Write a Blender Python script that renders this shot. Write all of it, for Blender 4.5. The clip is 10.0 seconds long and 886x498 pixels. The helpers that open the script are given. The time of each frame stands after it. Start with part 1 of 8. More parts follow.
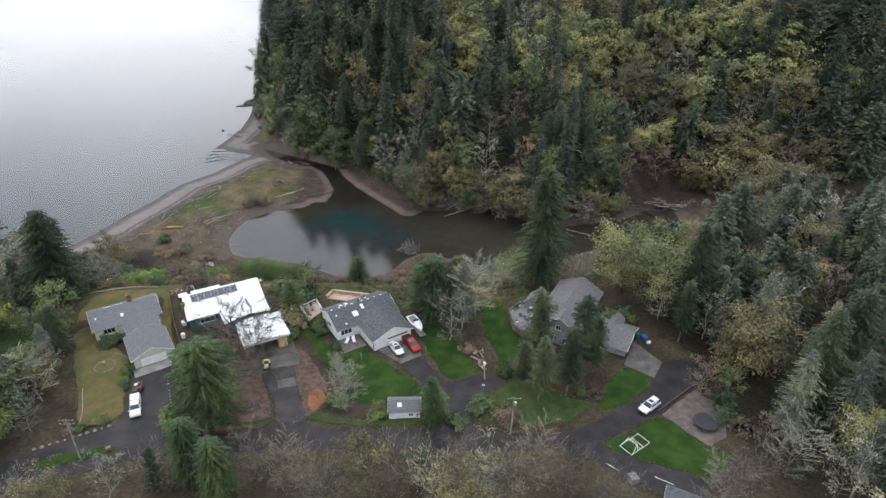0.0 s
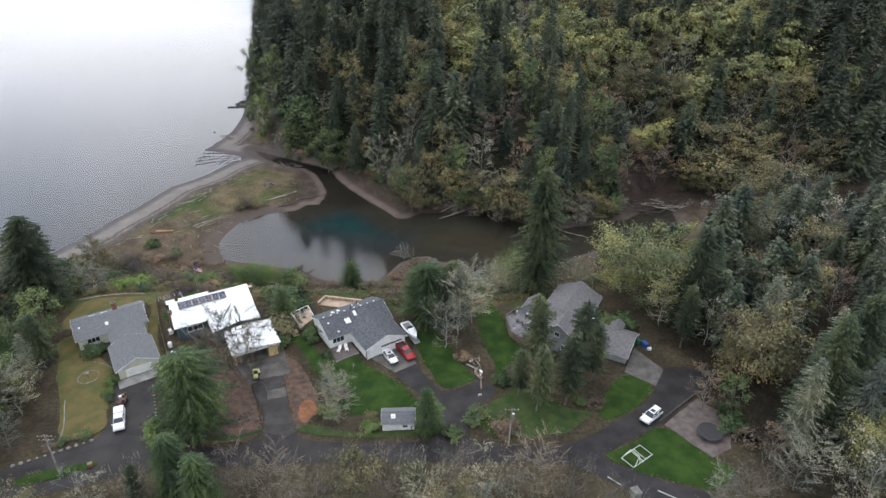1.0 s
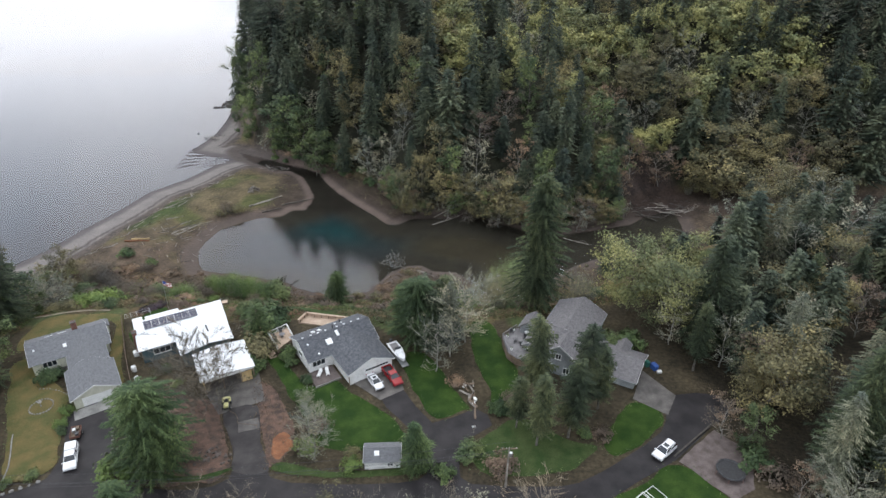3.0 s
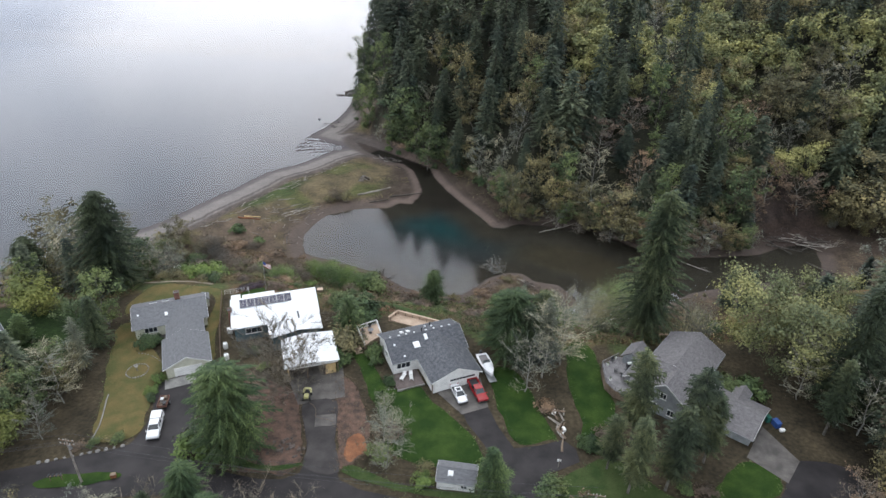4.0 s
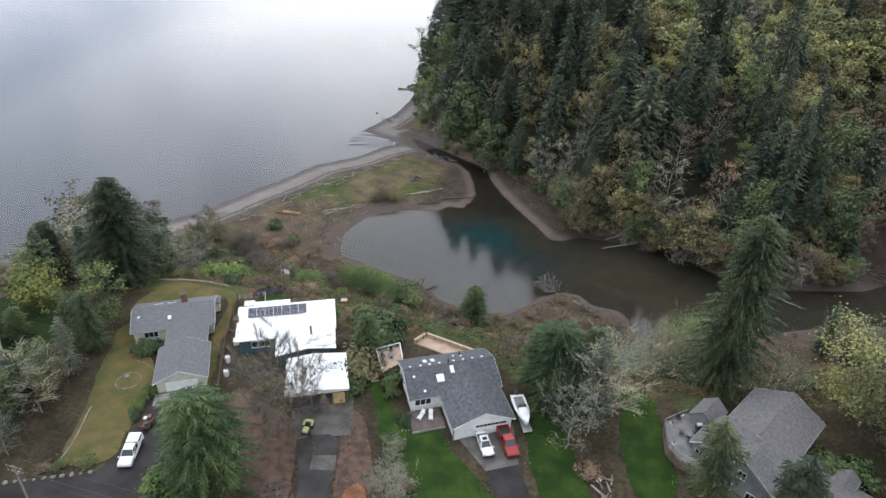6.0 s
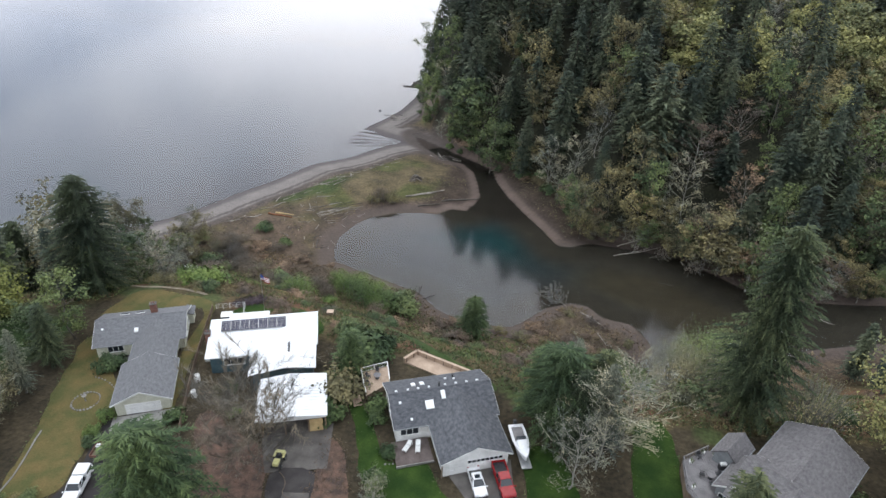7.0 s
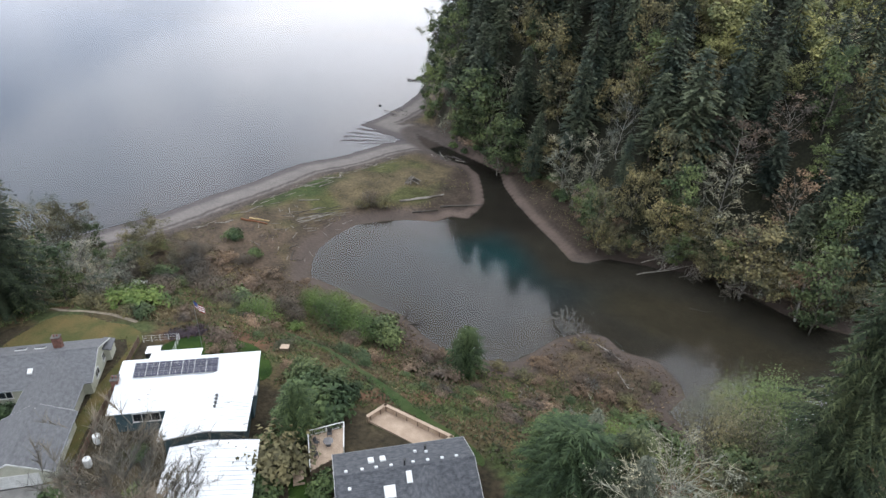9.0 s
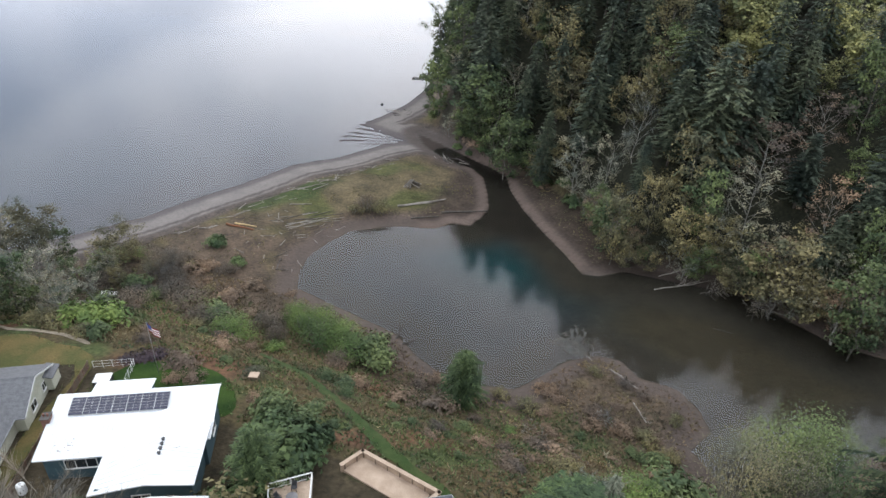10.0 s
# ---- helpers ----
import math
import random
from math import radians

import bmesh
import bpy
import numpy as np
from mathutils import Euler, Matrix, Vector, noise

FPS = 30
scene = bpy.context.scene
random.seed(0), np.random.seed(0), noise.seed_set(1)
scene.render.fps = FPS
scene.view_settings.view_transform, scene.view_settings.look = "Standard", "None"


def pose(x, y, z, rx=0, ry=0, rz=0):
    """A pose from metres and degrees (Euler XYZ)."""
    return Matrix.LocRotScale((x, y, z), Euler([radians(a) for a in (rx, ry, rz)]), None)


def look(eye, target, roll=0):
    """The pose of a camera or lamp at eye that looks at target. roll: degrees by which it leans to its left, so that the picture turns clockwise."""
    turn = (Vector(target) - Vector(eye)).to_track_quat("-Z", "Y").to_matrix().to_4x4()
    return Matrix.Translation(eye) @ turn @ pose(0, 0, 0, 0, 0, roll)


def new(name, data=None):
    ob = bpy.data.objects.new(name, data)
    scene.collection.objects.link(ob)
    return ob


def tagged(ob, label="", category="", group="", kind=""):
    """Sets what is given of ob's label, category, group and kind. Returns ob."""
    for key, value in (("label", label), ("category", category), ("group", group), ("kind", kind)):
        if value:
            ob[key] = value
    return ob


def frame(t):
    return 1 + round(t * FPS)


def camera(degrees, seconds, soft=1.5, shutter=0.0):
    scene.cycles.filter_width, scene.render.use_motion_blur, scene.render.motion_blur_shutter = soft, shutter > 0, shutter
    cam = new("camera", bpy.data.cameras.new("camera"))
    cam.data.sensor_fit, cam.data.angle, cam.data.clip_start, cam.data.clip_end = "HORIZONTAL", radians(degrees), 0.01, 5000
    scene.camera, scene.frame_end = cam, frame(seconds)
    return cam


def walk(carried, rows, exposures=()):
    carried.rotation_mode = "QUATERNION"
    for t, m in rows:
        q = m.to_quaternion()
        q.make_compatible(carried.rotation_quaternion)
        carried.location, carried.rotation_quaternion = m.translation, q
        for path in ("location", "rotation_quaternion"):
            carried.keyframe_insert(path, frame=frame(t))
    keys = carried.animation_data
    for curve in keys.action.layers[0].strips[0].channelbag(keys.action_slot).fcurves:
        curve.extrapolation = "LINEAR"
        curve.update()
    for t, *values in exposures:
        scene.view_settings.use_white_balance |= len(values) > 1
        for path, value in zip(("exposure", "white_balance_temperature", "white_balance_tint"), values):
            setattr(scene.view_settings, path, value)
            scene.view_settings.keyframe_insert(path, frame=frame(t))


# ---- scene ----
cam = camera(70.7, 10.0)
PATH = [
    (0, (7.10, 1.75, 102.60), (12.31, 88.56, 53.23), 1.48),
    (0.5, (7.42, 3.44, 102.14), (12.04, 90.29, 52.78), 1.41),
    (1, (7.56, 5.51, 101.55), (13.43, 92.31, 52.25), 1.41),
    (1.5, (7.95, 7.84, 100.96), (14.58, 94.60, 51.67), 1.40),
    (2, (8.39, 10.52, 100.25), (15.00, 97.27, 50.96), 1.38),
    (3.3, (9.62, 18.75, 97.62), (15.74, 105.50, 48.26), 1.49),
    (3.5, (9.52, 20.06, 97.16), (12.84, 106.93, 47.74), 1.69),
    (4, (10.13, 23.81, 95.82), (-0.19, 109.91, 46.00), 2.20),
    (4.5, (11.17, 28.04, 94.28), (-6.47, 112.80, 44.23), 2.37),
    (5, (11.75, 32.32, 92.73), (-6.50, 116.94, 42.68), 2.34),
    (5.5, (12.19, 36.84, 91.08), (-7.21, 121.18, 40.98), 2.34),
    (7, (12.51, 52.21, 85.26), (-9.65, 135.79, 35.03), 2.46),
    (7.5, (12.47, 57.74, 83.12), (-10.26, 141.16, 32.88), 2.41),
    (8, (12.22, 63.30, 80.94), (-11.20, 146.53, 30.69), 2.39),
    (8.5, (11.90, 68.93, 78.84), (-12.07, 151.97, 28.55), 2.42),
    (9, (11.48, 74.65, 76.62), (-13.12, 157.51, 26.34), 2.45),
    (9.5, (10.93, 80.45, 74.56), (-14.53, 163.06, 24.27), 2.47),
    (10, (10.22, 86.12, 72.43), (-15.82, 168.61, 22.25), 2.52),
]
walk(cam, [(t, look(eye, target, roll)) for t, eye, target, roll in PATH])

# ---- sky and light ----
SUN_AZ, SUN_EL = radians(338), radians(48)
world = bpy.data.worlds.new("overcast_sky")
scene.world = world
world.use_nodes = True
wn, wl = world.node_tree.nodes, world.node_tree.links
wn.clear()
sky = wn.new("ShaderNodeTexSky")
sky.sky_type, sky.sun_disc = "NISHITA", False
sky.sun_elevation, sky.sun_rotation = SUN_EL, SUN_AZ
cloud = wn.new("ShaderNodeTexNoise")
cloud.inputs["Scale"].default_value, cloud.inputs["Detail"].default_value = 2.6, 6
cloud.inputs["Roughness"].default_value = 0.55
ramp = wn.new("ShaderNodeValToRGB")
ramp.color_ramp.elements[0].position, ramp.color_ramp.elements[0].color = 0.38, (0.525, 0.60, 0.725, 1)
ramp.color_ramp.elements[1].position, ramp.color_ramp.elements[1].color = 0.66, (1.05, 1.075, 1.13, 1)
# the cloud is thinner over the open water to the north
where, lobe, thin_cloud, cover = wn.new("ShaderNodeTexCoord"), wn.new("ShaderNodeVectorMath"), wn.new("ShaderNodeMapRange"), wn.new("ShaderNodeMath")
lobe.operation, cover.operation, thin_cloud.interpolation_type = "DOT_PRODUCT", "ADD", "SMOOTHSTEP"
lobe.inputs[1].default_value = (-0.37, 0.91, 0.17)
thin_cloud.inputs["From Min"].default_value, thin_cloud.inputs["From Max"].default_value = 0.95, 1.0
thin_cloud.inputs["To Min"].default_value, thin_cloud.inputs["To Max"].default_value = 0.0, 0.13
wl.new(where.outputs["Generated"], lobe.inputs[0])
wl.new(lobe.outputs["Value"], thin_cloud.inputs["Value"])
wl.new(cloud.outputs["Fac"], cover.inputs[0])
wl.new(thin_cloud.outputs["Result"], cover.inputs[1])
wl.new(cover.outputs["Value"], ramp.inputs["Fac"])
bg_sky, bg_cloud = wn.new("ShaderNodeBackground"), wn.new("ShaderNodeBackground")
bg_sky.inputs["Strength"].default_value = 0.08
bg_cloud.inputs["Strength"].default_value = 2.5
wl.new(sky.outputs["Color"], bg_sky.inputs["Color"])
wl.new(ramp.outputs["Color"], bg_cloud.inputs["Color"])
wmix, wout = wn.new("ShaderNodeMixShader"), wn.new("ShaderNodeOutputWorld")
wmix.inputs["Fac"].default_value = 0.85
wl.new(bg_sky.outputs[0], wmix.inputs[1])
wl.new(bg_cloud.outputs[0], wmix.inputs[2])
wl.new(wmix.outputs[0], wout.inputs["Surface"])
sun = new("sun", bpy.data.lights.new("sun", "SUN"))
sun.data.energy, sun.data.angle, sun.data.color = 1.1, radians(80), (1.0, 0.94, 0.84)
sun.matrix_world = look((0, 0, 300), (300 * -math.sin(SUN_AZ) * math.cos(SUN_EL), 300 * -math.cos(SUN_AZ) * math.cos(SUN_EL), 300 - 300 * math.sin(SUN_EL)))


# ---- materials ----
class Shader:
    """A node material with a Principled surface and short ways to noise, mixes and bump."""

    def __init__(self, name, rough=0.8, metal=0.0, spec=0.5):
        self.mat = bpy.data.materials.new(name)
        self.mat.use_nodes = True
        self.t = self.mat.node_tree
        self.b = self.t.nodes["Principled BSDF"]
        self.b.inputs["Roughness"].default_value = rough
        self.b.inputs["Metallic"].default_value = metal
        self.b.inputs["Specular IOR Level"].default_value = spec
        self.pos = None

    def node(self, kind, **values):
        n = self.t.nodes.new(kind)
        for k, v in values.items():
            n.inputs[k].default_value = v
        return n

    def link(self, a, b):
        self.t.links.new(a, b)

    def place(self, world_space=True):
        if world_space:
            if self.pos is None:
                self.pos = self.node("ShaderNodeNewGeometry").outputs["Position"]
            return self.pos
        return self.node("ShaderNodeTexCoord").outputs["Object"]

    def noise(self, scale, detail=4, world_space=True, stretch=None):
        n = self.node("ShaderNodeTexNoise", Scale=scale, Detail=detail)
        src = self.place(world_space)
        if stretch:
            m = self.node("ShaderNodeMapping")
            m.inputs["Scale"].default_value = stretch
            self.link(src, m.inputs["Vector"])
            src = m.outputs[0]
        self.link(src, n.inputs["Vector"])
        return n.outputs["Fac"]

    def ramp(self, fac, a, b, lo=0.35, hi=0.65):
        r = self.node("ShaderNodeValToRGB")
        e = r.color_ramp.elements
        e[0].position, e[1].position = lo, hi
        e[0].color, e[1].color = (*a, 1), (*b, 1)
        self.link(fac, r.inputs["Fac"])
        return r.outputs["Color"]

    def mix(self, fac, a, b, kind="MIX"):
        m = self.node("ShaderNodeMix")
        m.data_type, m.blend_type = "RGBA", kind
        if isinstance(fac, float):
            m.inputs[0].default_value = fac
        else:
            self.link(fac, m.inputs[0])
        for sock, v in ((m.inputs[6], a), (m.inputs[7], b)):
            if isinstance(v, tuple):
                sock.default_value = (*v, 1)
            else:
                self.link(v, sock)
        return m.outputs[2]

    def color(self, c):
        if isinstance(c, tuple):
            self.b.inputs["Base Color"].default_value = (*c, 1)
        else:
            self.link(c, self.b.inputs["Base Color"])
        return self

    def bump(self, fac, strength=0.4, distance=0.05):
        n = self.node("ShaderNodeBump", Strength=strength, Distance=distance)
        self.link(fac, n.inputs["Height"])
        self.link(n.outputs[0], self.b.inputs["Normal"])
        return self

    def rand(self):
        return self.node("ShaderNodeObjectInfo").outputs["Random"]

    def island(self):
        return self.node("ShaderNodeNewGeometry").outputs["Random Per Island"]


def plain(name, a, b, rough=0.7, scale=3.0, metal=0.0, bump=0.2, fine=25.0, dist=0.02, spec=0.5):
    """A surface whose colour wanders between a and b at two scales."""
    s = Shader(name, rough, metal, spec)
    big = s.ramp(s.noise(scale, 5), a, b)
    small = s.ramp(s.noise(fine, 3), (0.75, 0.75, 0.75), (1.15, 1.15, 1.15), 0.3, 0.7)
    s.color(s.mix(1.0, big, small, "MULTIPLY"))
    if bump:
        s.bump(s.noise(fine, 4), bump, dist)
    return s.mat


def leafy(name, dark, light, rough=0.75):
    """Foliage: each clump and each tree has its own shade."""
    s = Shader(name, rough, 0.0, 0.25)
    clump = s.ramp(s.island(), dark, light, 0.0, 1.0)
    tree = s.ramp(s.rand(), (0.7, 0.72, 0.75), (1.25, 1.2, 1.1), 0.0, 1.0)
    c = s.mix(1.0, clump, tree, "MULTIPLY")
    wide = s.ramp(s.noise(0.13, 3), (0.58, 0.66, 0.72), (1.42, 1.32, 1.16), 0.36, 0.64)
    s.color(s.mix(1.0, c, wide, "MULTIPLY"))
    s.b.inputs["Subsurface Weight"].default_value = 0.0
    return s.mat


def ground_material():
    s = Shader("ground_soil_and_grass", 0.95, 0.0, 0.2)
    zone = s.node("ShaderNodeVertexColor")
    zone.layer_name = "zone"
    a = s.ramp(s.noise(0.22, 5), (0.62, 0.62, 0.62), (1.35, 1.3, 1.25), 0.3, 0.7)
    b = s.ramp(s.noise(1.6, 5), (0.6, 0.62, 0.62), (1.4, 1.36, 1.3), 0.3, 0.7)
    c = s.mix(zone.outputs["Alpha"], zone.outputs["Color"], s.mix(1.0, zone.outputs["Color"], a, "MULTIPLY"))
    d = s.mix(zone.outputs["Alpha"], c, s.mix(1.0, c, b, "MULTIPLY"))
    s.color(s.mix(1.0, d, (0.72, 0.72, 0.76), "MULTIPLY"))
    s.bump(s.noise(2.2, 6), 0.7, 0.25)
    return s.mat


def water_material():
    m = bpy.data.materials.new("water")
    m.use_nodes = True
    t = m.node_tree
    t.nodes.clear()
    out = t.nodes.new("ShaderNodeOutputMaterial")
    mix, clear, gloss = (t.nodes.new("ShaderNode" + k) for k in ("MixShader", "BsdfTransparent", "BsdfGlossy"))
    clear.inputs["Color"].default_value = (0.72, 0.78, 0.78, 1)
    gloss.inputs["Roughness"].default_value = 0.10
    gloss.inputs["Color"].default_value = (0.86, 0.87, 0.93, 1)
    fres = t.nodes.new("ShaderNodeFresnel")
    fres.inputs["IOR"].default_value = 1.36
    geo = t.nodes.new("ShaderNodeNewGeometry")
    waves = t.nodes.new("ShaderNodeTexNoise")
    waves.inputs["Scale"].default_value, waves.inputs["Detail"].default_value = 0.35, 6
    mapping = t.nodes.new("ShaderNodeMapping")
    mapping.inputs["Scale"].default_value = (0.6, 1.6, 1)
    mapping.inputs["Rotation"].default_value = (0, 0, radians(20))
    # the lagoon is calm, the open water rippled
    axis = t.nodes.new("ShaderNodeVectorMath")
    axis.operation = "DOT_PRODUCT"
    axis.inputs[1].default_value = (-0.9, 0.43, 0)
    open_sea = t.nodes.new("ShaderNodeMapRange")
    open_sea.inputs["From Min"].default_value, open_sea.inputs["From Max"].default_value = 165, 200
    open_sea.inputs["To Min"].default_value, open_sea.inputs["To Max"].default_value = 0.0, 1.0
    bump = t.nodes.new("ShaderNodeBump")
    bump.inputs["Distance"].default_value = 0.35
    L = t.links.new
    L(geo.outputs["Position"], mapping.inputs["Vector"])
    L(mapping.outputs[0], waves.inputs["Vector"])
    L(geo.outputs["Position"], axis.inputs[0])
    L(axis.outputs["Value"], open_sea.inputs["Value"])
    gusts, streak, ripple = t.nodes.new("ShaderNodeTexNoise"), t.nodes.new("ShaderNodeMapRange"), t.nodes.new("ShaderNodeMath")
    stretch = t.nodes.new("ShaderNodeMapping")
    stretch.inputs["Scale"].default_value, stretch.inputs["Rotation"].default_value = (0.35, 1.5, 1), (0, 0, radians(-18))
    gusts.inputs["Scale"].default_value, gusts.inputs["Detail"].default_value = 0.02, 4
    streak.inputs["From Min"].default_value, streak.inputs["From Max"].default_value = 0.48, 0.68
    streak.inputs["To Min"].default_value, streak.inputs["To Max"].default_value = 0.02, 0.3
    ripple.operation = "MULTIPLY"
    L(geo.outputs["Position"], stretch.inputs["Vector"])
    L(stretch.outputs[0], gusts.inputs["Vector"])
    L(gusts.outputs["Fac"], streak.inputs["Value"])
    L(streak.outputs["Result"], ripple.inputs[0])
    L(open_sea.outputs["Result"], ripple.inputs[1])
    L(ripple.outputs["Value"], bump.inputs["Strength"])
    L(waves.outputs["Fac"], bump.inputs["Height"])
    L(bump.outputs[0], gloss.inputs["Normal"])
    L(bump.outputs[0], fres.inputs["Normal"])
    L(fres.outputs[0], mix.inputs[0])
    L(clear.outputs[0], mix.inputs[1])
    L(gloss.outputs[0], mix.inputs[2])
    L(mix.outputs[0], out.inputs["Surface"])
    return m


def shingles(name, a, b):
    """Asphalt shingles: courses by a fine wave along the height, tabs by noise."""
    s = Shader(name, 0.9, 0.0, 0.3)
    tab = s.ramp(s.noise(1.8, 4, stretch=(1, 1, 3)), a, b, 0.3, 0.7)
    grit = s.ramp(s.noise(14, 3), (0.72, 0.72, 0.74), (1.25, 1.25, 1.22), 0.3, 0.7)
    s.color(s.mix(1.0, tab, grit, "MULTIPLY"))
    w = s.node("ShaderNodeTexWave", Scale=3.4, Distortion=0.5)
    w.bands_direction = "Z"
    s.link(s.place(), w.inputs["Vector"])
    s.bump(w.outputs["Fac"], 0.35, 0.02)
    return s.mat


M_GROUND, M_WATER = ground_material(), water_material()
M_GRASS = plain("lawn_grass", (0.015, 0.036, 0.007), (0.034, 0.063, 0.012), 0.95, 0.35, 0, 0.6, 6.0, 0.08, 0.15)
M_DRYGRASS = plain("dry_lawn", (0.138, 0.105, 0.044), (0.076, 0.080, 0.030), 0.95, 0.3, 0, 0.6, 6.0, 0.08, 0.15)
M_PATHGRASS = plain("mown_path_grass", (0.030, 0.054, 0.016), (0.056, 0.076, 0.027), 0.95, 0.5, 0, 0.6, 6.0, 0.08, 0.15)
M_ASPHALT = plain("wet_asphalt", (0.013, 0.0115, 0.0125), (0.032, 0.0285, 0.0295), 0.6, 0.3, 0, 0.25, 18.0, 0.015, 0.22)
M_CONCRETE = plain("concrete", (0.060, 0.054, 0.050), (0.130, 0.118, 0.106), 0.75, 0.5, 0, 0.2, 12.0, 0.01)
M_PALECONC = plain("pale_concrete", (0.17, 0.165, 0.155), (0.29, 0.28, 0.26), 0.8, 0.6, 0, 0.2, 12.0, 0.01)
M_GRAVEL = plain("gravel", (0.082, 0.064, 0.058), (0.142, 0.114, 0.106), 0.95, 0.8, 0, 0.7, 9.0, 0.05)
M_CLAY = plain("bare_leaf_strewn_soil", (0.056, 0.038, 0.029), (0.142, 0.084, 0.060), 0.95, 0.8, 0, 0.8, 5.0, 0.12)
M_ORANGE = plain("orange_clay", (0.15, 0.062, 0.030), (0.26, 0.110, 0.050), 0.95, 0.7, 0, 0.7, 5.0, 0.1)
M_OLDDRIVE = plain("worn_grey_asphalt", (0.026, 0.023, 0.023), (0.056, 0.050, 0.048), 0.7, 0.4, 0, 0.3, 14.0, 0.015, 0.3)
M_PATH = plain("tan_path_gravel", (0.15, 0.125, 0.09), (0.25, 0.21, 0.155), 0.95, 0.9, 0, 0.5, 9.0, 0.03)
M_BARK = plain("bark", (0.045, 0.036, 0.028), (0.10, 0.085, 0.07), 0.95, 1.5, 0, 0.8, 8.0, 0.04)
M_PALEBARK = plain("pale_lichen_bark", (0.14, 0.135, 0.118), (0.27, 0.26, 0.23), 0.95, 1.5, 0, 0.6, 8.0, 0.03)
M_MIDBARK = plain("grey_brown_bark", (0.070, 0.062, 0.050), (0.15, 0.14, 0.12), 0.95, 1.5, 0, 0.6, 8.0, 0.03)
M_DRIFT = plain("bleached_driftwood", (0.16, 0.14, 0.12), (0.34, 0.31, 0.27), 0.9, 0.8, 0, 0.5, 9.0, 0.03)
M_WETLOG = plain("dark_wet_wood", (0.03, 0.025, 0.02), (0.075, 0.062, 0.05), 0.6, 0.8, 0, 0.5, 9.0, 0.03)
M_FIR = leafy("fir_needles", (0.022, 0.034, 0.025), (0.102, 0.125, 0.088))
M_PALEFIR = leafy("lichen_hung_needles", (0.044, 0.056, 0.042), (0.185, 0.200, 0.158))
M_NEARFIR = leafy("dark_fir_needles", (0.018, 0.030, 0.018), (0.072, 0.094, 0.052))
M_PINE = leafy("pine_needles", (0.028, 0.040, 0.022), (0.092, 0.110, 0.058))
M_CEDAR = leafy("cedar_sprays", (0.026, 0.047, 0.022), (0.088, 0.130, 0.056))
M_OLIVE = leafy("spring_catkins", (0.056, 0.053, 0.029), (0.192, 0.176, 0.096))
M_LIME = leafy("fresh_maple_leaves", (0.085, 0.095, 0.044), (0.275, 0.285, 0.130))
M_LICHEN = leafy("lichen_twigs", (0.098, 0.099, 0.078), (0.32, 0.32, 0.26))
M_SNAG = leafy("bleached_twigs", (0.16, 0.15, 0.135), (0.36, 0.34, 0.31))
M_TWIG = leafy("fine_grey_twigs", (0.080, 0.073, 0.065), (0.185, 0.171, 0.155))
M_STRAW = leafy("dead_straw", (0.095, 0.075, 0.042), (0.27, 0.225, 0.14))
M_MAROON = leafy("maroon_leaves", (0.035, 0.008, 0.010), (0.075, 0.018, 0.020))
M_HEATHER = leafy("faded_heather", (0.055, 0.038, 0.048), (0.115, 0.085, 0.100))
M_WILLOWTWIG = leafy("budding_willow_twigs", (0.105, 0.104, 0.066), (0.290, 0.285, 0.185))
M_CANES = leafy("matted_dead_canes", (0.072, 0.054, 0.037), (0.195, 0.150, 0.104))
M_GREYTWIG = leafy("pale_grey_brown_twigs", (0.075, 0.066, 0.056), (0.20, 0.18, 0.155))
M_GREYBUD = leafy("grey_brown_twigs", (0.060, 0.050, 0.040), (0.135, 0.112, 0.090))
M_RUST = leafy("budding_red_twigs", (0.092, 0.066, 0.050), (0.215, 0.160, 0.122))
M_SHRUB = leafy("shrub_leaves", (0.038, 0.060, 0.026), (0.132, 0.170, 0.076))
M_WILLOWLEAF = leafy("young_willow_leaves", (0.082, 0.112, 0.046), (0.225, 0.290, 0.125))
M_WILLOW = leafy("willow_leaves", (0.095, 0.115, 0.030), (0.20, 0.22, 0.075))
M_BRIGHT = leafy("bright_new_leaves", (0.055, 0.095, 0.028), (0.13, 0.185, 0.060))
M_ROOFA = shingles("grey_shingles", (0.105, 0.107, 0.115), (0.155, 0.157, 0.165))
M_ROOFC = shingles("dark_slate_shingles", (0.05, 0.053, 0.062), (0.11, 0.115, 0.125))
M_ROOFD = shingles("brown_grey_shingles", (0.105, 0.098, 0.102), (0.170, 0.162, 0.163))
M_WHITEMETAL = plain("white_painted_metal", (0.66, 0.68, 0.70), (0.80, 0.81, 0.82), 0.4, 0.6, 0, 0.03, 20.0, 0.005)
M_WHITE = plain("white_paint", (0.68, 0.68, 0.66), (0.80, 0.80, 0.78), 0.5, 1.0, 0, 0.05, 20.0, 0.005)
M_CREAM = plain("cream_siding", (0.48, 0.48, 0.38), (0.58, 0.58, 0.48), 0.7, 0.8, 0, 0.1, 20.0, 0.01)
M_TEAL = plain("teal_siding", (0.035, 0.07, 0.085), (0.055, 0.10, 0.115), 0.7, 0.8, 0, 0.1, 20.0, 0.01)
M_GREYSIDE = plain("grey_blue_siding", (0.20, 0.215, 0.225), (0.28, 0.295, 0.30), 0.7, 0.8, 0, 0.1, 20.0, 0.01)
M_DECK = plain("tan_deck_boards", (0.34, 0.25, 0.18), (0.46, 0.35, 0.26), 0.8, 0.8, 0, 0.2, 14.0, 0.01)
M_GREYDECK = plain("grey_deck_boards", (0.145, 0.138, 0.140), (0.225, 0.215, 0.215), 0.8, 0.8, 0, 0.2, 14.0, 0.01)
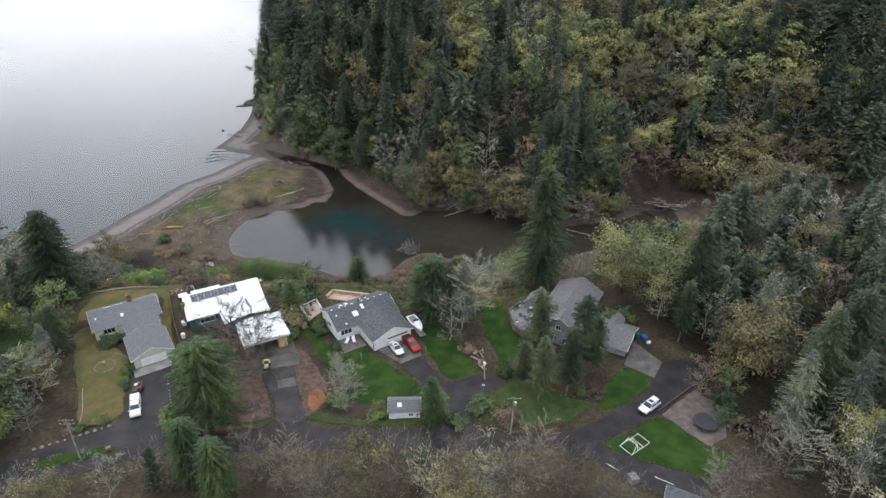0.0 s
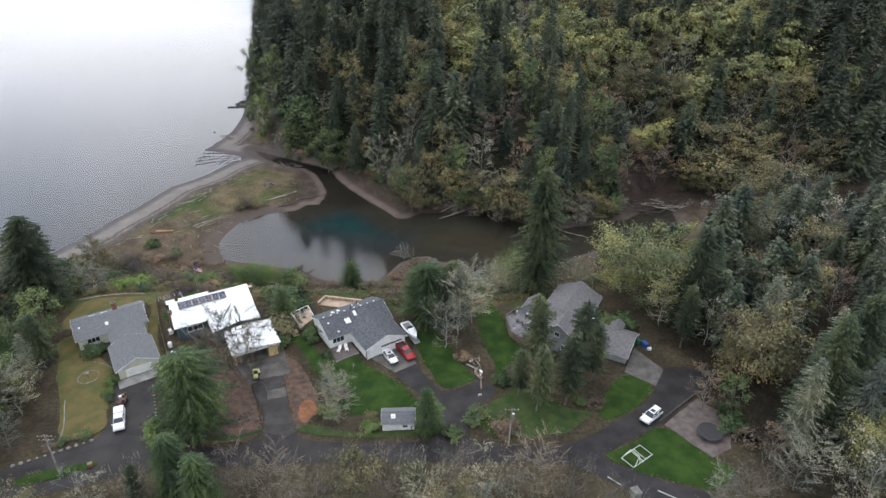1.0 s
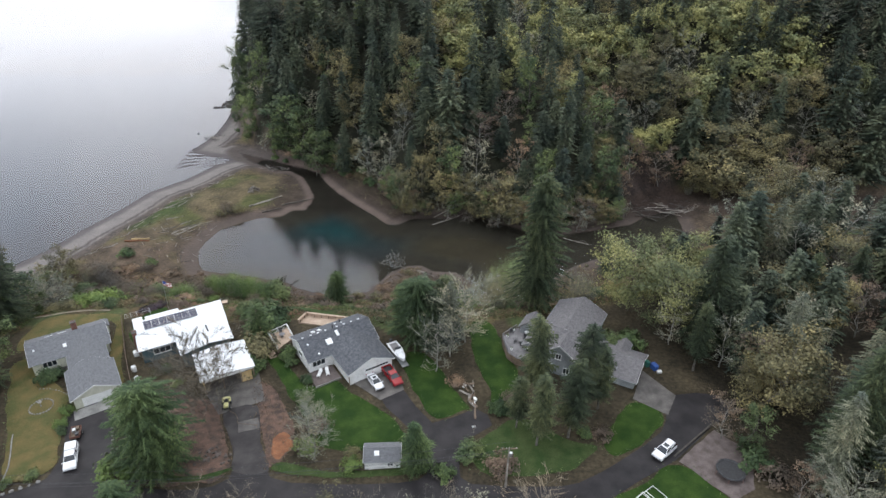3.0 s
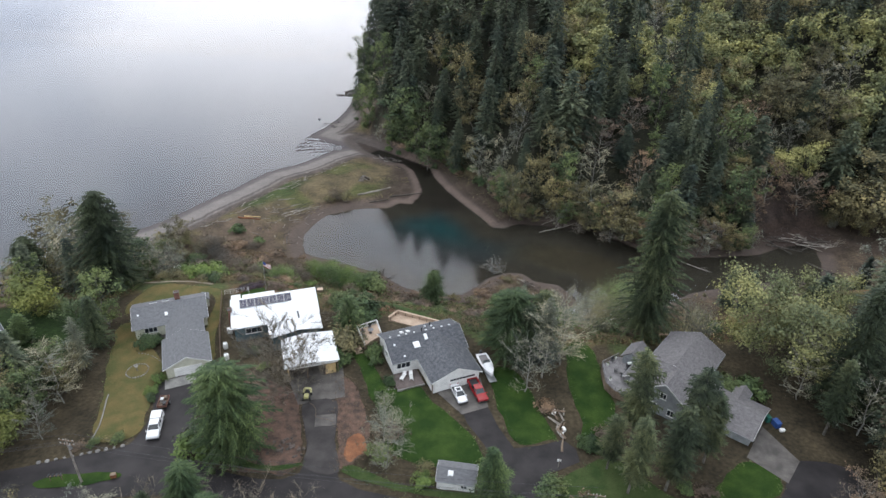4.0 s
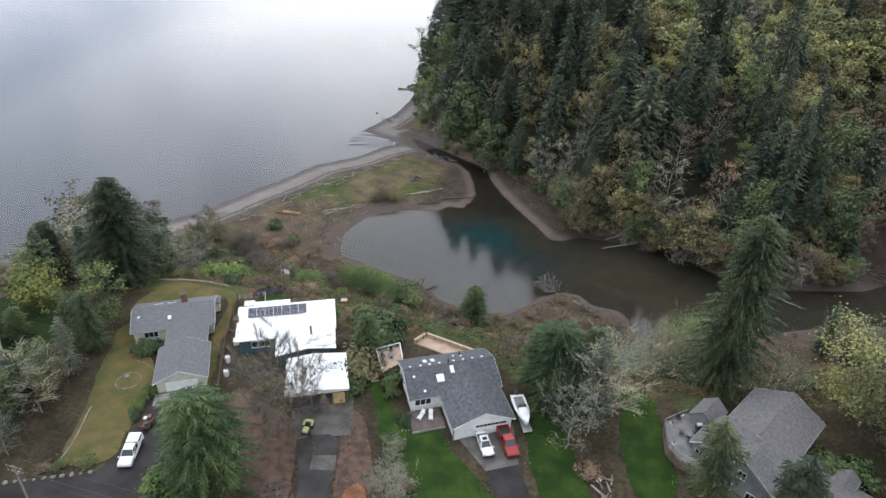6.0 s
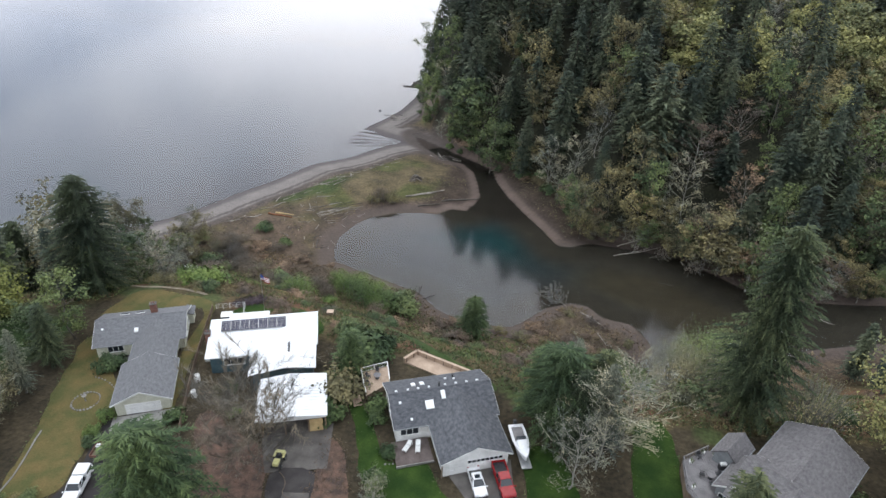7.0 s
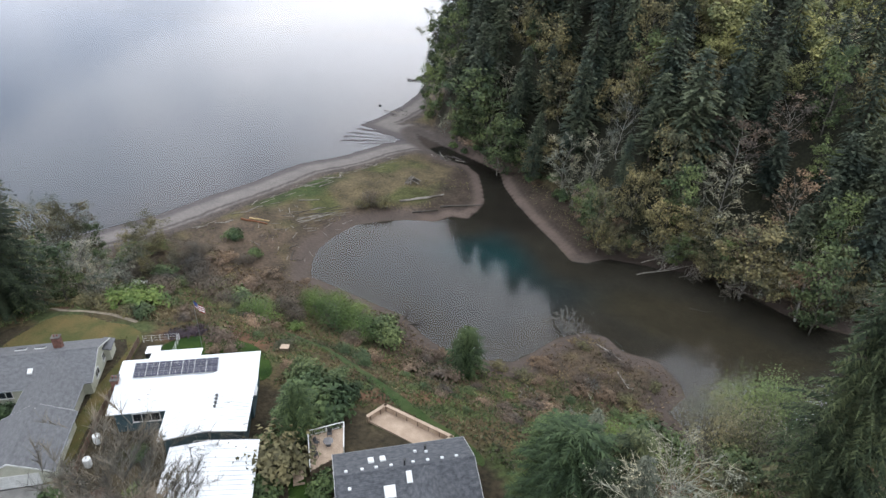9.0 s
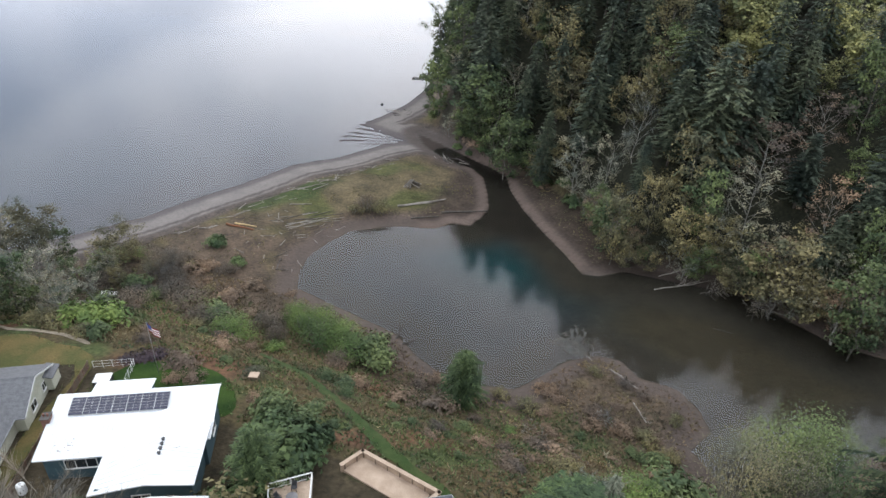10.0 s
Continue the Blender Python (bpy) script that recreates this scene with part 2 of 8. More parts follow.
M_WOOD = plain("weathered_wood", (0.12, 0.085, 0.06), (0.21, 0.155, 0.11), 0.85, 0.8, 0, 0.3, 14.0, 0.01)
M_BRICK = plain("red_brown_brick", (0.13, 0.06, 0.045), (0.20, 0.10, 0.075), 0.9, 3.0, 0, 0.4, 16.0, 0.01)
M_BLACK = plain("black_rubber", (0.015, 0.015, 0.016), (0.03, 0.03, 0.032), 0.7, 3.0, 0, 0.1, 20.0, 0.005)
M_DARK = plain("dark_plastic", (0.02, 0.021, 0.024), (0.045, 0.046, 0.05), 0.5, 3.0, 0, 0.1, 20.0, 0.005)
M_STEEL = plain("galvanised_steel", (0.42, 0.43, 0.44), (0.55, 0.56, 0.57), 0.4, 2.0, 0.8, 0.1, 20.0, 0.005)
M_STONE = plain("grey_stone", (0.13, 0.125, 0.12), (0.27, 0.26, 0.245), 0.9, 1.5, 0, 0.6, 9.0, 0.04)
M_BROWNSTONE = plain("brown_stone", (0.055, 0.045, 0.038), (0.13, 0.105, 0.09), 0.9, 1.5, 0, 0.6, 9.0, 0.04)
M_BLUE = plain("blue_plastic", (0.02, 0.06, 0.22), (0.03, 0.09, 0.30), 0.5, 2.0, 0, 0.05, 20.0, 0.005)
M_GREENPL = plain("green_plastic", (0.02, 0.12, 0.09), (0.03, 0.16, 0.12), 0.5, 2.0, 0, 0.05, 20.0, 0.005)
M_REDPAINT = plain("red_car_paint", (0.24, 0.007, 0.010), (0.30, 0.010, 0.013), 0.25, 2.0, 0, 0.0)
M_WHITECAR = plain("white_car_paint", (0.72, 0.73, 0.74), (0.80, 0.80, 0.81), 0.25, 2.0, 0, 0.0)
M_YELLOW = plain("pale_yellow_paint", (0.45, 0.43, 0.18), (0.56, 0.53, 0.25), 0.4, 2.0, 0, 0.05)
M_TAN = plain("plywood", (0.42, 0.30, 0.14), (0.55, 0.40, 0.20), 0.8, 1.0, 0, 0.1)
M_TURQ = plain("turquoise_paint", (0.05, 0.30, 0.30), (0.07, 0.38, 0.38), 0.6, 1.0, 0, 0.1)


def glass_material():
    s = Shader("dark_window_glass", 0.05, 0.0, 0.6)
    s.color((0.02, 0.025, 0.03))
    return s.mat


M_GLASS = glass_material()
M_PANEL = plain("solar_cells", (0.012, 0.014, 0.035), (0.02, 0.022, 0.05), 0.12, 1.0, 0, 0.0)


# ---- mesh helpers ----
def part(name, bm, material, parent=None, label="", smooth=False):
    me = bpy.data.meshes.new(name)
    bm.normal_update()
    bm.to_mesh(me)
    bm.free()
    me.materials.append(material)
    if smooth:
        me.polygons.foreach_set("use_smooth", [True] * len(me.polygons))
    ob = new(name, me)
    if parent is not None:
        ob.parent = parent
    if label:
        ob["label"] = label
    return ob


def raw(name, verts, faces, material, parent=None, label=""):
    me = bpy.data.meshes.new(name)
    me.from_pydata(verts, [], faces)
    me.materials.append(material)
    me.update()
    ob = new(name, me)
    if parent is not None:
        ob.parent = parent
    if label:
        ob["label"] = label
    return ob


def thing(name, m, label, category, group="", kind=""):
    ob = new(name)
    ob.matrix_world = m
    return tagged(ob, label, category, group, kind)


def box(bm, x0, y0, z0, x1, y1, z1, bevel=0.0, m=None):
    v = [bm.verts.new((x, y, z)) for x in (x0, x1) for y in (y0, y1) for z in (z0, z1)]
    f = [bm.faces.new([v[i] for i in q]) for q in ((0, 1, 3, 2), (4, 6, 7, 5), (0, 4, 5, 1), (2, 3, 7, 6), (0, 2, 6, 4), (1, 5, 7, 3))]
    if bevel:
        edges = list({e for q in f for e in q.edges})
        got = bmesh.ops.bevel(bm, geom=edges, offset=bevel, segments=2, affect="EDGES", profile=0.7)
        v = list({w for q in got["faces"] for w in q.verts} | {w for w in v if w.is_valid})
    if m is not None:
        bmesh.ops.transform(bm, matrix=m, verts=[w for w in v if w.is_valid])
    return bm


def new_box(*a, **k):
    return box(bmesh.new(), *a, **k)


def tube(bm, a, b, r0, r1, n=6, cap=True):
    a, b = Vector(a), Vector(b)
    d = (b - a).normalized()
    x = d.orthogonal().normalized()
    y = d.cross(x)
    r = [[bm.verts.new(c + (x * math.cos(k * math.tau / n) + y * math.sin(k * math.tau / n)) * s) for k in range(n)] for c, s in ((a, r0), (b, r1))]
    for k in range(n):
        bm.faces.new((r[0][k], r[0][(k + 1) % n], r[1][(k + 1) % n], r[1][k]))
    if cap:
        bm.faces.new(list(reversed(r[0])))
        bm.faces.new(r[1])
    return bm


def lathe(profile, n=16, scale=(1, 1)):
    """Rings of (radius, z), closed at both ends."""
    bm = bmesh.new()
    rings = [[bm.verts.new((r * math.cos(k * math.tau / n) * scale[0], r * math.sin(k * math.tau / n) * scale[1], z)) for k in range(n)] for r, z in profile]
    for p, q in zip(rings, rings[1:]):
        for k in range(n):
            bm.faces.new((p[k], p[(k + 1) % n], q[(k + 1) % n], q[k]))
    bm.faces.new(list(reversed(rings[0])))
    bm.faces.new(rings[-1])
    return bm


def ring_tube(R, r, n=28, k=6, sy=1.0, z=0.0):
    bm = bmesh.new()
    rows = []
    for i in range(n):
        a = i * math.tau / n
        rows.append([bm.verts.new(((R + r * math.cos(j * math.tau / k)) * math.cos(a), sy * (R + r * math.cos(j * math.tau / k)) * math.sin(a), z + r * math.sin(j * math.tau / k))) for j in range(k)])
    for i in range(n):
        p, q = rows[i], rows[(i + 1) % n]
        for j in range(k):
            bm.faces.new((p[j], q[j], q[(j + 1) % k], p[(j + 1) % k]))
    return bm


# ---- lie of the land ----
POND = [(11, 179.5), (5.7, 175.7), (2.6, 170.5), (-1, 165.5), (-8.7, 163.9), (-15, 165.2), (-19, 167), (-25.5, 172), (-38.9, 175.5), (-50, 178.5), (-52.8, 184.5), (-54, 190.3), (-53, 197.6), (-50.7, 204.6), (-44, 209.8), (-39, 212), (-32.3, 213.8), (-29.4, 218.3), (-25, 218.5), (-23.5, 224), (-23, 229.6), (-26.2, 239.6), (-29.8, 248.5), (-34.9, 254), (-39.5, 255.2), (-43.7, 257), (-50, 262), (-56, 268), (-60, 275), (-48, 268), (-38, 261.4), (-29.4, 256.4), (-24, 252.4), (-20, 242.3), (-14.7, 233), (-7.5, 222.7), (-0.5, 213.8), (4.4, 206.6), (8, 207), (12.6, 211), (24.6, 211), (36, 211)]
POND += [(46.3, 204.5), (53, 199.5), (62, 198), (75, 201), (88, 205), (97, 212), (108, 216), (106, 203), (102, 192), (92, 190), (78, 186), (62, 178), (48, 166), (40, 158), (31.4, 156.8), (27, 162), (30, 167), (28.6, 171), (25, 175.4), (18.4, 176), (15, 179.5)]
SEA = [(-900, -700), (-330, -300), (-190, 60), (-150, 120), (-122, 160), (-107, 180), (-100, 192), (-95, 206), (-89.6, 218), (-83.9, 235), (-74.3, 246), (-66.6, 261), (-60, 267), (-70, 271), (-80.8, 276), (-77.4, 292), (-75.6, 304),
       (-76, 325), (-83, 374), (-86, 412), (-106, 541), (-135, 726), (-170, 1100), (-300, 3000), (-420, 6000), (-4000, 6000), (-4000, -700)]
FOOT_X = [-95, -74, -62, -50, -40, -30, -20, -8, 2, 10, 16, 26, 38, 48, 56, 66, 80, 100, 125, 160, 220, 400]
FOOT_Y = [420, 320, 292, 273, 265, 259, 253, 244, 233, 221, 214, 213.5, 213.5, 208, 204, 203, 208, 224, 230, 225, 220, 230]


def inside(poly, X, Y):
    X, Y = np.asarray(X, float), np.asarray(Y, float)
    res = np.zeros(X.shape, bool)
    for (ax, ay), (bx, by) in zip(poly, poly[1:] + poly[:1]):
        cross = (ay > Y) != (by > Y)
        with np.errstate(divide="ignore", invalid="ignore"):
            xi = (bx - ax) * (Y - ay) / (by - ay) + ax
        res ^= cross & (X < xi)
    return res


def signed(poly, X, Y):
    """Distance to an outline: below zero inside it."""
    X, Y = np.asarray(X, float), np.asarray(Y, float)
    d = np.full(X.shape, 1e9)
    for (ax, ay), (bx, by) in zip(poly, poly[1:] + poly[:1]):
        ux, uy = bx - ax, by - ay
        t = np.clip(((X - ax) * ux + (Y - ay) * uy) / (ux * ux + uy * uy + 1e-9), 0, 1)
        d = np.minimum(d, np.hypot(X - ax - t * ux, Y - ay - t * uy))
    return np.where(inside(poly, X, Y), -d, d)


def smooth(t):
    t = np.clip(t, 0, 1)
    return t * t * (3 - 2 * t)


def wobble(X, Y, s, k=0):
    """Cheap smooth noise from a few sines, about -1 to 1."""
    return (np.sin(X / s + 1.3 * k + 1.7 * np.sin(Y / s * 0.7 + k)) + np.sin(Y / s * 1.1 + 2.1 * k + 1.3 * np.sin(X / s * 0.8 - k)) + 0.5 * np.sin((X + Y) / s * 1.9 + k)) / 2.5


def plateau(X, Y):
    return 18.1 + 0.033 * np.clip(X, -75, 90) + 0.07 * np.clip(100 - Y, 0, 45)


CREST_X, CREST_Y = [-140, -110, -85, -66, -50, -35, -16, -6, 6, 20, 45, 60, 80, 110], [90, 105, 122, 134, 133, 131, 130, 130, 126, 125, 128, 132, 145, 160]
LOW_X, LOW_Y = [-140, -110, -85, -66, -45, -22, 0, 14, 30, 45, 60, 80, 110], [120, 140, 158, 166, 166, 160, 157, 160, 152, 150, 164, 178, 184]


def ground(X, Y):
    X, Y = np.asarray(X, float), np.asarray(Y, float)
    dp, ds = signed(POND, X, Y), signed(SEA, X, Y)
    rough = wobble(X, Y, 9, 1)
    sea_side = np.where(ds > 0, 0.085 * np.minimum(ds, 16) + 0.05 * np.clip(ds - 16, 0, 16), np.maximum(0.06 * ds, -3.0))
    pond_side = np.where(dp > 0, 0.17 * np.minimum(dp, 7) + 0.06 * np.clip(dp - 7, 0, 14), np.maximum(0.14 * dp, -1.8))
    low = np.where(dp < 0, np.minimum(pond_side, sea_side), np.where(ds < 0, sea_side, np.minimum(sea_side, pond_side)))
    low = low + 0.12 * rough * (low > 0.7)
    # braided sand bars where the channel meets the sea
    bx, by = X + 53, Y - 268
    rad, ang = np.hypot(bx, by), np.arctan2(by, -bx)
    bars = np.sin(ang * 44 + 0.12 * rad + 1.2 * np.sin(rad * 0.21) + 0.9 * rough)
    fan = smooth((rad - 5) / 5) * smooth((35 - rad + 3 * rough) / 8) * smooth((ang + 0.52) / 0.1) * smooth((0.72 - ang) / 0.12) * (ds < 1)
    low = low + (0.10 - low) * fan * smooth((bars + 0.15) / 0.5)
    low = np.where(low < 0.07, low + (0.07 - low) * smooth((9.5 - np.hypot(X + 55, Y - 269.5)) / 3), low)
    top = plateau(X, Y)
    crest, base = np.interp(X, CREST_X, CREST_Y), np.interp(X, LOW_X, LOW_Y)
    u = smooth((base + 1.2 * rough - Y) / (base - crest))
    bank = low + (top + 0.0 - low) * u
    foot = np.interp(X, FOOT_X, FOOT_Y)
    up = np.clip(Y - foot - 1.5 * rough, 0, None)
    hill = np.where(up > 0, 62 * (1 - np.exp(-up / 62)) + 0.10 * up, 0) * np.clip(0.75 + 0.012 * np.abs(X - 40), 0.75, 1.15)
    hill = hill * (1 - 0.45 * np.exp(-((X - 82) / 26) ** 2)) * smooth((ds - 2) / 14)
    # rising woods east of the houses
    east = smooth((X - 75) / 120) * 14 * smooth((170 - Y) / 60)
    return np.where(Y > foot, low + hill, bank) + east


def gz(x, y):
    return float(ground(np.array([x]), np.array([y]))[0])


def zone_colours(X, Y, Z):
    """Base colour of the soil, sand, brush and forest floor, with tree shade on the far bank."""
    n1, n2 = wobble(X, Y, 5, 2), wobble(X, Y, 2.1, 3)
    dp, ds = signed(POND, X, Y), signed(SEA, X, Y)
    foot, crest, base = np.interp(X, FOOT_X, FOOT_Y), np.interp(X, CREST_X, CREST_Y), np.interp(X, LOW_X, LOW_Y)
    c = np.empty(X.shape + (3,))
    c[:] = (0.066, 0.055, 0.034)

    def lay(mask, colour, k=1.0):
        w = np.clip(mask, 0, 1)[..., None] * k
        c[:] = c * (1 - w) + np.array(colour) * w

    lay((Y > crest - 2).astype(float), (0.100, 0.082, 0.042))
    lay(smooth((n1 - 0.0) / 0.5) * (Y > crest), (0.138, 0.082, 0.050))
    lay(smooth((n2 - 0.1) / 0.5) * (Y > crest - 4), (0.068, 0.090, 0.034))
    lay(smooth((-70 - X) / 3) * smooth((Y - 88) / 4) * smooth((124 - Y) / 5), (0.026, 0.050, 0.014))
    lay(smooth((X - 62) / 6) * smooth((150 - Y) / 10), (0.040, 0.034, 0.022))
    flat = smooth((Y - base + 6) / 8) * (Y < foot + 2)
    lay(flat, (0.095, 0.078, 0.058))
    lay(flat * smooth((n1 + n2 - 0.2) / 0.7), (0.120, 0.105, 0.060))
    spit = flat * smooth((ds - 13) / 4) * smooth((dp - 6) / 4) * (X < 0)
    lay(spit * smooth((Y - 195) / 12), (0.128, 0.112, 0.068))
    lay(spit * smooth((n1 + 0.1) / 0.5) * smooth((Y - 190) / 10), (0.082, 0.094, 0.038))
    lay(smooth((ds - 13.5) / 2) * smooth((24 + 3 * n1 - ds) / 5) * smooth((Y - 199) / 6) * smooth((232 - Y) / 10) * (X < -40), (0.046, 0.078, 0.026), 0.85)
    lay(spit * smooth((200 - Y) / 12) * smooth((X + 82) / 6), (0.115, 0.092, 0.070))
    lay(flat * smooth((13 - ds) / 3), (0.232, 0.210, 0.190))
    lay(flat * smooth((2.2 - np.abs(ds - 13 - 0.6 * n2)) / 1.2), (0.105, 0.088, 0.075))
    lay(flat * smooth((0.9 - np.abs(ds - 9.6 - 0.5 * n2)) / 0.7), (0.075, 0.063, 0.054), 0.9)
    lay(flat * smooth((4.5 - ds) / 2.5), (0.135, 0.122, 0.116))
    lay(flat * smooth((6.5 + 1.5 * n1 - dp) / 3), (0.110, 0.092, 0.080))
    # pale shore rim, omitted on the far side to keep the tree shade dark
    lay(smooth((1.3 - dp) / 1.2) * (dp > -30) * (1 - smooth((X - 8) / 6) * (Y > 195)), (0.125, 0.110, 0.098), 0.7)
    # far bank: dark wet mud, with shade of overhanging trees put into the colour
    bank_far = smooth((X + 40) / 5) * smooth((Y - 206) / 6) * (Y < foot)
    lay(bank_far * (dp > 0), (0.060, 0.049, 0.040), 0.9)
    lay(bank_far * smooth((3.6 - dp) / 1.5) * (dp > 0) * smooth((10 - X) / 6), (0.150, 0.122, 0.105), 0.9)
    deep = smooth((-dp - 4) / 9)
    lay((dp < 0).astype(float), (0.100, 0.082, 0.062))
    lay(deep, (0.092, 0.088, 0.086))
    lay(deep * smooth((X - 2) / 16), (0.125, 0.098, 0.064))
    lay(deep * np.exp(-((X + 13) / 17) ** 2 - ((Y - 206 + 0.25 * (X + 13)) / 10) ** 2), (0.034, 0.105, 0.112))
    channel = (dp < 0) * smooth((Y - 214) / 8)
    lay(channel, (0.060, 0.046, 0.036))
    lay((ds < 0).astype(float), (0.110, 0.098, 0.100))
    lay(smooth((-ds - 6) / 26), (0.100, 0.112, 0.125))
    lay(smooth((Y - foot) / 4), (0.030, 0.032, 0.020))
    lay(smooth((Y - foot) / 4) * smooth((20 - Z) / 10) * smooth((-44 - X) / 8) * smooth(0.6 + n1), (0.155, 0.125, 0.095))
    lay(smooth((15 + 2 * n1 - np.hypot(X - 102, Y - 224)) / 5), (0.052, 0.040, 0.034))
    warm = np.clip(smooth((Y - crest) / 6) * (Y < foot + 2) * smooth((ds - 13) / 4), 0, 1)[..., None]
    return c * (1 + warm * np.array((0.06, 0.0, -0.06)))


def mottle(X, Y):
    """How blotchy the ground is: smooth on the beach, rough in the brush."""
    ds, dp, base = signed(SEA, X, Y), signed(POND, X, Y), np.interp(X, LOW_X, LOW_Y)
    sand = smooth((Y - base) / 6) * np.maximum(smooth((14 - ds) / 4), smooth((6 - dp) / 4))
    return 1 - 0.68 * sand


def axis_steps(lo, a, b, hi, fine, grow=1.12):
    mid = list(np.arange(a, b + 0.01, fine))
    left, right, s, x = [], [], fine, a
    while x > lo:
        s *= grow
        x -= s
        left.append(x)
    s, x = fine, mid[-1]
    while x < hi:
        s *= grow
        x += s
        right.append(x)
    return np.array(left[::-1] + mid + right)


def build_ground():
    xs, ys = axis_steps(-900, -112, 112, 3500, 1.0), axis_steps(-1500, 62, 275, 3800, 1.0)
    X, Y = np.meshgrid(xs, ys)
    Z = ground(X, Y)
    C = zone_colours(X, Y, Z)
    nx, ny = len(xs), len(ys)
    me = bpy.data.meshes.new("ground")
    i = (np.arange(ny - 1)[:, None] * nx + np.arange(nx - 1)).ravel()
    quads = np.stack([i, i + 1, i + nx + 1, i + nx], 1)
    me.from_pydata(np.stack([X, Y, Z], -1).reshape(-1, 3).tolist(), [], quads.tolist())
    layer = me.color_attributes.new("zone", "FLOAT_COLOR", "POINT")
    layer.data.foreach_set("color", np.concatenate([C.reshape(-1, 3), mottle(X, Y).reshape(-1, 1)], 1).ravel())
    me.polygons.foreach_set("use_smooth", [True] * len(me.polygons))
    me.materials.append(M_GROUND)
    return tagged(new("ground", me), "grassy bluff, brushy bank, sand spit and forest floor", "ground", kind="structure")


build_ground()
bm = bmesh.new()
bm.faces.new([bm.verts.new(p) for p in ((-4200, -1500, 0), (3600, -1500, 0), (3600, 4000, 0), (-4200, 4000, 0))])
tagged(part("water", bm, M_WATER), "calm grey sea and still brown tidal lagoon", "water", kind="structure")


EDGES = {}


def drape(name, outline, material, label, lift=0.05, step=1.5, category="ground", ragged=0.0):
    """A sheet that follows the ground inside an outline."""
    from mathutils.geometry import delaunay_2d_cdt
    dense = []
    for (ax, ay), (bx, by) in zip(outline, outline[1:] + outline[:1]):
        n = max(1, int(math.hypot(bx - ax, by - ay) / step))
        dense += [(ax + (bx - ax) * k / n, ay + (by - ay) * k / n) for k in range(n)]
    if ragged:
        near = [(x + ragged * float(wobble(x, y, 0.9, 4) + wobble(x, y, 2.7, 6)), y + ragged * float(wobble(x, y, 0.9, 7) + wobble(x, y, 2.7, 9))) for x, y in dense]
        dense = near
        EDGES.setdefault(category if category == "lawn" else name, []).append(dense)
    xs, ys = [p[0] for p in dense], [p[1] for p in dense]
    X, Y = np.meshgrid(np.arange(min(xs), max(xs), step), np.arange(min(ys), max(ys), step))
    ok = signed(dense, X, Y) < -0.5 * step
    pts = [Vector(p) for p in dense] + [Vector((x, y)) for x, y in zip(X[ok], Y[ok])]
    n = len(dense)
    vs, _, fs, *_ = delaunay_2d_cdt(pts, [(k, (k + 1) % n) for k in range(n)], [], 1, 1e-4)
    A = np.array([tuple(v) for v in vs])
    Z = ground(A[:, 0], A[:, 1]) + lift
    return tagged(raw(name, [(x, y, z) for (x, y), z in zip(A, Z)], [tuple(f) for f in fs], material), label, category, kind="structure")


def rounded(points, k=4):
    """A closed outline with its corners rounded by a spline."""
    n, res = len(points), []
    for i in range(n):
        p0, p1, p2, p3 = (np.array(points[(i + j) % n], float) for j in (-1, 0, 1, 2))
        for s in range(k):
            t = s / k
            res.append(tuple((0.5 * (2 * p1 + (p2 - p0) * t + (2 * p0 - 5 * p1 + 4 * p2 - p3) * t * t + (3 * p1 - p0 - 3 * p2 + p3) * t ** 3)).tolist()))
    return res


# ---- houses ----
def slab(bm, quad, thick):
    """A sheet of given corners, thickened downwards."""
    top = [bm.verts.new(p) for p in quad]
    low = [bm.verts.new((p[0], p[1], p[2] - thick)) for p in quad]
    bm.faces.new(top)
    bm.faces.new(list(reversed(low)))
    n = len(quad)
    for k in range(n):
        bm.faces.new((top[(k + 1) % n], top[k], low[k], low[(k + 1) % n]))


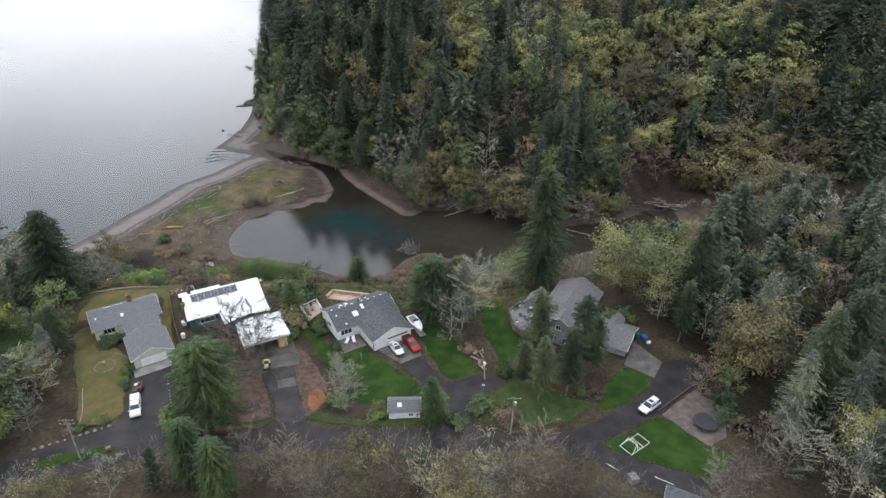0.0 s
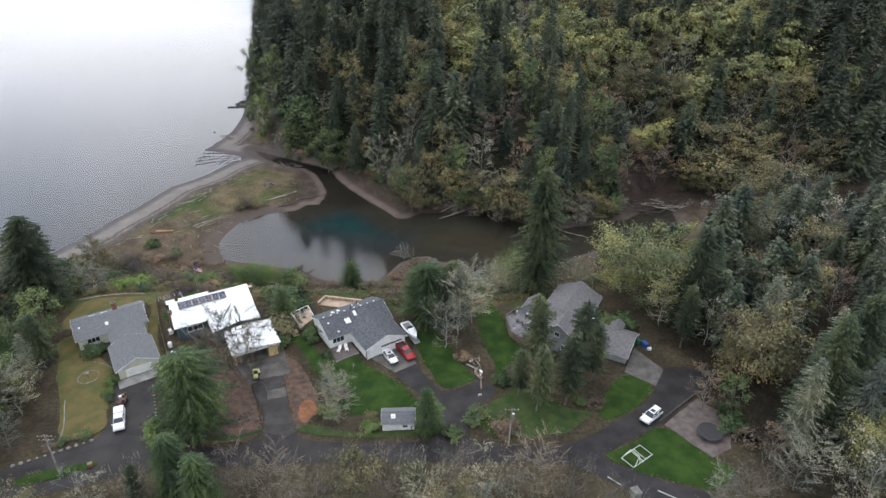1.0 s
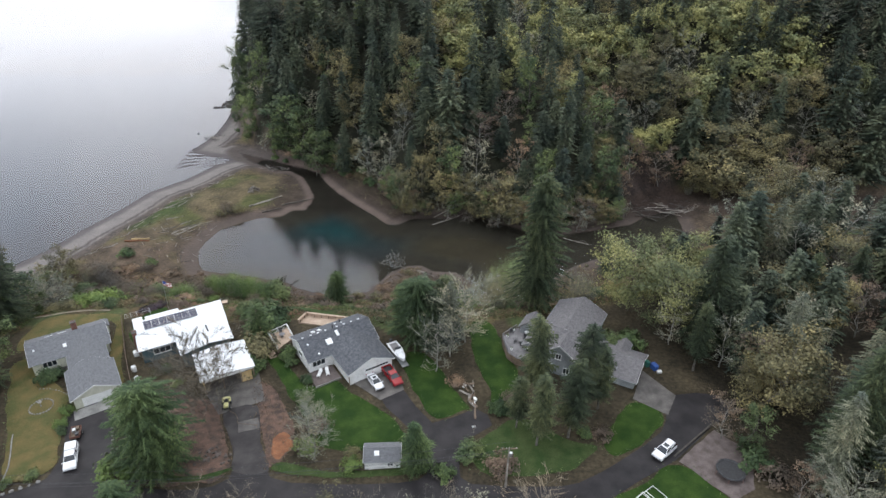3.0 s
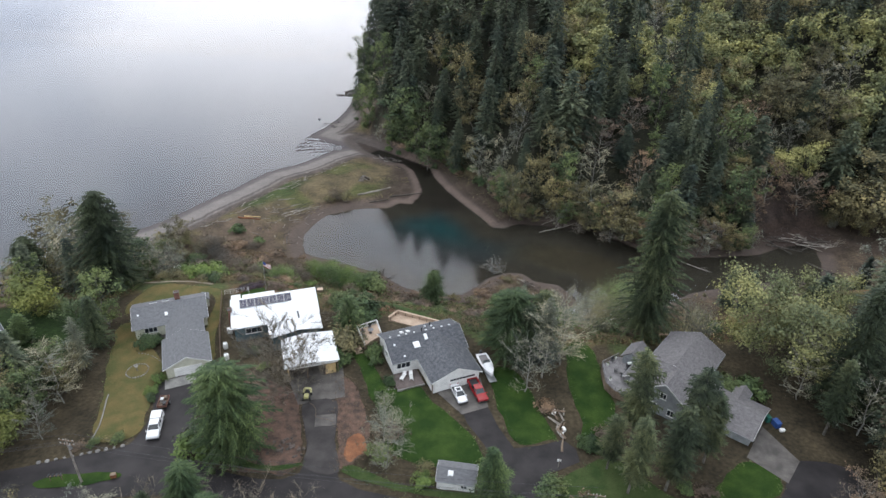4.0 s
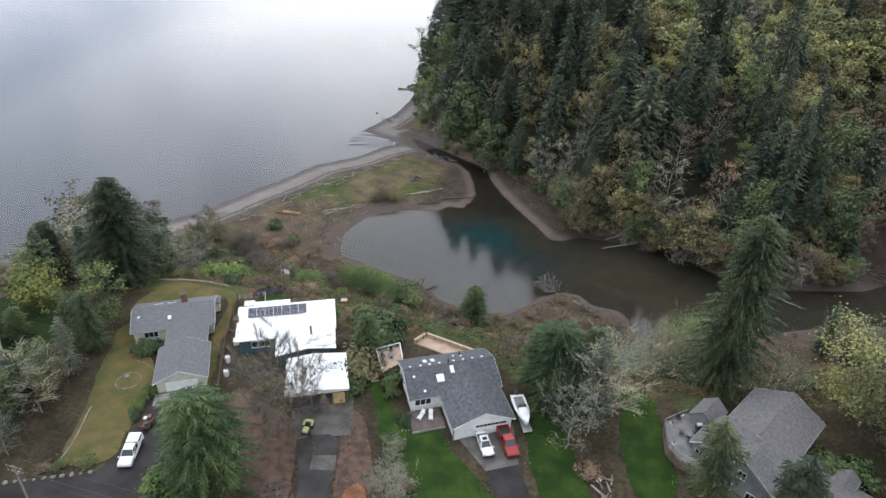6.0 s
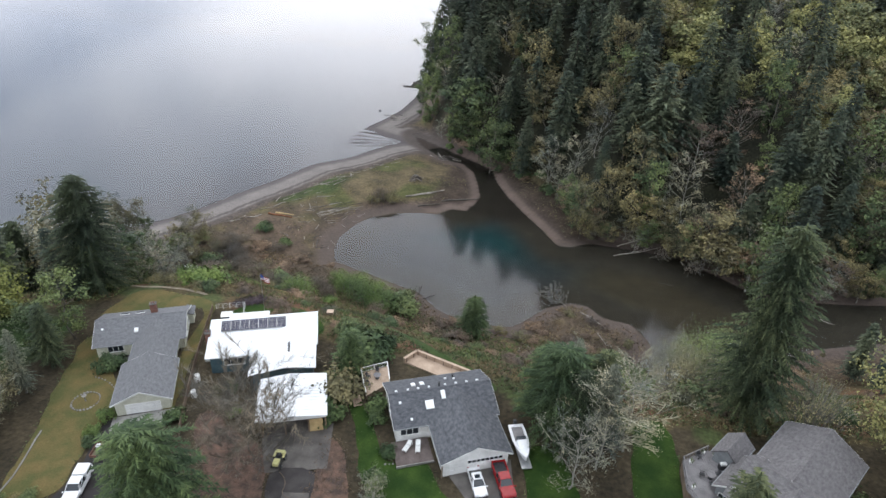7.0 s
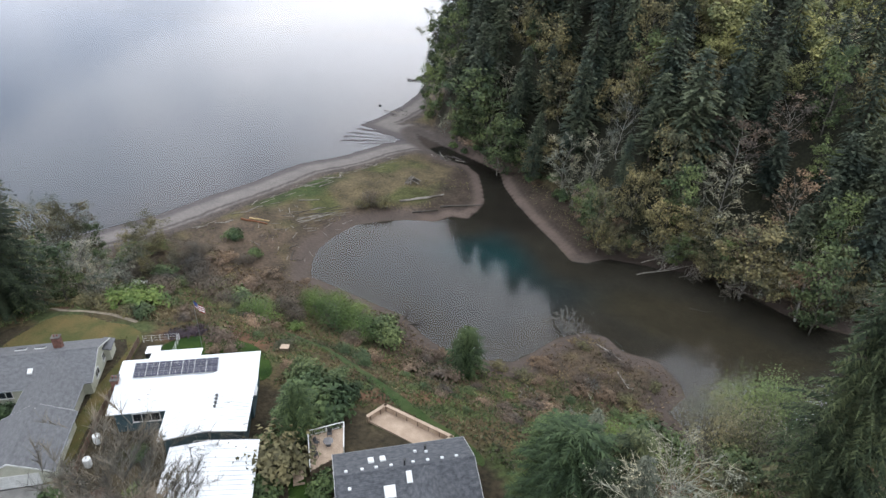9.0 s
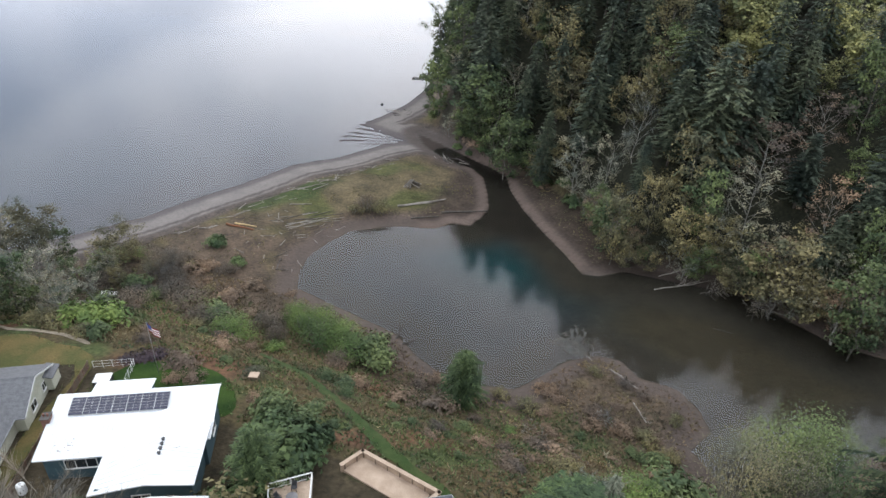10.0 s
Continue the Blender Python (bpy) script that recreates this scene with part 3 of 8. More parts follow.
def gable(h, u0, v0, u1, v1, eave, ridge, along, roof_mat, wall_mat, over=0.45, trim=M_WHITE, base=-0.6, name="roof", mid=None, ends=(True, True)):
    """A block of walls with a gabled roof: two roof planes, ridge cap, fascia boards. The outline is that of the eaves."""
    w = bmesh.new()
    a0, b0, a1, b1 = u0 + over, v0 + over, u1 - over, v1 - over
    if along == "v":
        u0, v0, u1, v1, a0, b0, a1, b1 = v0, u0, v1, u1, b0, a0, b1, a1
    P = (lambda x, y, z: (x, y, z)) if along == "u" else (lambda x, y, z: (y, x, z))
    m = (v0 + v1) / 2 if mid is None else mid
    slope = (ridge - eave) / (m - v0)
    t = 0.16
    zw = eave + slope * over - t
    # walls with their gable ends
    ring = [(b0, base), (b1, base), (b1, eave + (ridge - eave) * (v1 - b1) / (v1 - m) - t), (m, ridge - t - 0.02), (b0, zw)]
    ends = [[w.verts.new(P(x, y, z)) for y, z in ring] for x in (a0, a1)]
    for k in range(5):
        w.faces.new((ends[0][k], ends[0][(k + 1) % 5], ends[1][(k + 1) % 5], ends[1][k]))
    w.faces.new(ends[0])
    w.faces.new(list(reversed(ends[1])))
    bmesh.ops.recalc_face_normals(w, faces=w.faces)
    wall = part("wall", w, wall_mat, h)
    r = bmesh.new()
    slab(r, [P(u0, v0, eave), P(u1, v0, eave), P(u1, m, ridge), P(u0, m, ridge)], t)
    slab(r, [P(u0, m, ridge), P(u1, m, ridge), P(u1, v1, eave), P(u0, v1, eave)], t)
    bmesh.ops.recalc_face_normals(r, faces=r.faces)
    roof = part(name, r, roof_mat, h)
    c = bmesh.new()
    for s in (-1, 1):
        k = slope * 0.14
        slab(c, [P(u0, m, ridge + 0.035), P(u1, m, ridge + 0.035), P(u1, m + s * 0.15, ridge + 0.03 - k), P(u0, m + s * 0.15, ridge + 0.03 - k)], 0.03)
    bmesh.ops.recalc_face_normals(c, faces=c.faces)
    part("ridge_cap", c, roof_mat, roof)
    for y, s in ((v0, -1), (v1, 1)):
        x = [P(u0, y + s * 0.005, 0), P(u1, y + s * 0.005 + s * 0.09, 0)]
        lo, hi = [min(p[i] for p in x) for i in (0, 1)], [max(p[i] for p in x) for i in (0, 1)]
        part("gutter", new_box(lo[0], lo[1], eave - 0.17, hi[0], hi[1], eave - 0.05), M_GREYSIDE, roof)
    for x, s, shown in ((u0, -1, ends[0]), (u1, 1, ends[1])):
        if not shown:
            continue
        for ya, yb, za, zb in ((v0, m, eave, ridge), (m, v1, ridge, eave)):
            g = bmesh.new()
            slab(g, [P(x + s * 0.004, ya, za - 0.01), P(x + s * 0.035, ya, za - 0.01), P(x + s * 0.035, yb, zb - 0.01), P(x + s * 0.004, yb, zb - 0.01)], 0.22)
            bmesh.ops.recalc_face_normals(g, faces=g.faces)
            part("barge_board", g, trim, roof)
    return wall, roof


def window(h, x, y, z, width, high, turn, paint=M_WHITE, bars=1):
    """A window set in a wall, facing its local -y after the turn: frame, sill, panes and bars."""
    w = part("window", window_frame(width, high, bars), paint, h)
    w.matrix_local = pose(x, y, z, 0, 0, turn)
    n = bars + 1
    for k in range(n):
        a = -width / 2 + width * k / n + 0.05
        p = part("pane", new_box(a, -0.02, 0.05, a + width / n - 0.1, 0.0, high - 0.05), M_GLASS, w)
    part("sill", new_box(-width / 2 - 0.08, -0.12, -0.06, width / 2 + 0.08, 0.02, -0.005), paint, w)
    return w


def window_frame(width, high, bars):
    bm = bmesh.new()
    t, a = 0.07, width / 2
    box(bm, -a, -0.06, 0, -a + t, 0.03, high)
    box(bm, a - t, -0.06, 0, a, 0.03, high)
    box(bm, -a + t, -0.06, 0, a - t, 0.03, t)
    box(bm, -a + t, -0.06, high - t, a - t, 0.03, high)
    for k in range(bars):
        x = -a + width * (k + 1) / (bars + 1)
        box(bm, x - 0.025, -0.05, t, x + 0.025, 0.02, high - t)
    return bm


def door(h, x, y, z, turn, material=M_WHITE, width=0.95, high=2.05):
    d = part("door", new_box(-width / 2, -0.05, 0, width / 2, 0.0, high, bevel=0.01), material, h)
    d.matrix_local = pose(x, y, z, 0, 0, turn)
    for r in range(2):
        part("door_panel", new_box(-0.3, -0.065, 0.2 + r * 0.9, 0.3, -0.05, 0.85 + r * 0.95), material, d)
    part("handle", new_box(width / 2 - 0.14, -0.11, 0.98, width / 2 - 0.08, -0.05, 1.06), M_STEEL, d)
    return d


def garage_door(h, x, y, z, width, turn, material=M_WHITE, high=2.15, lights=False):
    d = part("garage_door", new_box(-width / 2, -0.03, 0, width / 2, 0.02, high), material, h, "white sectional garage door")
    d.matrix_local = pose(x, y, z, 0, 0, turn)
    cols = max(4, round(width / 0.62))
    for r in range(4):
        for c in range(cols):
            a, b = -width / 2 + width * c / cols, -width / 2 + width * (c + 1) / cols
            top = r == 3 and lights
            part("window_light" if top else "door_panel", new_box(a + 0.05, -0.06, r * high / 4 + 0.06, b - 0.05, -0.03, (r + 1) * high / 4 - 0.06), M_GLASS if top else material, d)
    return d


def skylight(h, u, v, z, tilt, w=0.7, l=1.1, name="skylight", dome=M_WHITEMETAL):
    s = part(name, new_box(-w / 2, -l / 2, -0.05, w / 2, l / 2, 0.1, bevel=0.02), M_WHITE, h)
    s.matrix_local = pose(u, v, z, tilt, 0, 0)
    part("dome", new_box(-w / 2 + 0.06, -l / 2 + 0.06, 0.1, w / 2 - 0.06, l / 2 - 0.06, 0.16, bevel=0.03), dome, s)
    return s


def roof_vent(h, u, v, z, tilt=0.0):
    p = part("roof_vent", new_box(-0.17, -0.17, -0.05, 0.17, 0.17, 0.16, bevel=0.05), M_WHITEMETAL, h)
    p.matrix_local = pose(u, v, z, tilt, 0, 0)


def flue(h, u, v, z, high=0.7, mat=M_DARK):
    bm = bmesh.new()
    tube(bm, (0, 0, -0.4), (0, 0, high), 0.12, 0.12, 10)
    tube(bm, (0, 0, high), (0, 0, high + 0.06), 0.2, 0.2, 10)
    p = part("flue", bm, mat, h)
    p.matrix_local = pose(u, v, z)


def chimney(h, u, v, z0, z1, w=0.9, d=0.7):
    bm = new_box(-w / 2, -d / 2, z0, w / 2, d / 2, z1)
    c = part("chimney", bm, M_BRICK, h, "red brick chimney")
    c.matrix_local = pose(u, v, 0)
    part("cap", new_box(-w / 2 - 0.08, -d / 2 - 0.08, z1, w / 2 + 0.08, d / 2 + 0.08, z1 + 0.1), M_CONCRETE, c)
    for k in (-1, 1):
        bm = bmesh.new()
        tube(bm, (k * 0.2, 0, z1 + 0.1), (k * 0.2, 0, z1 + 0.4), 0.11, 0.1, 10)
        part("chimney_pot", bm, M_BRICK, c)
    return c


# grey-roofed bungalow with a long garage wing
A = thing("house", pose(-61.5, 113, 16.25, 0, 0, 30), "cream bungalow with grey shingle roof and garage wing", "house")
gable(A, 0.1, 0, 14.4, 9.4, 2.6, 4.65, "u", M_ROOFA, M_CREAM)
gable(A, 5.5, -14.5, 13.9, -5.2, 2.6, 4.58, "v", M_ROOFA, M_CREAM, ends=(True, False))
gable(A, 6.3, -6.0, 13.3, 4.6, 2.58, 4.56, "v", M_ROOFA, M_CREAM, ends=(False, False))
garage_door(A, 9.7, -14.08, 0.05, 4.88, 0)
door(A, 7.72, -8.2, 0.1, -90, M_WHITE)
window(A, 3.4, 0.44, 1.0, 2.4, 1.2, 0, bars=2)
window(A, 13.98, 3.2, 1.0, 1.5, 1.1, 90)
window(A, 13.98, 6.6, 1.0, 1.2, 1.1, 90)
window(A, 13.44, -9, 1.2, 1.0, 0.8, 90)
for u in (4.2, 6.6):
    skylight(A, u, 6.7, 3.88, -23, 1.3, 0.5, dome=M_GLASS)
skylight(A, 6.6, 2.2, 3.62, 23, 0.6, 0.8, "roof_hatch")
roof_vent(A, 1.4, 2.9, 3.9, 23)
chimney(A, 8.9, 6.6, 2.5, 5.6, 1.0, 0.8)
bay = part("bay_window", new_box(-0.5, -1.2, 0.4, 0.5, 1.2, 2.3), M_CREAM, A, "cream bay with a small grey roof")
bay.matrix_local = pose(14.3, 8.2, 0)
bm = bmesh.new()
slab(bm, [(-0.7, -1.35, 2.72), (0.75, -1.35, 2.32), (0.75, 1.35, 2.32), (-0.7, 1.35, 2.72)], 0.12)
part("bay_roof", bm, M_ROOFA, bay)
part("porch_slab", new_box(3.4, -1.9, -0.4, 7.4, 0.3, 0.08), M_CONCRETE, A)

# teal house under white metal roofs
B = thing("house", pose(-41.6, 114.9, 17.5, 0, 0, 27), "teal house with white ribbed metal roof and solar panels", "house")


def ribbed_roof(h, quad, n, name="roof", t=0.14, mat=M_WHITEMETAL):
    """A metal roof plane: quad runs eave-left, eave-right, ridge-right, ridge-left; ribs run up the slope."""
    bm = bmesh.new()
    slab(bm, quad, t)
    bmesh.ops.recalc_face_normals(bm, faces=bm.faces)
    r = part(name, bm, mat, h)
    a, b, c, d = (Vector(q) for q in quad)
    up = (b - a).cross(d - a).normalized()
    if up.z < 0:
        up = -up
    for k in range(n + 1):
        f = k / n
        p, q = a.lerp(b, f), d.lerp(c, f)
        s = (b - a).normalized() * 0.03
        rb = bmesh.new()
        vs = [rb.verts.new(x) for x in (p - s, p + s, q + s, q - s, p - s * 0.6 + up * 0.045, p + s * 0.6 + up * 0.045, q + s * 0.6 + up * 0.045, q - s * 0.6 + up * 0.045)]
        for i in ((4, 5, 6, 7), (0, 1, 5, 4), (1, 2, 6, 5), (2, 3, 7, 6), (3, 0, 4, 7)):
            rb.faces.new([vs[j] for j in i])
        part("roof_rib", rb, mat, r)
    return r


part("wall", new_box(0.6, 0.6, -0.6, 16.8, 7.5, 2.75), M_TEAL, B)
part("back_wall", new_box(0.7, 7.2, 2.75, 16.9, 7.45, 4.55), M_TEAL, B)
part("annex_wall", new_box(2.9, 7.5, -0.6, 9.1, 11.0, 2.9), M_TEAL, B)
part("wall", new_box(7.4, -4.6, -0.6, 16.4, 0.6, 2.7), M_TEAL, B)
ribbed_roof(B, [(0, 0, 2.9), (8.0, 0, 2.9), (8.0, 7.3, 4.85), (0.4, 7.3, 4.85)], 16)
ribbed_roof(B, [(8.0, 0.0, 2.905), (17.3, 1.0, 3.2), (17.5, 7.3, 4.84), (8.0, 7.3, 4.84)], 18)
ribbed_roof(B, [(17.5, 7.9, 4.62), (0.4, 7.9, 4.62), (0.4, 7.31, 4.845), (17.5, 7.31, 4.845)], 34)
ribbed_roof(B, [(6.8, 0.9, 2.95), (6.8, -5.0, 2.95), (12.3, -5.4, 4.3), (12.3, 5.0, 4.35)], 11)
ribbed_roof(B, [(16.9, -5.4, 3.75), (17.2, 3.2, 3.8), (12.3, 5.0, 4.352), (12.3, -5.4, 4.302)], 16)
ribbed_roof(B, [(9.3, 11.5, 3.0), (2.8, 11.5, 3.0), (2.8, 7.5, 3.5), (9.3, 7.5, 3.5)], 12, "annex_roof")
part("gable_wall", new_box(7.4, -4.62, 2.7, 16.4, -4.4, 3.2), M_TEAL, B)
window(B, 4.2, 0.56, 0.9, 3.2, 1.3, 0, bars=2)
window(B, 16.84, 4.2, 1.0, 1.6, 1.1, 90)
window(B, 11.5, -4.64, 0.9, 1.8, 1.2, 0)
chimney(B, 0.1, 4.6, -0.4, 4.6, 0.8, 1.0)
slope_b = math.degrees(math.atan2(1.95, 7.3))
arr = part("solar_frame", new_box(-5.15, -1.13, 0.08, 5.15, 1.13, 0.12), M_STEEL, B)
arr.matrix_local = pose(7.2, 5.85, 4.49, slope_b, 0, 0)
for r in range(2):
    for c in range(7):
        x, y = -5.1 + c * 1.457, -1.1 + r * 1.1
        p = part("solar_panel", new_box(x + 0.04, y + 0.03, 0.124, x + 1.42, y + 1.07, 0.16), M_PANEL, arr)
        for k in (1, 2):
            part("grid_line", new_box(x + 0.04, y + 0.03 + k * 0.347, 0.16, x + 1.42, y + 0.05 + k * 0.347, 0.163), M_STEEL, p)
        part("grid_line", new_box(x + 0.72, y + 0.03, 0.16, x + 0.74, y + 1.07, 0.163), M_STEEL, p)
for k in range(4):
    flue(B, 12.9, -1.6 + 0.62 * k, 4.2, 0.25)
skylight(B, 14.2, -0.6, 4.1, 0, 0.7, 0.55)

# white-roofed carport garage in front of the teal house
Gr = thing("garage", pose(-41.6, 114.9, 17.5, 0, 0, 27), "open plywood garage with a flat white metal roof", "garage")
ribbed_roof(Gr, [(8.7, -6.8, 3.6), (8.4, -15.0, 3.25), (13.2, -15.1, 3.7), (13.2, -6.7, 4.1)], 14)
ribbed_roof(Gr, [(18.3, -15.0, 3.1), (18.5, -6.8, 3.6), (13.2, -6.7, 4.102), (13.2, -15.1, 3.702)], 14)
part("wall", new_box(9.1, -14.4, -0.6, 9.25, -7.1, 3.15), M_TAN, Gr)
part("wall", new_box(17.9, -14.6, -0.6, 18.05, -7.1, 3.0), M_TAN, Gr)
part("wall", new_box(9.1, -7.1, -0.6, 18.05, -6.95, 3.2), M_TAN, Gr)
part("lintel", new_box(9.1, -14.75, 2.5, 18.05, -14.6, 3.05), M_WHITE, Gr)
for u in (9.2, 12.4, 15.6, 17.95):
    part("post", new_box(u - 0.09, -14.75, -0.6, u + 0.09, -14.57, 2.5), M_WOOD, Gr)
part("plywood_door", new_box(15.75, -14.72, 0.05, 17.6, -14.66, 2.3), M_TAN, Gr, "yellow plywood sheet door")
part("floor_slab", new_box(9.3, -14.6, -0.4, 17.9, -7.2, 0.1), M_CONCRETE, Gr)

# dark-roofed house with a double garage and deck
C = thing("house", pose(-9.4, 109.4, 18.2, 0, 0, 30), "white house with dark slate shingle roof and skylights", "house")
gable(C, 0.9, 0, 16.1, 9.6, 2.65, 4.75, "u", M_ROOFC, M_WHITE)
gable(C, 5.8, -7.2, 15.6, 4.5, 2.64, 4.74, "v", M_ROOFC, M_WHITE)
garage_door(C, 11.9, -6.78, 0.05, 4.88, 0, lights=True)
door(C, 7.4, -6.76, 0.05, 0)
window(C, 3.2, 0.44, 0.9, 2.6, 1.3, 0, bars=2)
window(C, 1.34, 5.0, 0.9, 1.6, 1.1, -90)
window(C, 15.15, -2.5, 1.0, 1.4, 1.0, 90)
for u in (5.0, 6.3):
    skylight(C, u, 7.0, 3.82, -23.6, 0.62, 1.15)
skylight(C, 6.5, 2.6, 3.82, 23.6, 1.2, 1.3)
skylight(C, 8.7, 3.7, 4.3, 23.6, 0.62, 1.3)
for u in (2.2, 3.9, 5.4, 7.0, 9.4, 11.0, 12.6, 14.2):
    roof_vent(C, u, 5.35, 4.5, -23.6)
for u, v, z in ((2.4, 3.4, 4.15), (3.6, 1.0, 3.1), (10.0, 7.6, 3.55), (11.2, 7.2, 3.7)):
    roof_vent(C, u, v, z, 23.6 if v < 4 else -23.6)
flue(C, 8.4, 5.0, 4.6, 0.9)
flue(C, 11.2, 7.9, 3.4, 0.6)
part("entry_post", new_box(5.95, -7.0, -0.4, 6.1, -6.85, 2.5), M_WOOD, C)
part("patio_slab", new_box(0.6, -4.0, -0.5, 5.7, 0.3, 0.04), M_GRAVEL, C)
part("patio_edging", new_box(0.5, -4.12, -0.4, 5.7, -4.0, 0.12), M_PALECONC, C)

# large brown-grey roofed house with deck and attached garage
D = thing("house", pose(39.2, 120.4, 19.4, 0, 0, -32), "large green-grey house with crossing brown-grey gables", "house")
gable(D, 0.25, -6.0, 10.5, 6.75, 4.0, 6.5, "v", M_ROOFD, M_GREYSIDE, trim=M_WHITE, base=-1.5)
gable(D, 0.2, -11.6, 13.3, -2.2, 3.8, 7.0, "u", M_ROOFD, M_GREYSIDE, trim=M_ROOFD, base=-1.5)
gable(D, 1.8, -12.4, 11.2, -6.9, 3.8, 6.98, "v", M_ROOFD, M_GREYSIDE, trim=M_WHITE, base=-1.0)
gable(D, -1.5, -10.6, 4.6, -3.4, 3.1, 5.3, "v", M_ROOFD, M_GREYSIDE, trim=M_WHITE, base=-1.5, name="wing_roof")
gable(D, 12.6, -9.8, 20.8, -0.2, 2.2, 4.35, "u", M_ROOFD, M_GREYSIDE, trim=M_WHITE, base=-0.8)
gable(D, 14.0, -8.9, 16.6, -5.0, 3.2, 4.1, "v", M_ROOFD, M_GREYSIDE, trim=M_ROOFD, base=1.5, name="dormer_roof", over=0.25)
gable(D, 14.7, -4.4, 17.4, 0.6, 3.0, 4.0, "v", M_ROOFD, M_GREYSIDE, trim=M_ROOFD, base=1.0, name="dormer_roof", over=0.25)
gable(D, -4.2, -5.6, -0.6, -0.8, 3.2, 4.7, "v", M_ROOFD, M_GREYSIDE, trim=M_ROOFD, base=-1.5, name="sunroom_roof", over=0.3)
window(D, 4.6, -12.0, 0.8, 2.2, 1.3, 0, bars=1)
window(D, 8.2, -12.0, 0.8, 1.2, 1.3, 0)
window(D, 6.4, -12.0, 3.6, 1.1, 1.2, 0)
window(D, 0.4, -10.2, 0.9, 2.0, 1.4, 0, bars=2)
window(D, -1.04, -8.0, 0.8, 2.0, 1.5, -90, bars=1)
window(D, 15.4, -9.4, 0.8, 1.5, 1.0, 0)
garage_door(D, 20.4, -5.0, 0.1, 4.9, 90, high=2.1)
skylight(D, 11.6, -5.6, 6.2, -34, 0.7, 0.7)
flue(D, 12.6, -4.6, 5.4, 0.5)
for k in range(5):
    part("siding_board", new_box(10.06, 1.6, 0.6 + 0.62 * k, 10.09, 6.2, 0.64 + 0.62 * k), M_GREYDECK, D)


def deck(outline, z, drop, rail_mat, boards, label, skip=(), high=0.95, rot=0.0, rail_sides=None):
    """A timber deck: boards cut to the outline, skirt, posts and rails along its open sides."""
    d = thing("deck", pose(0, 0, 0), label, "deck")
    bm = bmesh.new()
    slab(bm, [(x, y, z - 0.05) for x, y in outline], drop)
    bmesh.ops.recalc_face_normals(bm, faces=bm.faces)
    part("skirt", bm, M_WOOD, d)
    c, s = math.cos(rot), math.sin(rot)
    loc = [(x * c + y * s, -x * s + y * c) for x, y in outline]
    y, y1 = min(p[1] for p in loc), max(p[1] for p in loc)
    while y < y1:
        m, xs = y + 0.1, []
        for (ax, ay), (bx, by) in zip(loc, loc[1:] + loc[:1]):
            if (ay > m) != (by > m):
                xs.append(ax + (bx - ax) * (m - ay) / (by - ay))
        xs.sort()
        for a, b in zip(xs[::2], xs[1::2]):
            p = part("board", new_box(a, y, z - 0.046, b, y + 0.188, z), boards, d)
            p.matrix_local = Matrix.Rotation(rot, 4, "Z")
        y += 0.2
    n = len(outline)
    for k in range(n):
        if k in skip:
            continue
        (ax, ay), (bx, by) = outline[k], outline[(k + 1) % n]
        L = math.hypot(bx - ax, by - ay)
        m = pose(ax, ay, z, 0, 0, math.degrees(math.atan2(by - ay, bx - ax)))
        q = part("rail", new_box(0, -0.05, high - 0.05, L, 0.07, high), rail_mat, d)
        q.matrix_local = m
        q = part("rail", new_box(0, -0.02, 0.1, L, 0.03, 0.16), rail_mat, d)
        q.matrix_local = m
        for i in range(max(2, int(L / 1.5) + 1)):
            x = L * i / max(1, int(L / 1.5))
            q = part("post", new_box(min(x, L) - 0.045, -0.045, 0, min(x, L) + 0.045, 0.045, high), rail_mat, d)
            q.matrix_local = m
        for i in range(int(L / 0.25)):
            q = part("baluster", new_box(i * 0.25 + 0.1, -0.012, 0.16, i * 0.25 + 0.125, 0.012, high - 0.05), rail_mat, d)
            q.matrix_local = m
    return d


deck([(-15.6, 116.9), (-13.2, 120.6), (-14.9, 124.2), (-18.3, 121.4)], 18.75, 0.9, M_WHITE, M_DECK, "tan timber deck with white railing beside the house", skip=(0,), rot=radians(30))
deck([(29.3, 116.4), (29.6, 111.8), (31.0, 109.8), (34.0, 108.6), (37.4, 113.0), (35.6, 119.4), (32.6, 119.4)], 21.0, 1.6, M_GREYDECK, M_GREYDECK, "grey timber deck with angled corners and railing", skip=(3, 4, 5), rot=radians(-36))

# raised terrace with its low parapet behind the dark-roofed house
ter = thing("terrace_wall", pose(0, 0, 0), "tan boarded retaining wall round a raised terrace", "wall")
TER = [(-12.9, 126.9), (-11.6, 129.4), (-2.0, 127.2), (-3.4, 124.6)]
bm = bmesh.new()
slab(bm, [(x, y, 18.0) for x, y in TER], 2.8)
bmesh.ops.recalc_face_normals(bm, faces=bm.faces)
part("terrace_floor", bm, M_DECK, ter)
for k in (0, 1, 2):
    (ax, ay), (bx, by) = TER[k], TER[k + 1]
    L = math.hypot(bx - ax, by - ay)
    m = pose(ax, ay, 18.0, 0, 0, math.degrees(math.atan2(by - ay, bx - ax)))
    w = part("parapet", new_box(-0.12, -0.14, -2.4, L + 0.12, 0.14, 0.75), M_DECK, ter)
    w.matrix_local = m
    w = part("coping", new_box(-0.18, -0.22, 0.75, L + 0.18, 0.22, 0.83, bevel=0.01), M_DECK, ter)
    w.matrix_local = m
    for i in range(int(L / 1.6) + 1):
        w = part("buttress", new_box(i * 1.6 + 0.2, -0.24, 0, i * 1.6 + 0.3, -0.14, 0.75), M_WOOD, ter)
        w.matrix_local = m

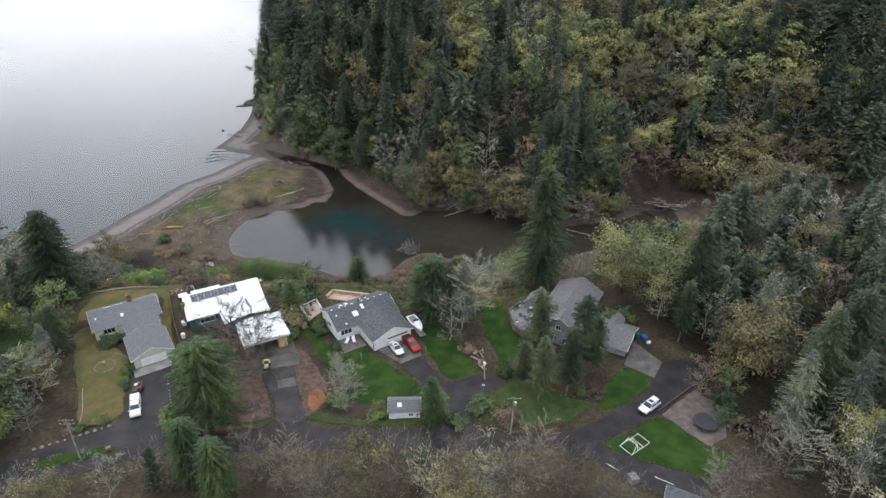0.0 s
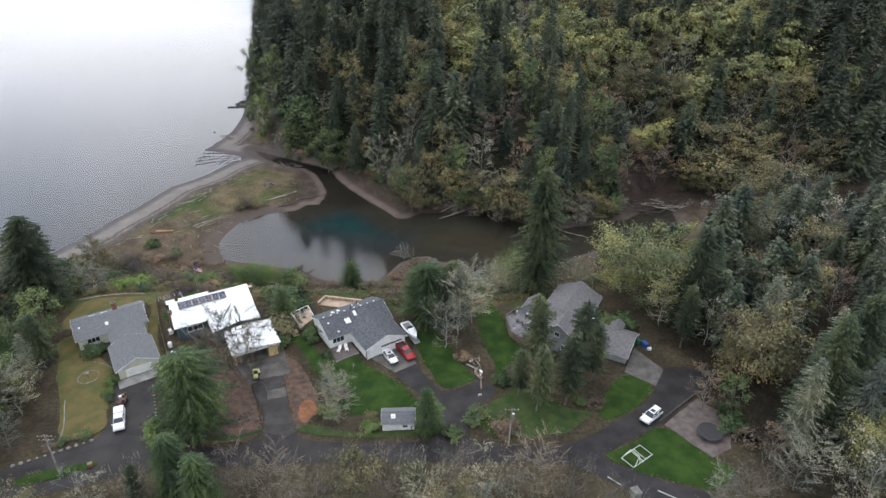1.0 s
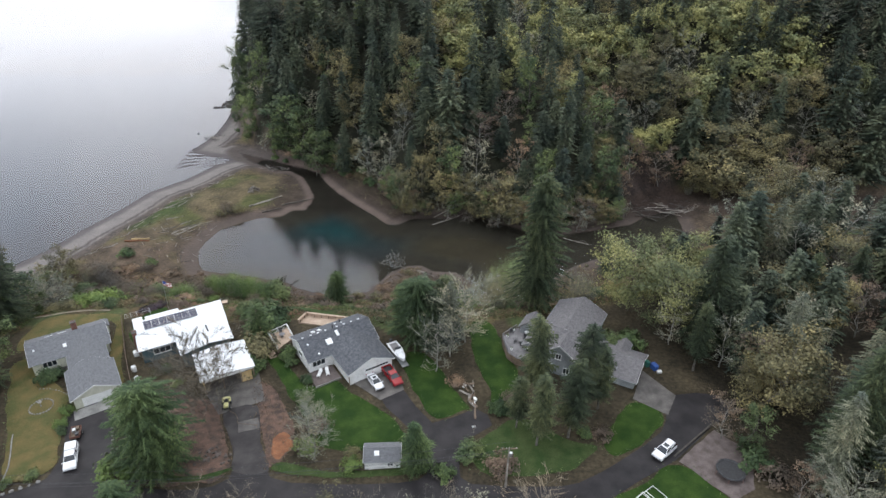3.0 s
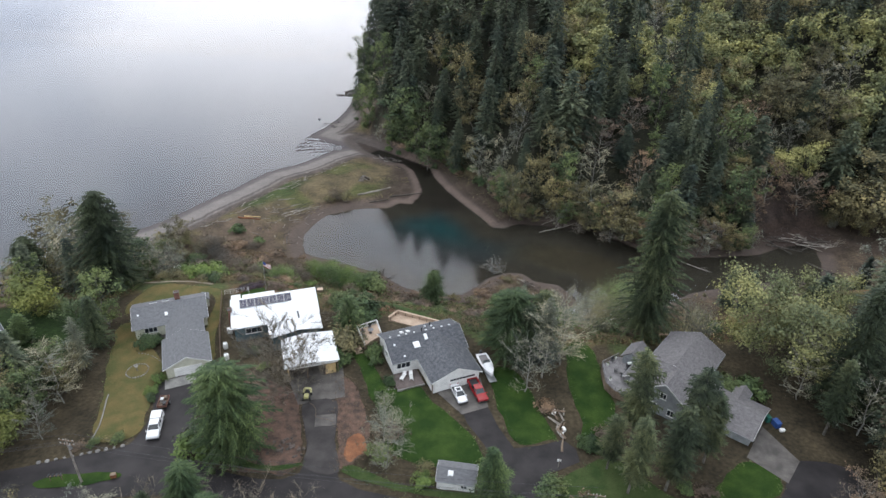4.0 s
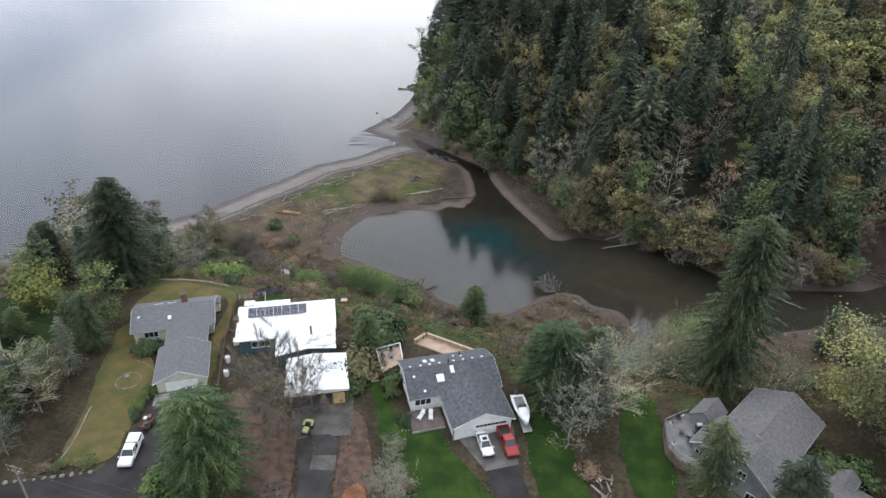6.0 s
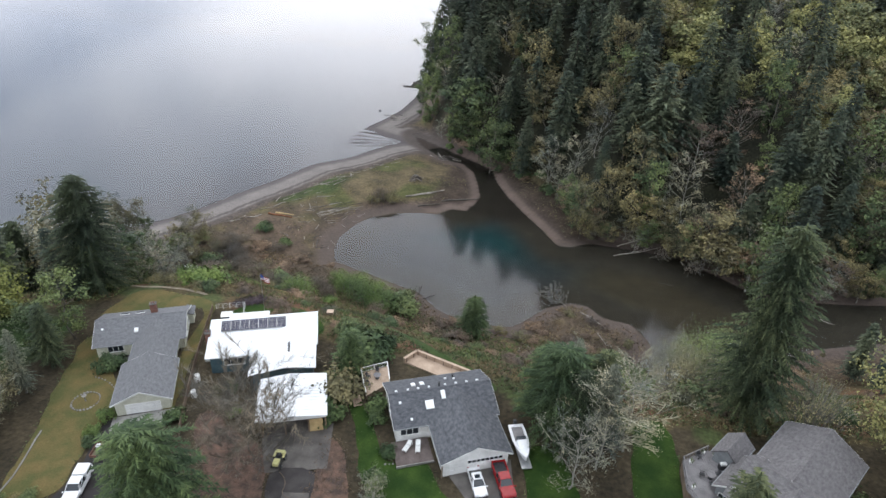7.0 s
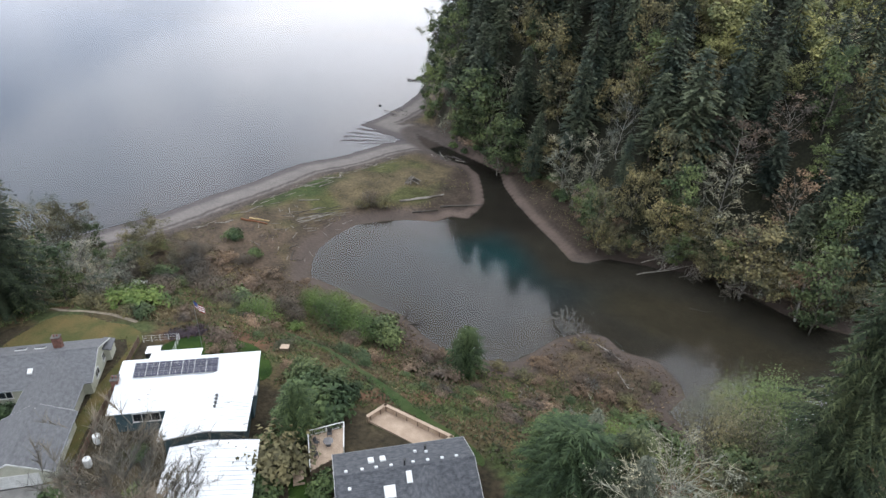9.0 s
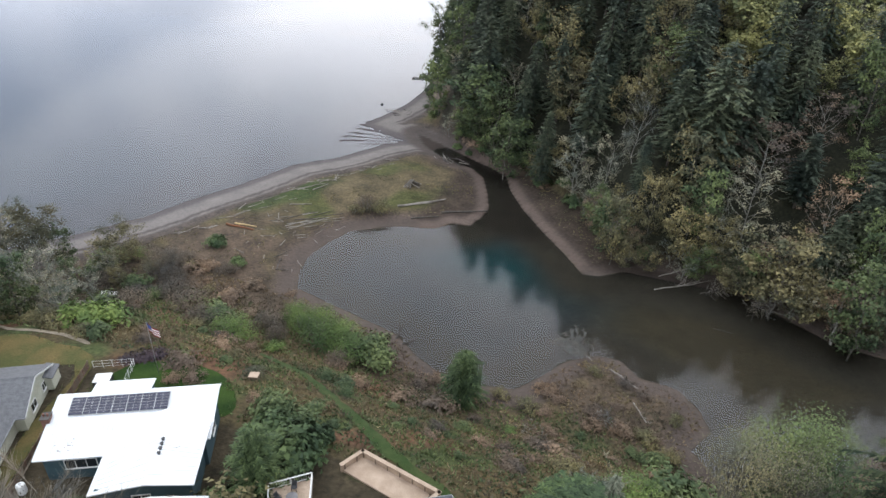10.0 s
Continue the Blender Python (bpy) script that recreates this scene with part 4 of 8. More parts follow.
# dark-roofed house at the western edge, mostly behind trees
E_ = thing("house", pose(-92.5, 106.0, 16.3, 0, 0, 52), "white house with near-black roof among trees", "house")
gable(E_, 0, -8, 6.4, 2, 4.8, 7.6, "v", M_ROOFC, M_WHITE)
gable(E_, -6, -13.5, 5, -6.5, 2.8, 4.9, "u", M_ROOFC, M_WHITE)
window(E_, 3.2, -7.6, 3.2, 1.2, 1.2, 0)
window(E_, 5.96, -3, 1.0, 1.2, 1.2, 90)
for u in (-1, 1.5, 4):
    part("porch_post", new_box(u - 0.1, -14.6, -0.5, u + 0.1, -14.4, 2.5), M_WHITE, E_)
part("porch_roof", new_box(-1.6, -14.9, 2.5, 4.6, -13.3, 2.62), M_ROOFC, E_)

# small garden shed
S = thing("shed", pose(2.9, 85.6, 18.95), "grey wooden garden shed with a shingle roof", "shed")
gable(S, 0, 0, 6.0, 3.9, 2.1, 3.1, "u", M_ROOFA, M_WHITE, over=0.2, base=-0.5)
skylight(S, 2.1, 1.15, 2.72, 27, 0.8, 0.8)
door(S, 1.2, 0.19, 0.05, 0)
window(S, 4.2, 0.19, 0.9, 0.9, 0.7, 0)

# roof corner of a house near the lower edge of the view
N_ = thing("house", pose(47.5, 63.5, 21.4, 0, 0, -30), "low house with a blue-grey metal roof", "house")
gable(N_, -2, -7, 9, 2, 2.3, 3.6, "u", M_ROOFC, M_GREYSIDE)


# ---- trees and shrubs ----
class Soup:
    """Loose faces gathered for one mesh."""

    def __init__(self):
        self.v, self.f = [], []

    def tri(self, a, b, c):
        n = len(self.v)
        self.v += [tuple(a), tuple(b), tuple(c)]
        self.f.append((n, n + 1, n + 2))

    def quad(self, a, b, c, d):
        n = len(self.v)
        self.v += [tuple(a), tuple(b), tuple(c), tuple(d)]
        self.f.append((n, n + 1, n + 2, n + 3))

    def limb(self, a, b, r0, r1, n=3):
        a, b = Vector(a), Vector(b)
        d = (b - a).normalized()
        x = d.orthogonal().normalized()
        y = d.cross(x)
        k0 = len(self.v)
        for c, r in ((a, r0), (b, r1)):
            for k in range(n):
                w = k * math.tau / n
                self.v.append(tuple(c + (x * math.cos(w) + y * math.sin(w)) * r))
        for k in range(n):
            self.f.append((k0 + k, k0 + (k + 1) % n, k0 + n + (k + 1) % n, k0 + n + k))

    def leaf(self, p, size, rng, out=None):
        """A small bent leaf or spray, turned any way but mostly facing up."""
        n = Vector((rng.gauss(0, 0.7), rng.gauss(0, 0.7), rng.uniform(0.2, 1.2)))
        if out is not None:
            n = out * 1.1 + Vector((rng.gauss(0, 0.4), rng.gauss(0, 0.4), rng.gauss(0.25, 0.4)))
        n = n.normalized()
        u = n.orthogonal().normalized()
        u.rotate(Matrix.Rotation(rng.uniform(0, math.tau), 3, n))
        w = n.cross(u)
        p = Vector(p)
        self.tri(p - u * size * 0.55 - w * size * 0.4, p + u * size * 0.6 - n * size * 0.1, p - u * size * 0.25 + w * size * 0.62)

    def twig(self, a, b, r):
        """A thin flat twig that ends in a point."""
        a, b = Vector(a), Vector(b)
        s = (b - a).orthogonal().normalized() * r
        self.tri(a - s, a + s, b)

    def mesh(self, name, material):
        me = bpy.data.meshes.new(name)
        me.from_pydata(self.v, [], self.f)
        me.materials.append(material)
        me.update()
        return me


def conifer(seed, height, radius, step=0.62, per=7, droop=0.45, sparse=0.0, start=0.12, power=0.6, gap=1.0, sprig=0.50, reach=1.5):
    """Trunk and crown of a fir: whorls of drooping boughs, each set with pointed sprigs on both sides."""
    rng = random.Random(seed)
    trunk, crown = Soup(), Soup()
    bend = Vector((rng.uniform(-0.4, 0.4), rng.uniform(-0.4, 0.4), 0))
    axis = lambda h: Vector((bend.x * (h / height) ** 2, bend.y * (h / height) ** 2, h))  # noqa: E731
    r = 0.011 * height + 0.04
    for k in range(6):
        a, b = height * k / 6, height * (k + 1) / 6
        trunk.limb(axis(a) - Vector((0, 0, 0.6 if k == 0 else 0)), axis(b), r * (1 - k / 6.3), r * (1 - (k + 1) / 6.3), 6)
    h = height * start
    lop = [rng.uniform(0.68, 1.2) for _ in range(8)]
    while h < height * 0.985:
        f = h / height
        full = radius * rng.uniform(0.8, 1.12) * (1 - f) ** power * (0.55 + 0.45 * min(1, (f - start + 0.04) * 7))
        turn = rng.uniform(0, math.tau)
        for k in range(per):
            if rng.random() < sparse + 0.08:
                continue
            w = turn + k * math.tau / per + rng.uniform(-0.25, 0.25)
            L = max(0.35, full * rng.uniform(0.6, 1.14) * lop[int(w / math.tau * 8) % 8])
            out, side = Vector((math.cos(w), math.sin(w), 0)), Vector((-math.sin(w), math.cos(w), 0))
            base = axis(h + rng.uniform(-0.3, 0.3))
            lift = rng.uniform(0.05, 0.35)
            n = max(2, int(L / gap + 0.5))
            at = lambda g: base + out * L * g + Vector((0, 0, L * (lift * g - droop * g * g)))  # noqa: E731
            for j in range(n):
                g = (j + rng.uniform(0.35, 1.0)) / n
                p = at(g * 0.96)
                long = min(reach, (0.42 * L * (1.1 - g) + 0.3) * rng.uniform(0.75, 1.25))
                wide = sprig * (0.6 + 0.4 * long) * rng.uniform(0.8, 1.3)
                for s in (-1, 1):
                    d = (side * s * rng.uniform(0.6, 0.95) + out * rng.uniform(0.45, 0.8) + Vector((0, 0, rng.gauss(-0.22, 0.16)))).normalized()
                    q = out * wide
                    crown.tri(p - q * 0.8, p + q * 0.7 + Vector((0, 0, 0.06)), p + d * long)
            tip = at(1.0) + out * 0.25
            back = at(0.62)
            crown.tri(back - side * sprig * 0.7, back + side * sprig * 0.7, tip)
        h += step * rng.uniform(0.8, 1.2) * (1.15 - 0.4 * f)
    top = axis(height)
    for k in range(4):
        w = k * math.tau / 4
        crown.tri(top + Vector((0, 0, 0.5)), top + Vector((math.cos(w) * 0.2, math.sin(w) * 0.2, -0.7)), top + Vector((math.cos(w + 1.2) * 0.2, math.sin(w + 1.2) * 0.2, -0.7)))
    return trunk, crown


def broadleaf(seed, height, radius, leaves, size, twigs=3, scatter=0.5, into_crown=False, lowest=0.09, limbs=18, thin=0.8, fibre=0.026):
    """A leader with rising limbs that fork twice; leaves or lichen tufts sit about the twigs."""
    rng = random.Random(seed)
    wood, crown, ends = Soup(), Soup(), []
    fine = crown if into_crown else wood
    at, pts = Vector((0, 0, -0.5)), []
    for k in range(9):
        pts.append(at.copy())
        at = at + Vector((rng.gauss(0, 0.022), rng.gauss(0, 0.022), 0.11)) * height
    r0 = (0.0105 * height + 0.03) * thin
    for k in range(8):
        wood.limb(pts[k], pts[k + 1], r0 * (1 - k / 8.6), r0 * (1 - (k + 1) / 8.6), 5)
    lop = [rng.uniform(0.65, 1.2) for _ in range(6)]
    for i in range(limbs):
        f = lowest + (0.95 - lowest) * (i + rng.random()) / limbs
        j = min(7, int(f * 8))
        base = pts[j].lerp(pts[j + 1], f * 8 - j if f * 8 - j < 1 else 1)
        w = i * 2.4 + rng.uniform(-0.5, 0.5)
        full = radius * math.sqrt(max(0.1, 1 - ((f - 0.52) / 0.56) ** 2)) * lop[i % 6]
        up = rng.uniform(0.35, 0.75) + 0.6 * f
        d = Vector((math.cos(w), math.sin(w), up)).normalized()
        L = full * 1.15
        mid = base + d * L * 0.5
        end = mid + (d + Vector((rng.gauss(0, 0.12), rng.gauss(0, 0.12), 0.15))).normalized() * L * 0.5
        rl = r0 * 0.42 * (1.1 - 0.6 * f)
        wood.limb(base, mid, rl, rl * 0.7)
        wood.limb(mid, end, rl * 0.7, rl * 0.35)
        ends.append((end, L))
        for q in range(5):
            g = 0.25 + 0.75 * (q + rng.random()) / 5
            p = base.lerp(mid, g * 2) if g < 0.5 else mid.lerp(end, g * 2 - 1)
            w2 = w + rng.choice((-1, 1)) * rng.uniform(0.5, 1.3)
            sd = Vector((math.cos(w2), math.sin(w2), rng.uniform(0.0, 0.9))).normalized()
            sl = L * rng.uniform(0.28, 0.5)
            e = p + sd * sl
            fine.twig(p, p + (e - p) * 1.15, max(fibre, rl * 0.42))
            ends += [(p.lerp(e, 0.6), sl), (e, sl)]
            for _ in range(twigs):
                tp = p.lerp(e, rng.uniform(0.3, 1))
                td = (sd + Vector((rng.gauss(0, 0.6), rng.gauss(0, 0.6), rng.gauss(0.25, 0.4)))).normalized()
                te = tp + td * sl * rng.uniform(0.35, 0.65)
                fine.twig(tp, te, max(fibre, rl * 0.22))
                ends.append((te, sl))
    top = max(p.z for p, _ in ends)
    k = height / top
    for soup in (wood, crown):
        soup.v = [(x * k, y * k, z * k if z > 0 else z) for x, y, z in soup.v]
    # clumps at the branch ends, each leaf turned outwards from its clump and from the tree
    clumps = rng.sample(ends, min(len(ends), max(24, leaves // 26)))
    for _ in range(leaves):
        p, L = rng.choice(clumps)
        off = Vector((rng.gauss(0, scatter), rng.gauss(0, scatter), rng.gauss(0, scatter * 0.75)))
        out = (off.normalized() + Vector((p.x, p.y, 0.9 * (p.z - height * 0.45))).normalized() * 0.9).normalized()
        crown.leaf(p * k + off, size * rng.uniform(0.6, 1.25), rng, out)
    return wood, crown


def spray_bush(seed, height, radius, leaves, size, stems=26):
    """A shrub: many thin stems from the ground, with leaves along their upper parts."""
    rng = random.Random(seed)
    wood, crown = Soup(), Soup()
    tips = []
    for _ in range(stems):
        w, o = rng.uniform(0, math.tau), rng.random() ** 0.6
        foot = Vector((math.cos(w) * radius * 0.55 * o, math.sin(w) * radius * 0.55 * o, -0.2))
        tip = Vector((math.cos(w) * radius * o, math.sin(w) * radius * o, height * rng.uniform(0.6, 1.05) * (1 - 0.45 * o * o)))
        mid = foot.lerp(tip, 0.55) + Vector((rng.gauss(0, 0.12), rng.gauss(0, 0.12), 0.15 * height))
        wood.limb(foot, mid, 0.03, 0.02)
        wood.limb(mid, tip, 0.022, 0.008)
        tips += [(mid, tip)] * 2
    for _ in range(leaves):
        a, b = rng.choice(tips)
        p = a.lerp(b, rng.random() ** 0.6) + Vector((rng.gauss(0, 0.16 * radius), rng.gauss(0, 0.16 * radius), rng.gauss(0, 0.10 * height)))
        p.z = max(0.06, p.z)
        crown.leaf(p, size * rng.uniform(0.6, 1.25), rng, Vector((p.x / radius, p.y / radius, p.z / height)).normalized())
    return wood, crown


PLANTS = {}


def plant_kind(key, name, soups, bark, leaf, label, category, height):
    wood, crown = soups
    PLANTS[key] = (name, wood.mesh("trunk", bark) if wood.v else None, crown.mesh("crown", leaf), label, category, height, crown, wood)


def plant(key, x, y, height, turn=0.0, z=None, label="", group="", wide=1.0, lean=None):
    """One tree or shrub with its trunk and crown, standing on the ground."""
    name, wood, crown, text, category, h0, *_ = PLANTS[key]
    s = height / h0
    if lean is None:
        lean = -1.5 if category == "tree" else 0.0
    ob = thing(name, pose(x, y, gz(x, y) - 0.05 if z is None else z, lean + 1.5 * math.sin(x * 7.3 + y), 1.5 * math.sin(x + y * 5.1), 0) @ pose(0, 0, 0, 0, 0, turn), label or text, category, group)
    if key in FIRS or key in NEAR_FIRS:
        wide *= 1.22
    ob.scale = (s * wide, s * wide, s)
    parts = [("crown", crown)] if wood is None else [("trunk", wood), ("crown", crown)]
    if category == "shrub":
        parts = [("stem" if n == "trunk" else "foliage", m) for n, m in parts]
    for n, me in parts:
        p = new(n, me)
        p.parent = ob
    return ob


FIRS = ["fir_a", "fir_b", "fir_c", "fir_d"]
for k, (h, r, sp, dr) in zip(FIRS, ((26, 5.4, 0.0, 0.42), (30, 5.6, 0.05, 0.5), (22, 5.2, 0.0, 0.36), (28, 4.8, 0.10, 0.55))):
    plant_kind(k, "fir_tree", conifer(ord(k[-1]), h, r, 0.62, 8, dr, sp, 0.12, 0.48), M_BARK, M_FIR, "dark green fir tree with drooping boughs", "tree", h)
NEAR_FIRS = ["near_fir_a", "near_fir_b", "near_fir_c"]
for k, (h, r, sp) in zip(NEAR_FIRS, ((26, 5.2, 0.02), (30, 5.4, 0.05), (20, 4.6, 0.04))):
    plant_kind(k, "fir_tree", conifer(5 + ord(k[-1]), h, r, 0.5, 9, 0.45, sp, 0.1, 0.5, 0.32, 0.19, 0.72), M_BARK, M_NEARFIR, "dark green fir tree with drooping boughs", "tree", h)
plant_kind("broad_fir", "fir_tree", conifer(6, 28, 6.4, 0.42, 11, 0.42, 0.03, 0.06, 0.34, 0.32, 0.19, 0.8), M_BARK, M_NEARFIR, "dark green fir tree with drooping boughs", "tree", 28)
plant_kind("cedar", "cedar_tree", conifer(11, 16, 4.9, 0.34, 10, 0.42, 0.05, 0.05, 0.20, 0.30, 0.17, 0.75), M_BARK, M_CEDAR, "broad green cedar tree beside the driveway", "tree", 16)
plant_kind("pine", "pine_tree", conifer(12, 10, 3.2, 0.36, 8, 0.15, 0.04, 0.04, 0.48, 0.32, 0.16), M_BARK, M_CEDAR, "young green pine on the lagoon bank", "tree", 10)
plant_kind("slim", "pine_tree", conifer(13, 16, 3.4, 0.46, 8, 0.15, 0.12, 0.22, 0.34, 0.34, 0.2), M_MIDBARK, M_PINE, "slender pine with a pale trunk and open crown", "tree", 16)
plant_kind("lichen_fir", "fir_tree", conifer(17, 22, 4.6, 0.5, 8, 0.4, 0.16, 0.1, 0.5, 0.36, 0.18, 0.8), M_PALEBARK, M_PALEFIR, "grey-green fir hung with pale lichen", "tree", 22)
plant_kind("cone", "cypress_tree", conifer(14, 8, 2.1, 0.3, 9, 0.1, 0.0, 0.03, 0.66, 0.26, 0.12), M_BARK, M_CEDAR, "clipped conical evergreen beside the shed", "tree", 8)
OLIVES, LIMES, BARES, RUSTS, ALDERS = ["olive_a", "olive_b", "olive_c"], ["lime_a", "lime_b"], ["bare_a", "bare_b", "bare_c"], ["rust_a", "rust_b"], ["alder_a", "alder_b"]
for i, k in enumerate(OLIVES):
    plant_kind(k, "maple_tree", broadleaf(20 + i, 17, 5.4, 3000, 0.41, 1, 0.62), M_MIDBARK, M_OLIVE, "maple in yellow-olive spring catkins with grey limbs", "tree", 17)
for i, k in enumerate(LIMES):
    plant_kind(k, "maple_tree", broadleaf(30 + i, 15, 5.2, 2700, 0.50, 1, 0.65), M_BARK, M_LIME, "maple with fresh yellow-green leaves", "tree", 15)
for i, k in enumerate(BARES):
    plant_kind(k, "alder_tree", broadleaf(40 + i, 16, 4.8, 1000, 0.27, 5, 0.42, True), M_PALEBARK, M_LICHEN, "bare tree with pale lichen-covered branches", "tree", 16)
for i, k in enumerate(RUSTS):
    plant_kind(k, "alder_tree", broadleaf(50 + i, 16, 4.6, 1300, 0.32, 4, 0.48, True), M_PALEBARK, M_RUST, "bare alder with reddish-brown budding twigs", "tree", 16)
for i, k in enumerate(ALDERS):
    plant_kind(k, "alder_tree", broadleaf(60 + i, 17, 3.8, 2300, 0.46, 1, 0.6), M_MIDBARK, M_SHRUB, "tall alder in new green leaf", "tree", 17)
NEAR_BARES, BELT = ["near_bare_a", "near_bare_b", "near_bare_c"], ["belt_a", "belt_b", "belt_c"]
for i, k in enumerate(NEAR_BARES):
    plant_kind(k, "alder_tree", broadleaf(43 + i, 16, 4.8, 1300, 0.15, 10, 0.45, True, 0.08, 26, 0.7, 0.034), M_PALEBARK, M_LICHEN, "bare tree with pale lichen-covered branches", "tree", 16)
for i, k in enumerate(BELT):
    plant_kind(k, "alder_tree", broadleaf(93 + i, 11, 4.2, 700, 0.13, 9, 0.45, True, 0.05, 26, 0.6, 0.032), M_MIDBARK, M_LICHEN if i == 1 else M_GREYTWIG, "low leafless tree with grey-brown twigs", "tree", 11)
plant_kind("veil", "leafless_tree", broadleaf(75, 17, 8.0, 1600, 0.13, 46, 0.6, True, 0.10, 46, 0.45, 0.034), M_MIDBARK, M_TWIG, "large leafless tree with a veil of fine grey twigs", "tree", 17)
plant_kind("near_lime", "maple_tree", broadleaf(33, 17, 5.6, 7600, 0.30, 2, 0.7), M_BARK, M_LIME, "maple with fresh yellow-green leaves", "tree", 17)
plant_kind("near_olive", "maple_tree", broadleaf(24, 16, 5.2, 6600, 0.28, 2, 0.65), M_MIDBARK, M_OLIVE, "maple in yellow-olive spring catkins with grey limbs", "tree", 16)
plant_kind("willow", "willow_tree", broadleaf(70, 8, 4.2, 3600, 0.34, 1, 0.55), M_BARK, M_WILLOW, "rounded willow in bright yellow-green leaf", "tree", 8)
plant_kind("snag", "fallen_tree", broadleaf(90, 7, 3.2, 0, 0.2, 9, 0.3, True, 0.15, 22, 0.8, 0.05), M_DRIFT, M_SNAG, "bleached fallen tree with a fan of bare twigs", "fallen tree", 7)
plant_kind("bush_green", "shrub", spray_bush(80, 2.6, 2.2, 900, 0.33), M_BARK, M_SHRUB, "leafy green shrub on the bank", "shrub", 2.6)
plant_kind("bush_bright", "shrub", spray_bush(81, 2.4, 2.3, 900, 0.33), M_BARK, M_BRIGHT, "shrub in bright new green leaf", "shrub", 2.4)
plant_kind("bush_rust", "shrub", spray_bush(82, 1.8, 2.0, 640, 0.28), M_BARK, M_RUST, "leafless reddish-brown bramble shrub", "shrub", 1.8)
plant_kind("bush_olive", "shrub", spray_bush(83, 3.2, 2.6, 900, 0.32), M_PALEBARK, M_OLIVE, "willow shrub in olive catkins", "shrub", 3.2)
plant_kind("bush_dark", "shrub", spray_bush(84, 2.2, 1.8, 1100, 0.3), M_BARK, M_CEDAR, "dense dark green rhododendron shrub", "shrub", 2.2)
plant_kind("thicket", "shrub", spray_bush(85, 5.5, 4.2, 2600, 0.12, 190), M_PALEBARK, M_WILLOWTWIG, "tall grey willow thicket at the water", "shrub", 5.5)
plant_kind("thicket_green", "shrub", spray_bush(86, 5.0, 3.8, 3600, 0.20, 80), M_PALEBARK, M_BRIGHT, "tall willow thicket in pale green leaf", "shrub", 5.0)


plant_kind("tall_willow", "shrub", spray_bush(88, 11.5, 5.2, 5200, 0.15, 150), M_PALEBARK, M_WILLOWTWIG, "tall grey willow thicket at the water", "shrub", 11.5)
plant_kind("tall_willow_green", "shrub", spray_bush(89, 11.0, 5.0, 6000, 0.19, 90), M_PALEBARK, M_WILLOWLEAF, "tall willow thicket in pale green leaf", "shrub", 11.0)
plant_kind("thicket_brown", "shrub", spray_bush(87, 3.6, 3.0, 1900, 0.17, 80), M_MIDBARK, M_GREYBUD, "leafless grey-brown thicket of twigs", "shrub", 3.6)
plant_kind("bush_maroon", "shrub", spray_bush(88, 2.4, 2.6, 1500, 0.3, 40), M_BARK, M_MAROON, "rounded dark maroon shrub on the lawn", "shrub", 2.4)
plant_kind("heather", "shrub", spray_bush(89, 0.9, 1.5, 700, 0.2, 30), M_BARK, M_HEATHER, "low mound of faded purple heather", "shrub", 0.9)


# the trees that stand out on the hillside: x, y, height, breadth
HILL_TREES = []
HILL_TREES += [(FIRS, *row) for row in ((-46.6, 300.2, 35, 0.92), (-41.2, 281.7, 33, 0.88), (-35.7, 268.8, 32, 0.88), (-35, 290.6, 34, 0.98), (-22.6, 258.5, 25, 0.9), (-20.8, 283.6, 33, 0.98), (-13.1, 245.7, 22, 1), (-9.4, 270, 26, 0.91), (-1.7, 244.1, 29, 0.87), (-0.9, 254.7, 33, 0.84), (1.3, 271.6, 34, 0.96), (7.8, 252.9, 27, 0.87), (19.2, 238.8, 28, 1.01), (19.5, 261.5, 25, 1.07), (25.9, 228.6, 32, 1.15), (36.3, 239, 26, 1.1), (40.6, 274.1, 32, 0.75), (42.9, 251.3, 27, 0.96), (48.8, 265.8, 31, 0.75), (55.4, 246.6, 27, 0.97))]
HILL_TREES += [(FIRS, *row) for row in ((62.4, 234, 31, 0.8), (62.8, 205.3, 26, 0.96), (65.7, 219.9, 30, 0.88), (67.7, 266.1, 35, 0.79), (72.4, 234, 26, 0.96), (103.1, 289.1, 32, 1.06), (117.7, 236.3, 25, 1.18), (119.3, 279.1, 31, 1.06), (129.4, 238.2, 26, 1.17), (145.7, 260.6, 31, 1.06), (153.4, 259.9, 34, 0.96), (164.2, 273.1, 35, 0.99), (171.4, 269.7, 35, 0.99), (172.9, 235, 34, 0.96), (175.8, 247.6, 35, 0.87), (182, 224.6, 35, 1.56), (190, 268.5, 35, 1.17), (192.3, 237.6, 35, 1.1), (197.1, 261.4, 35, 1.16))]
HILL_TREES += [(ALDERS, *row) for row in ((-61.8, 305.2, 22, 0.9), (-56.7, 284.2, 21, 1), (-51.1, 293.2, 22, 0.97), (-37.1, 267.4, 22, 1.64), (-29, 259.9, 22, 1.03), (-24.3, 249.7, 19, 1.18), (54.7, 195.8, 22, 0.91), (56.6, 241.8, 22, 0.8), (57.2, 210.4, 20, 0.83), (77.9, 212.9, 22, 1.03), (78.1, 230.7, 22, 1.12))]
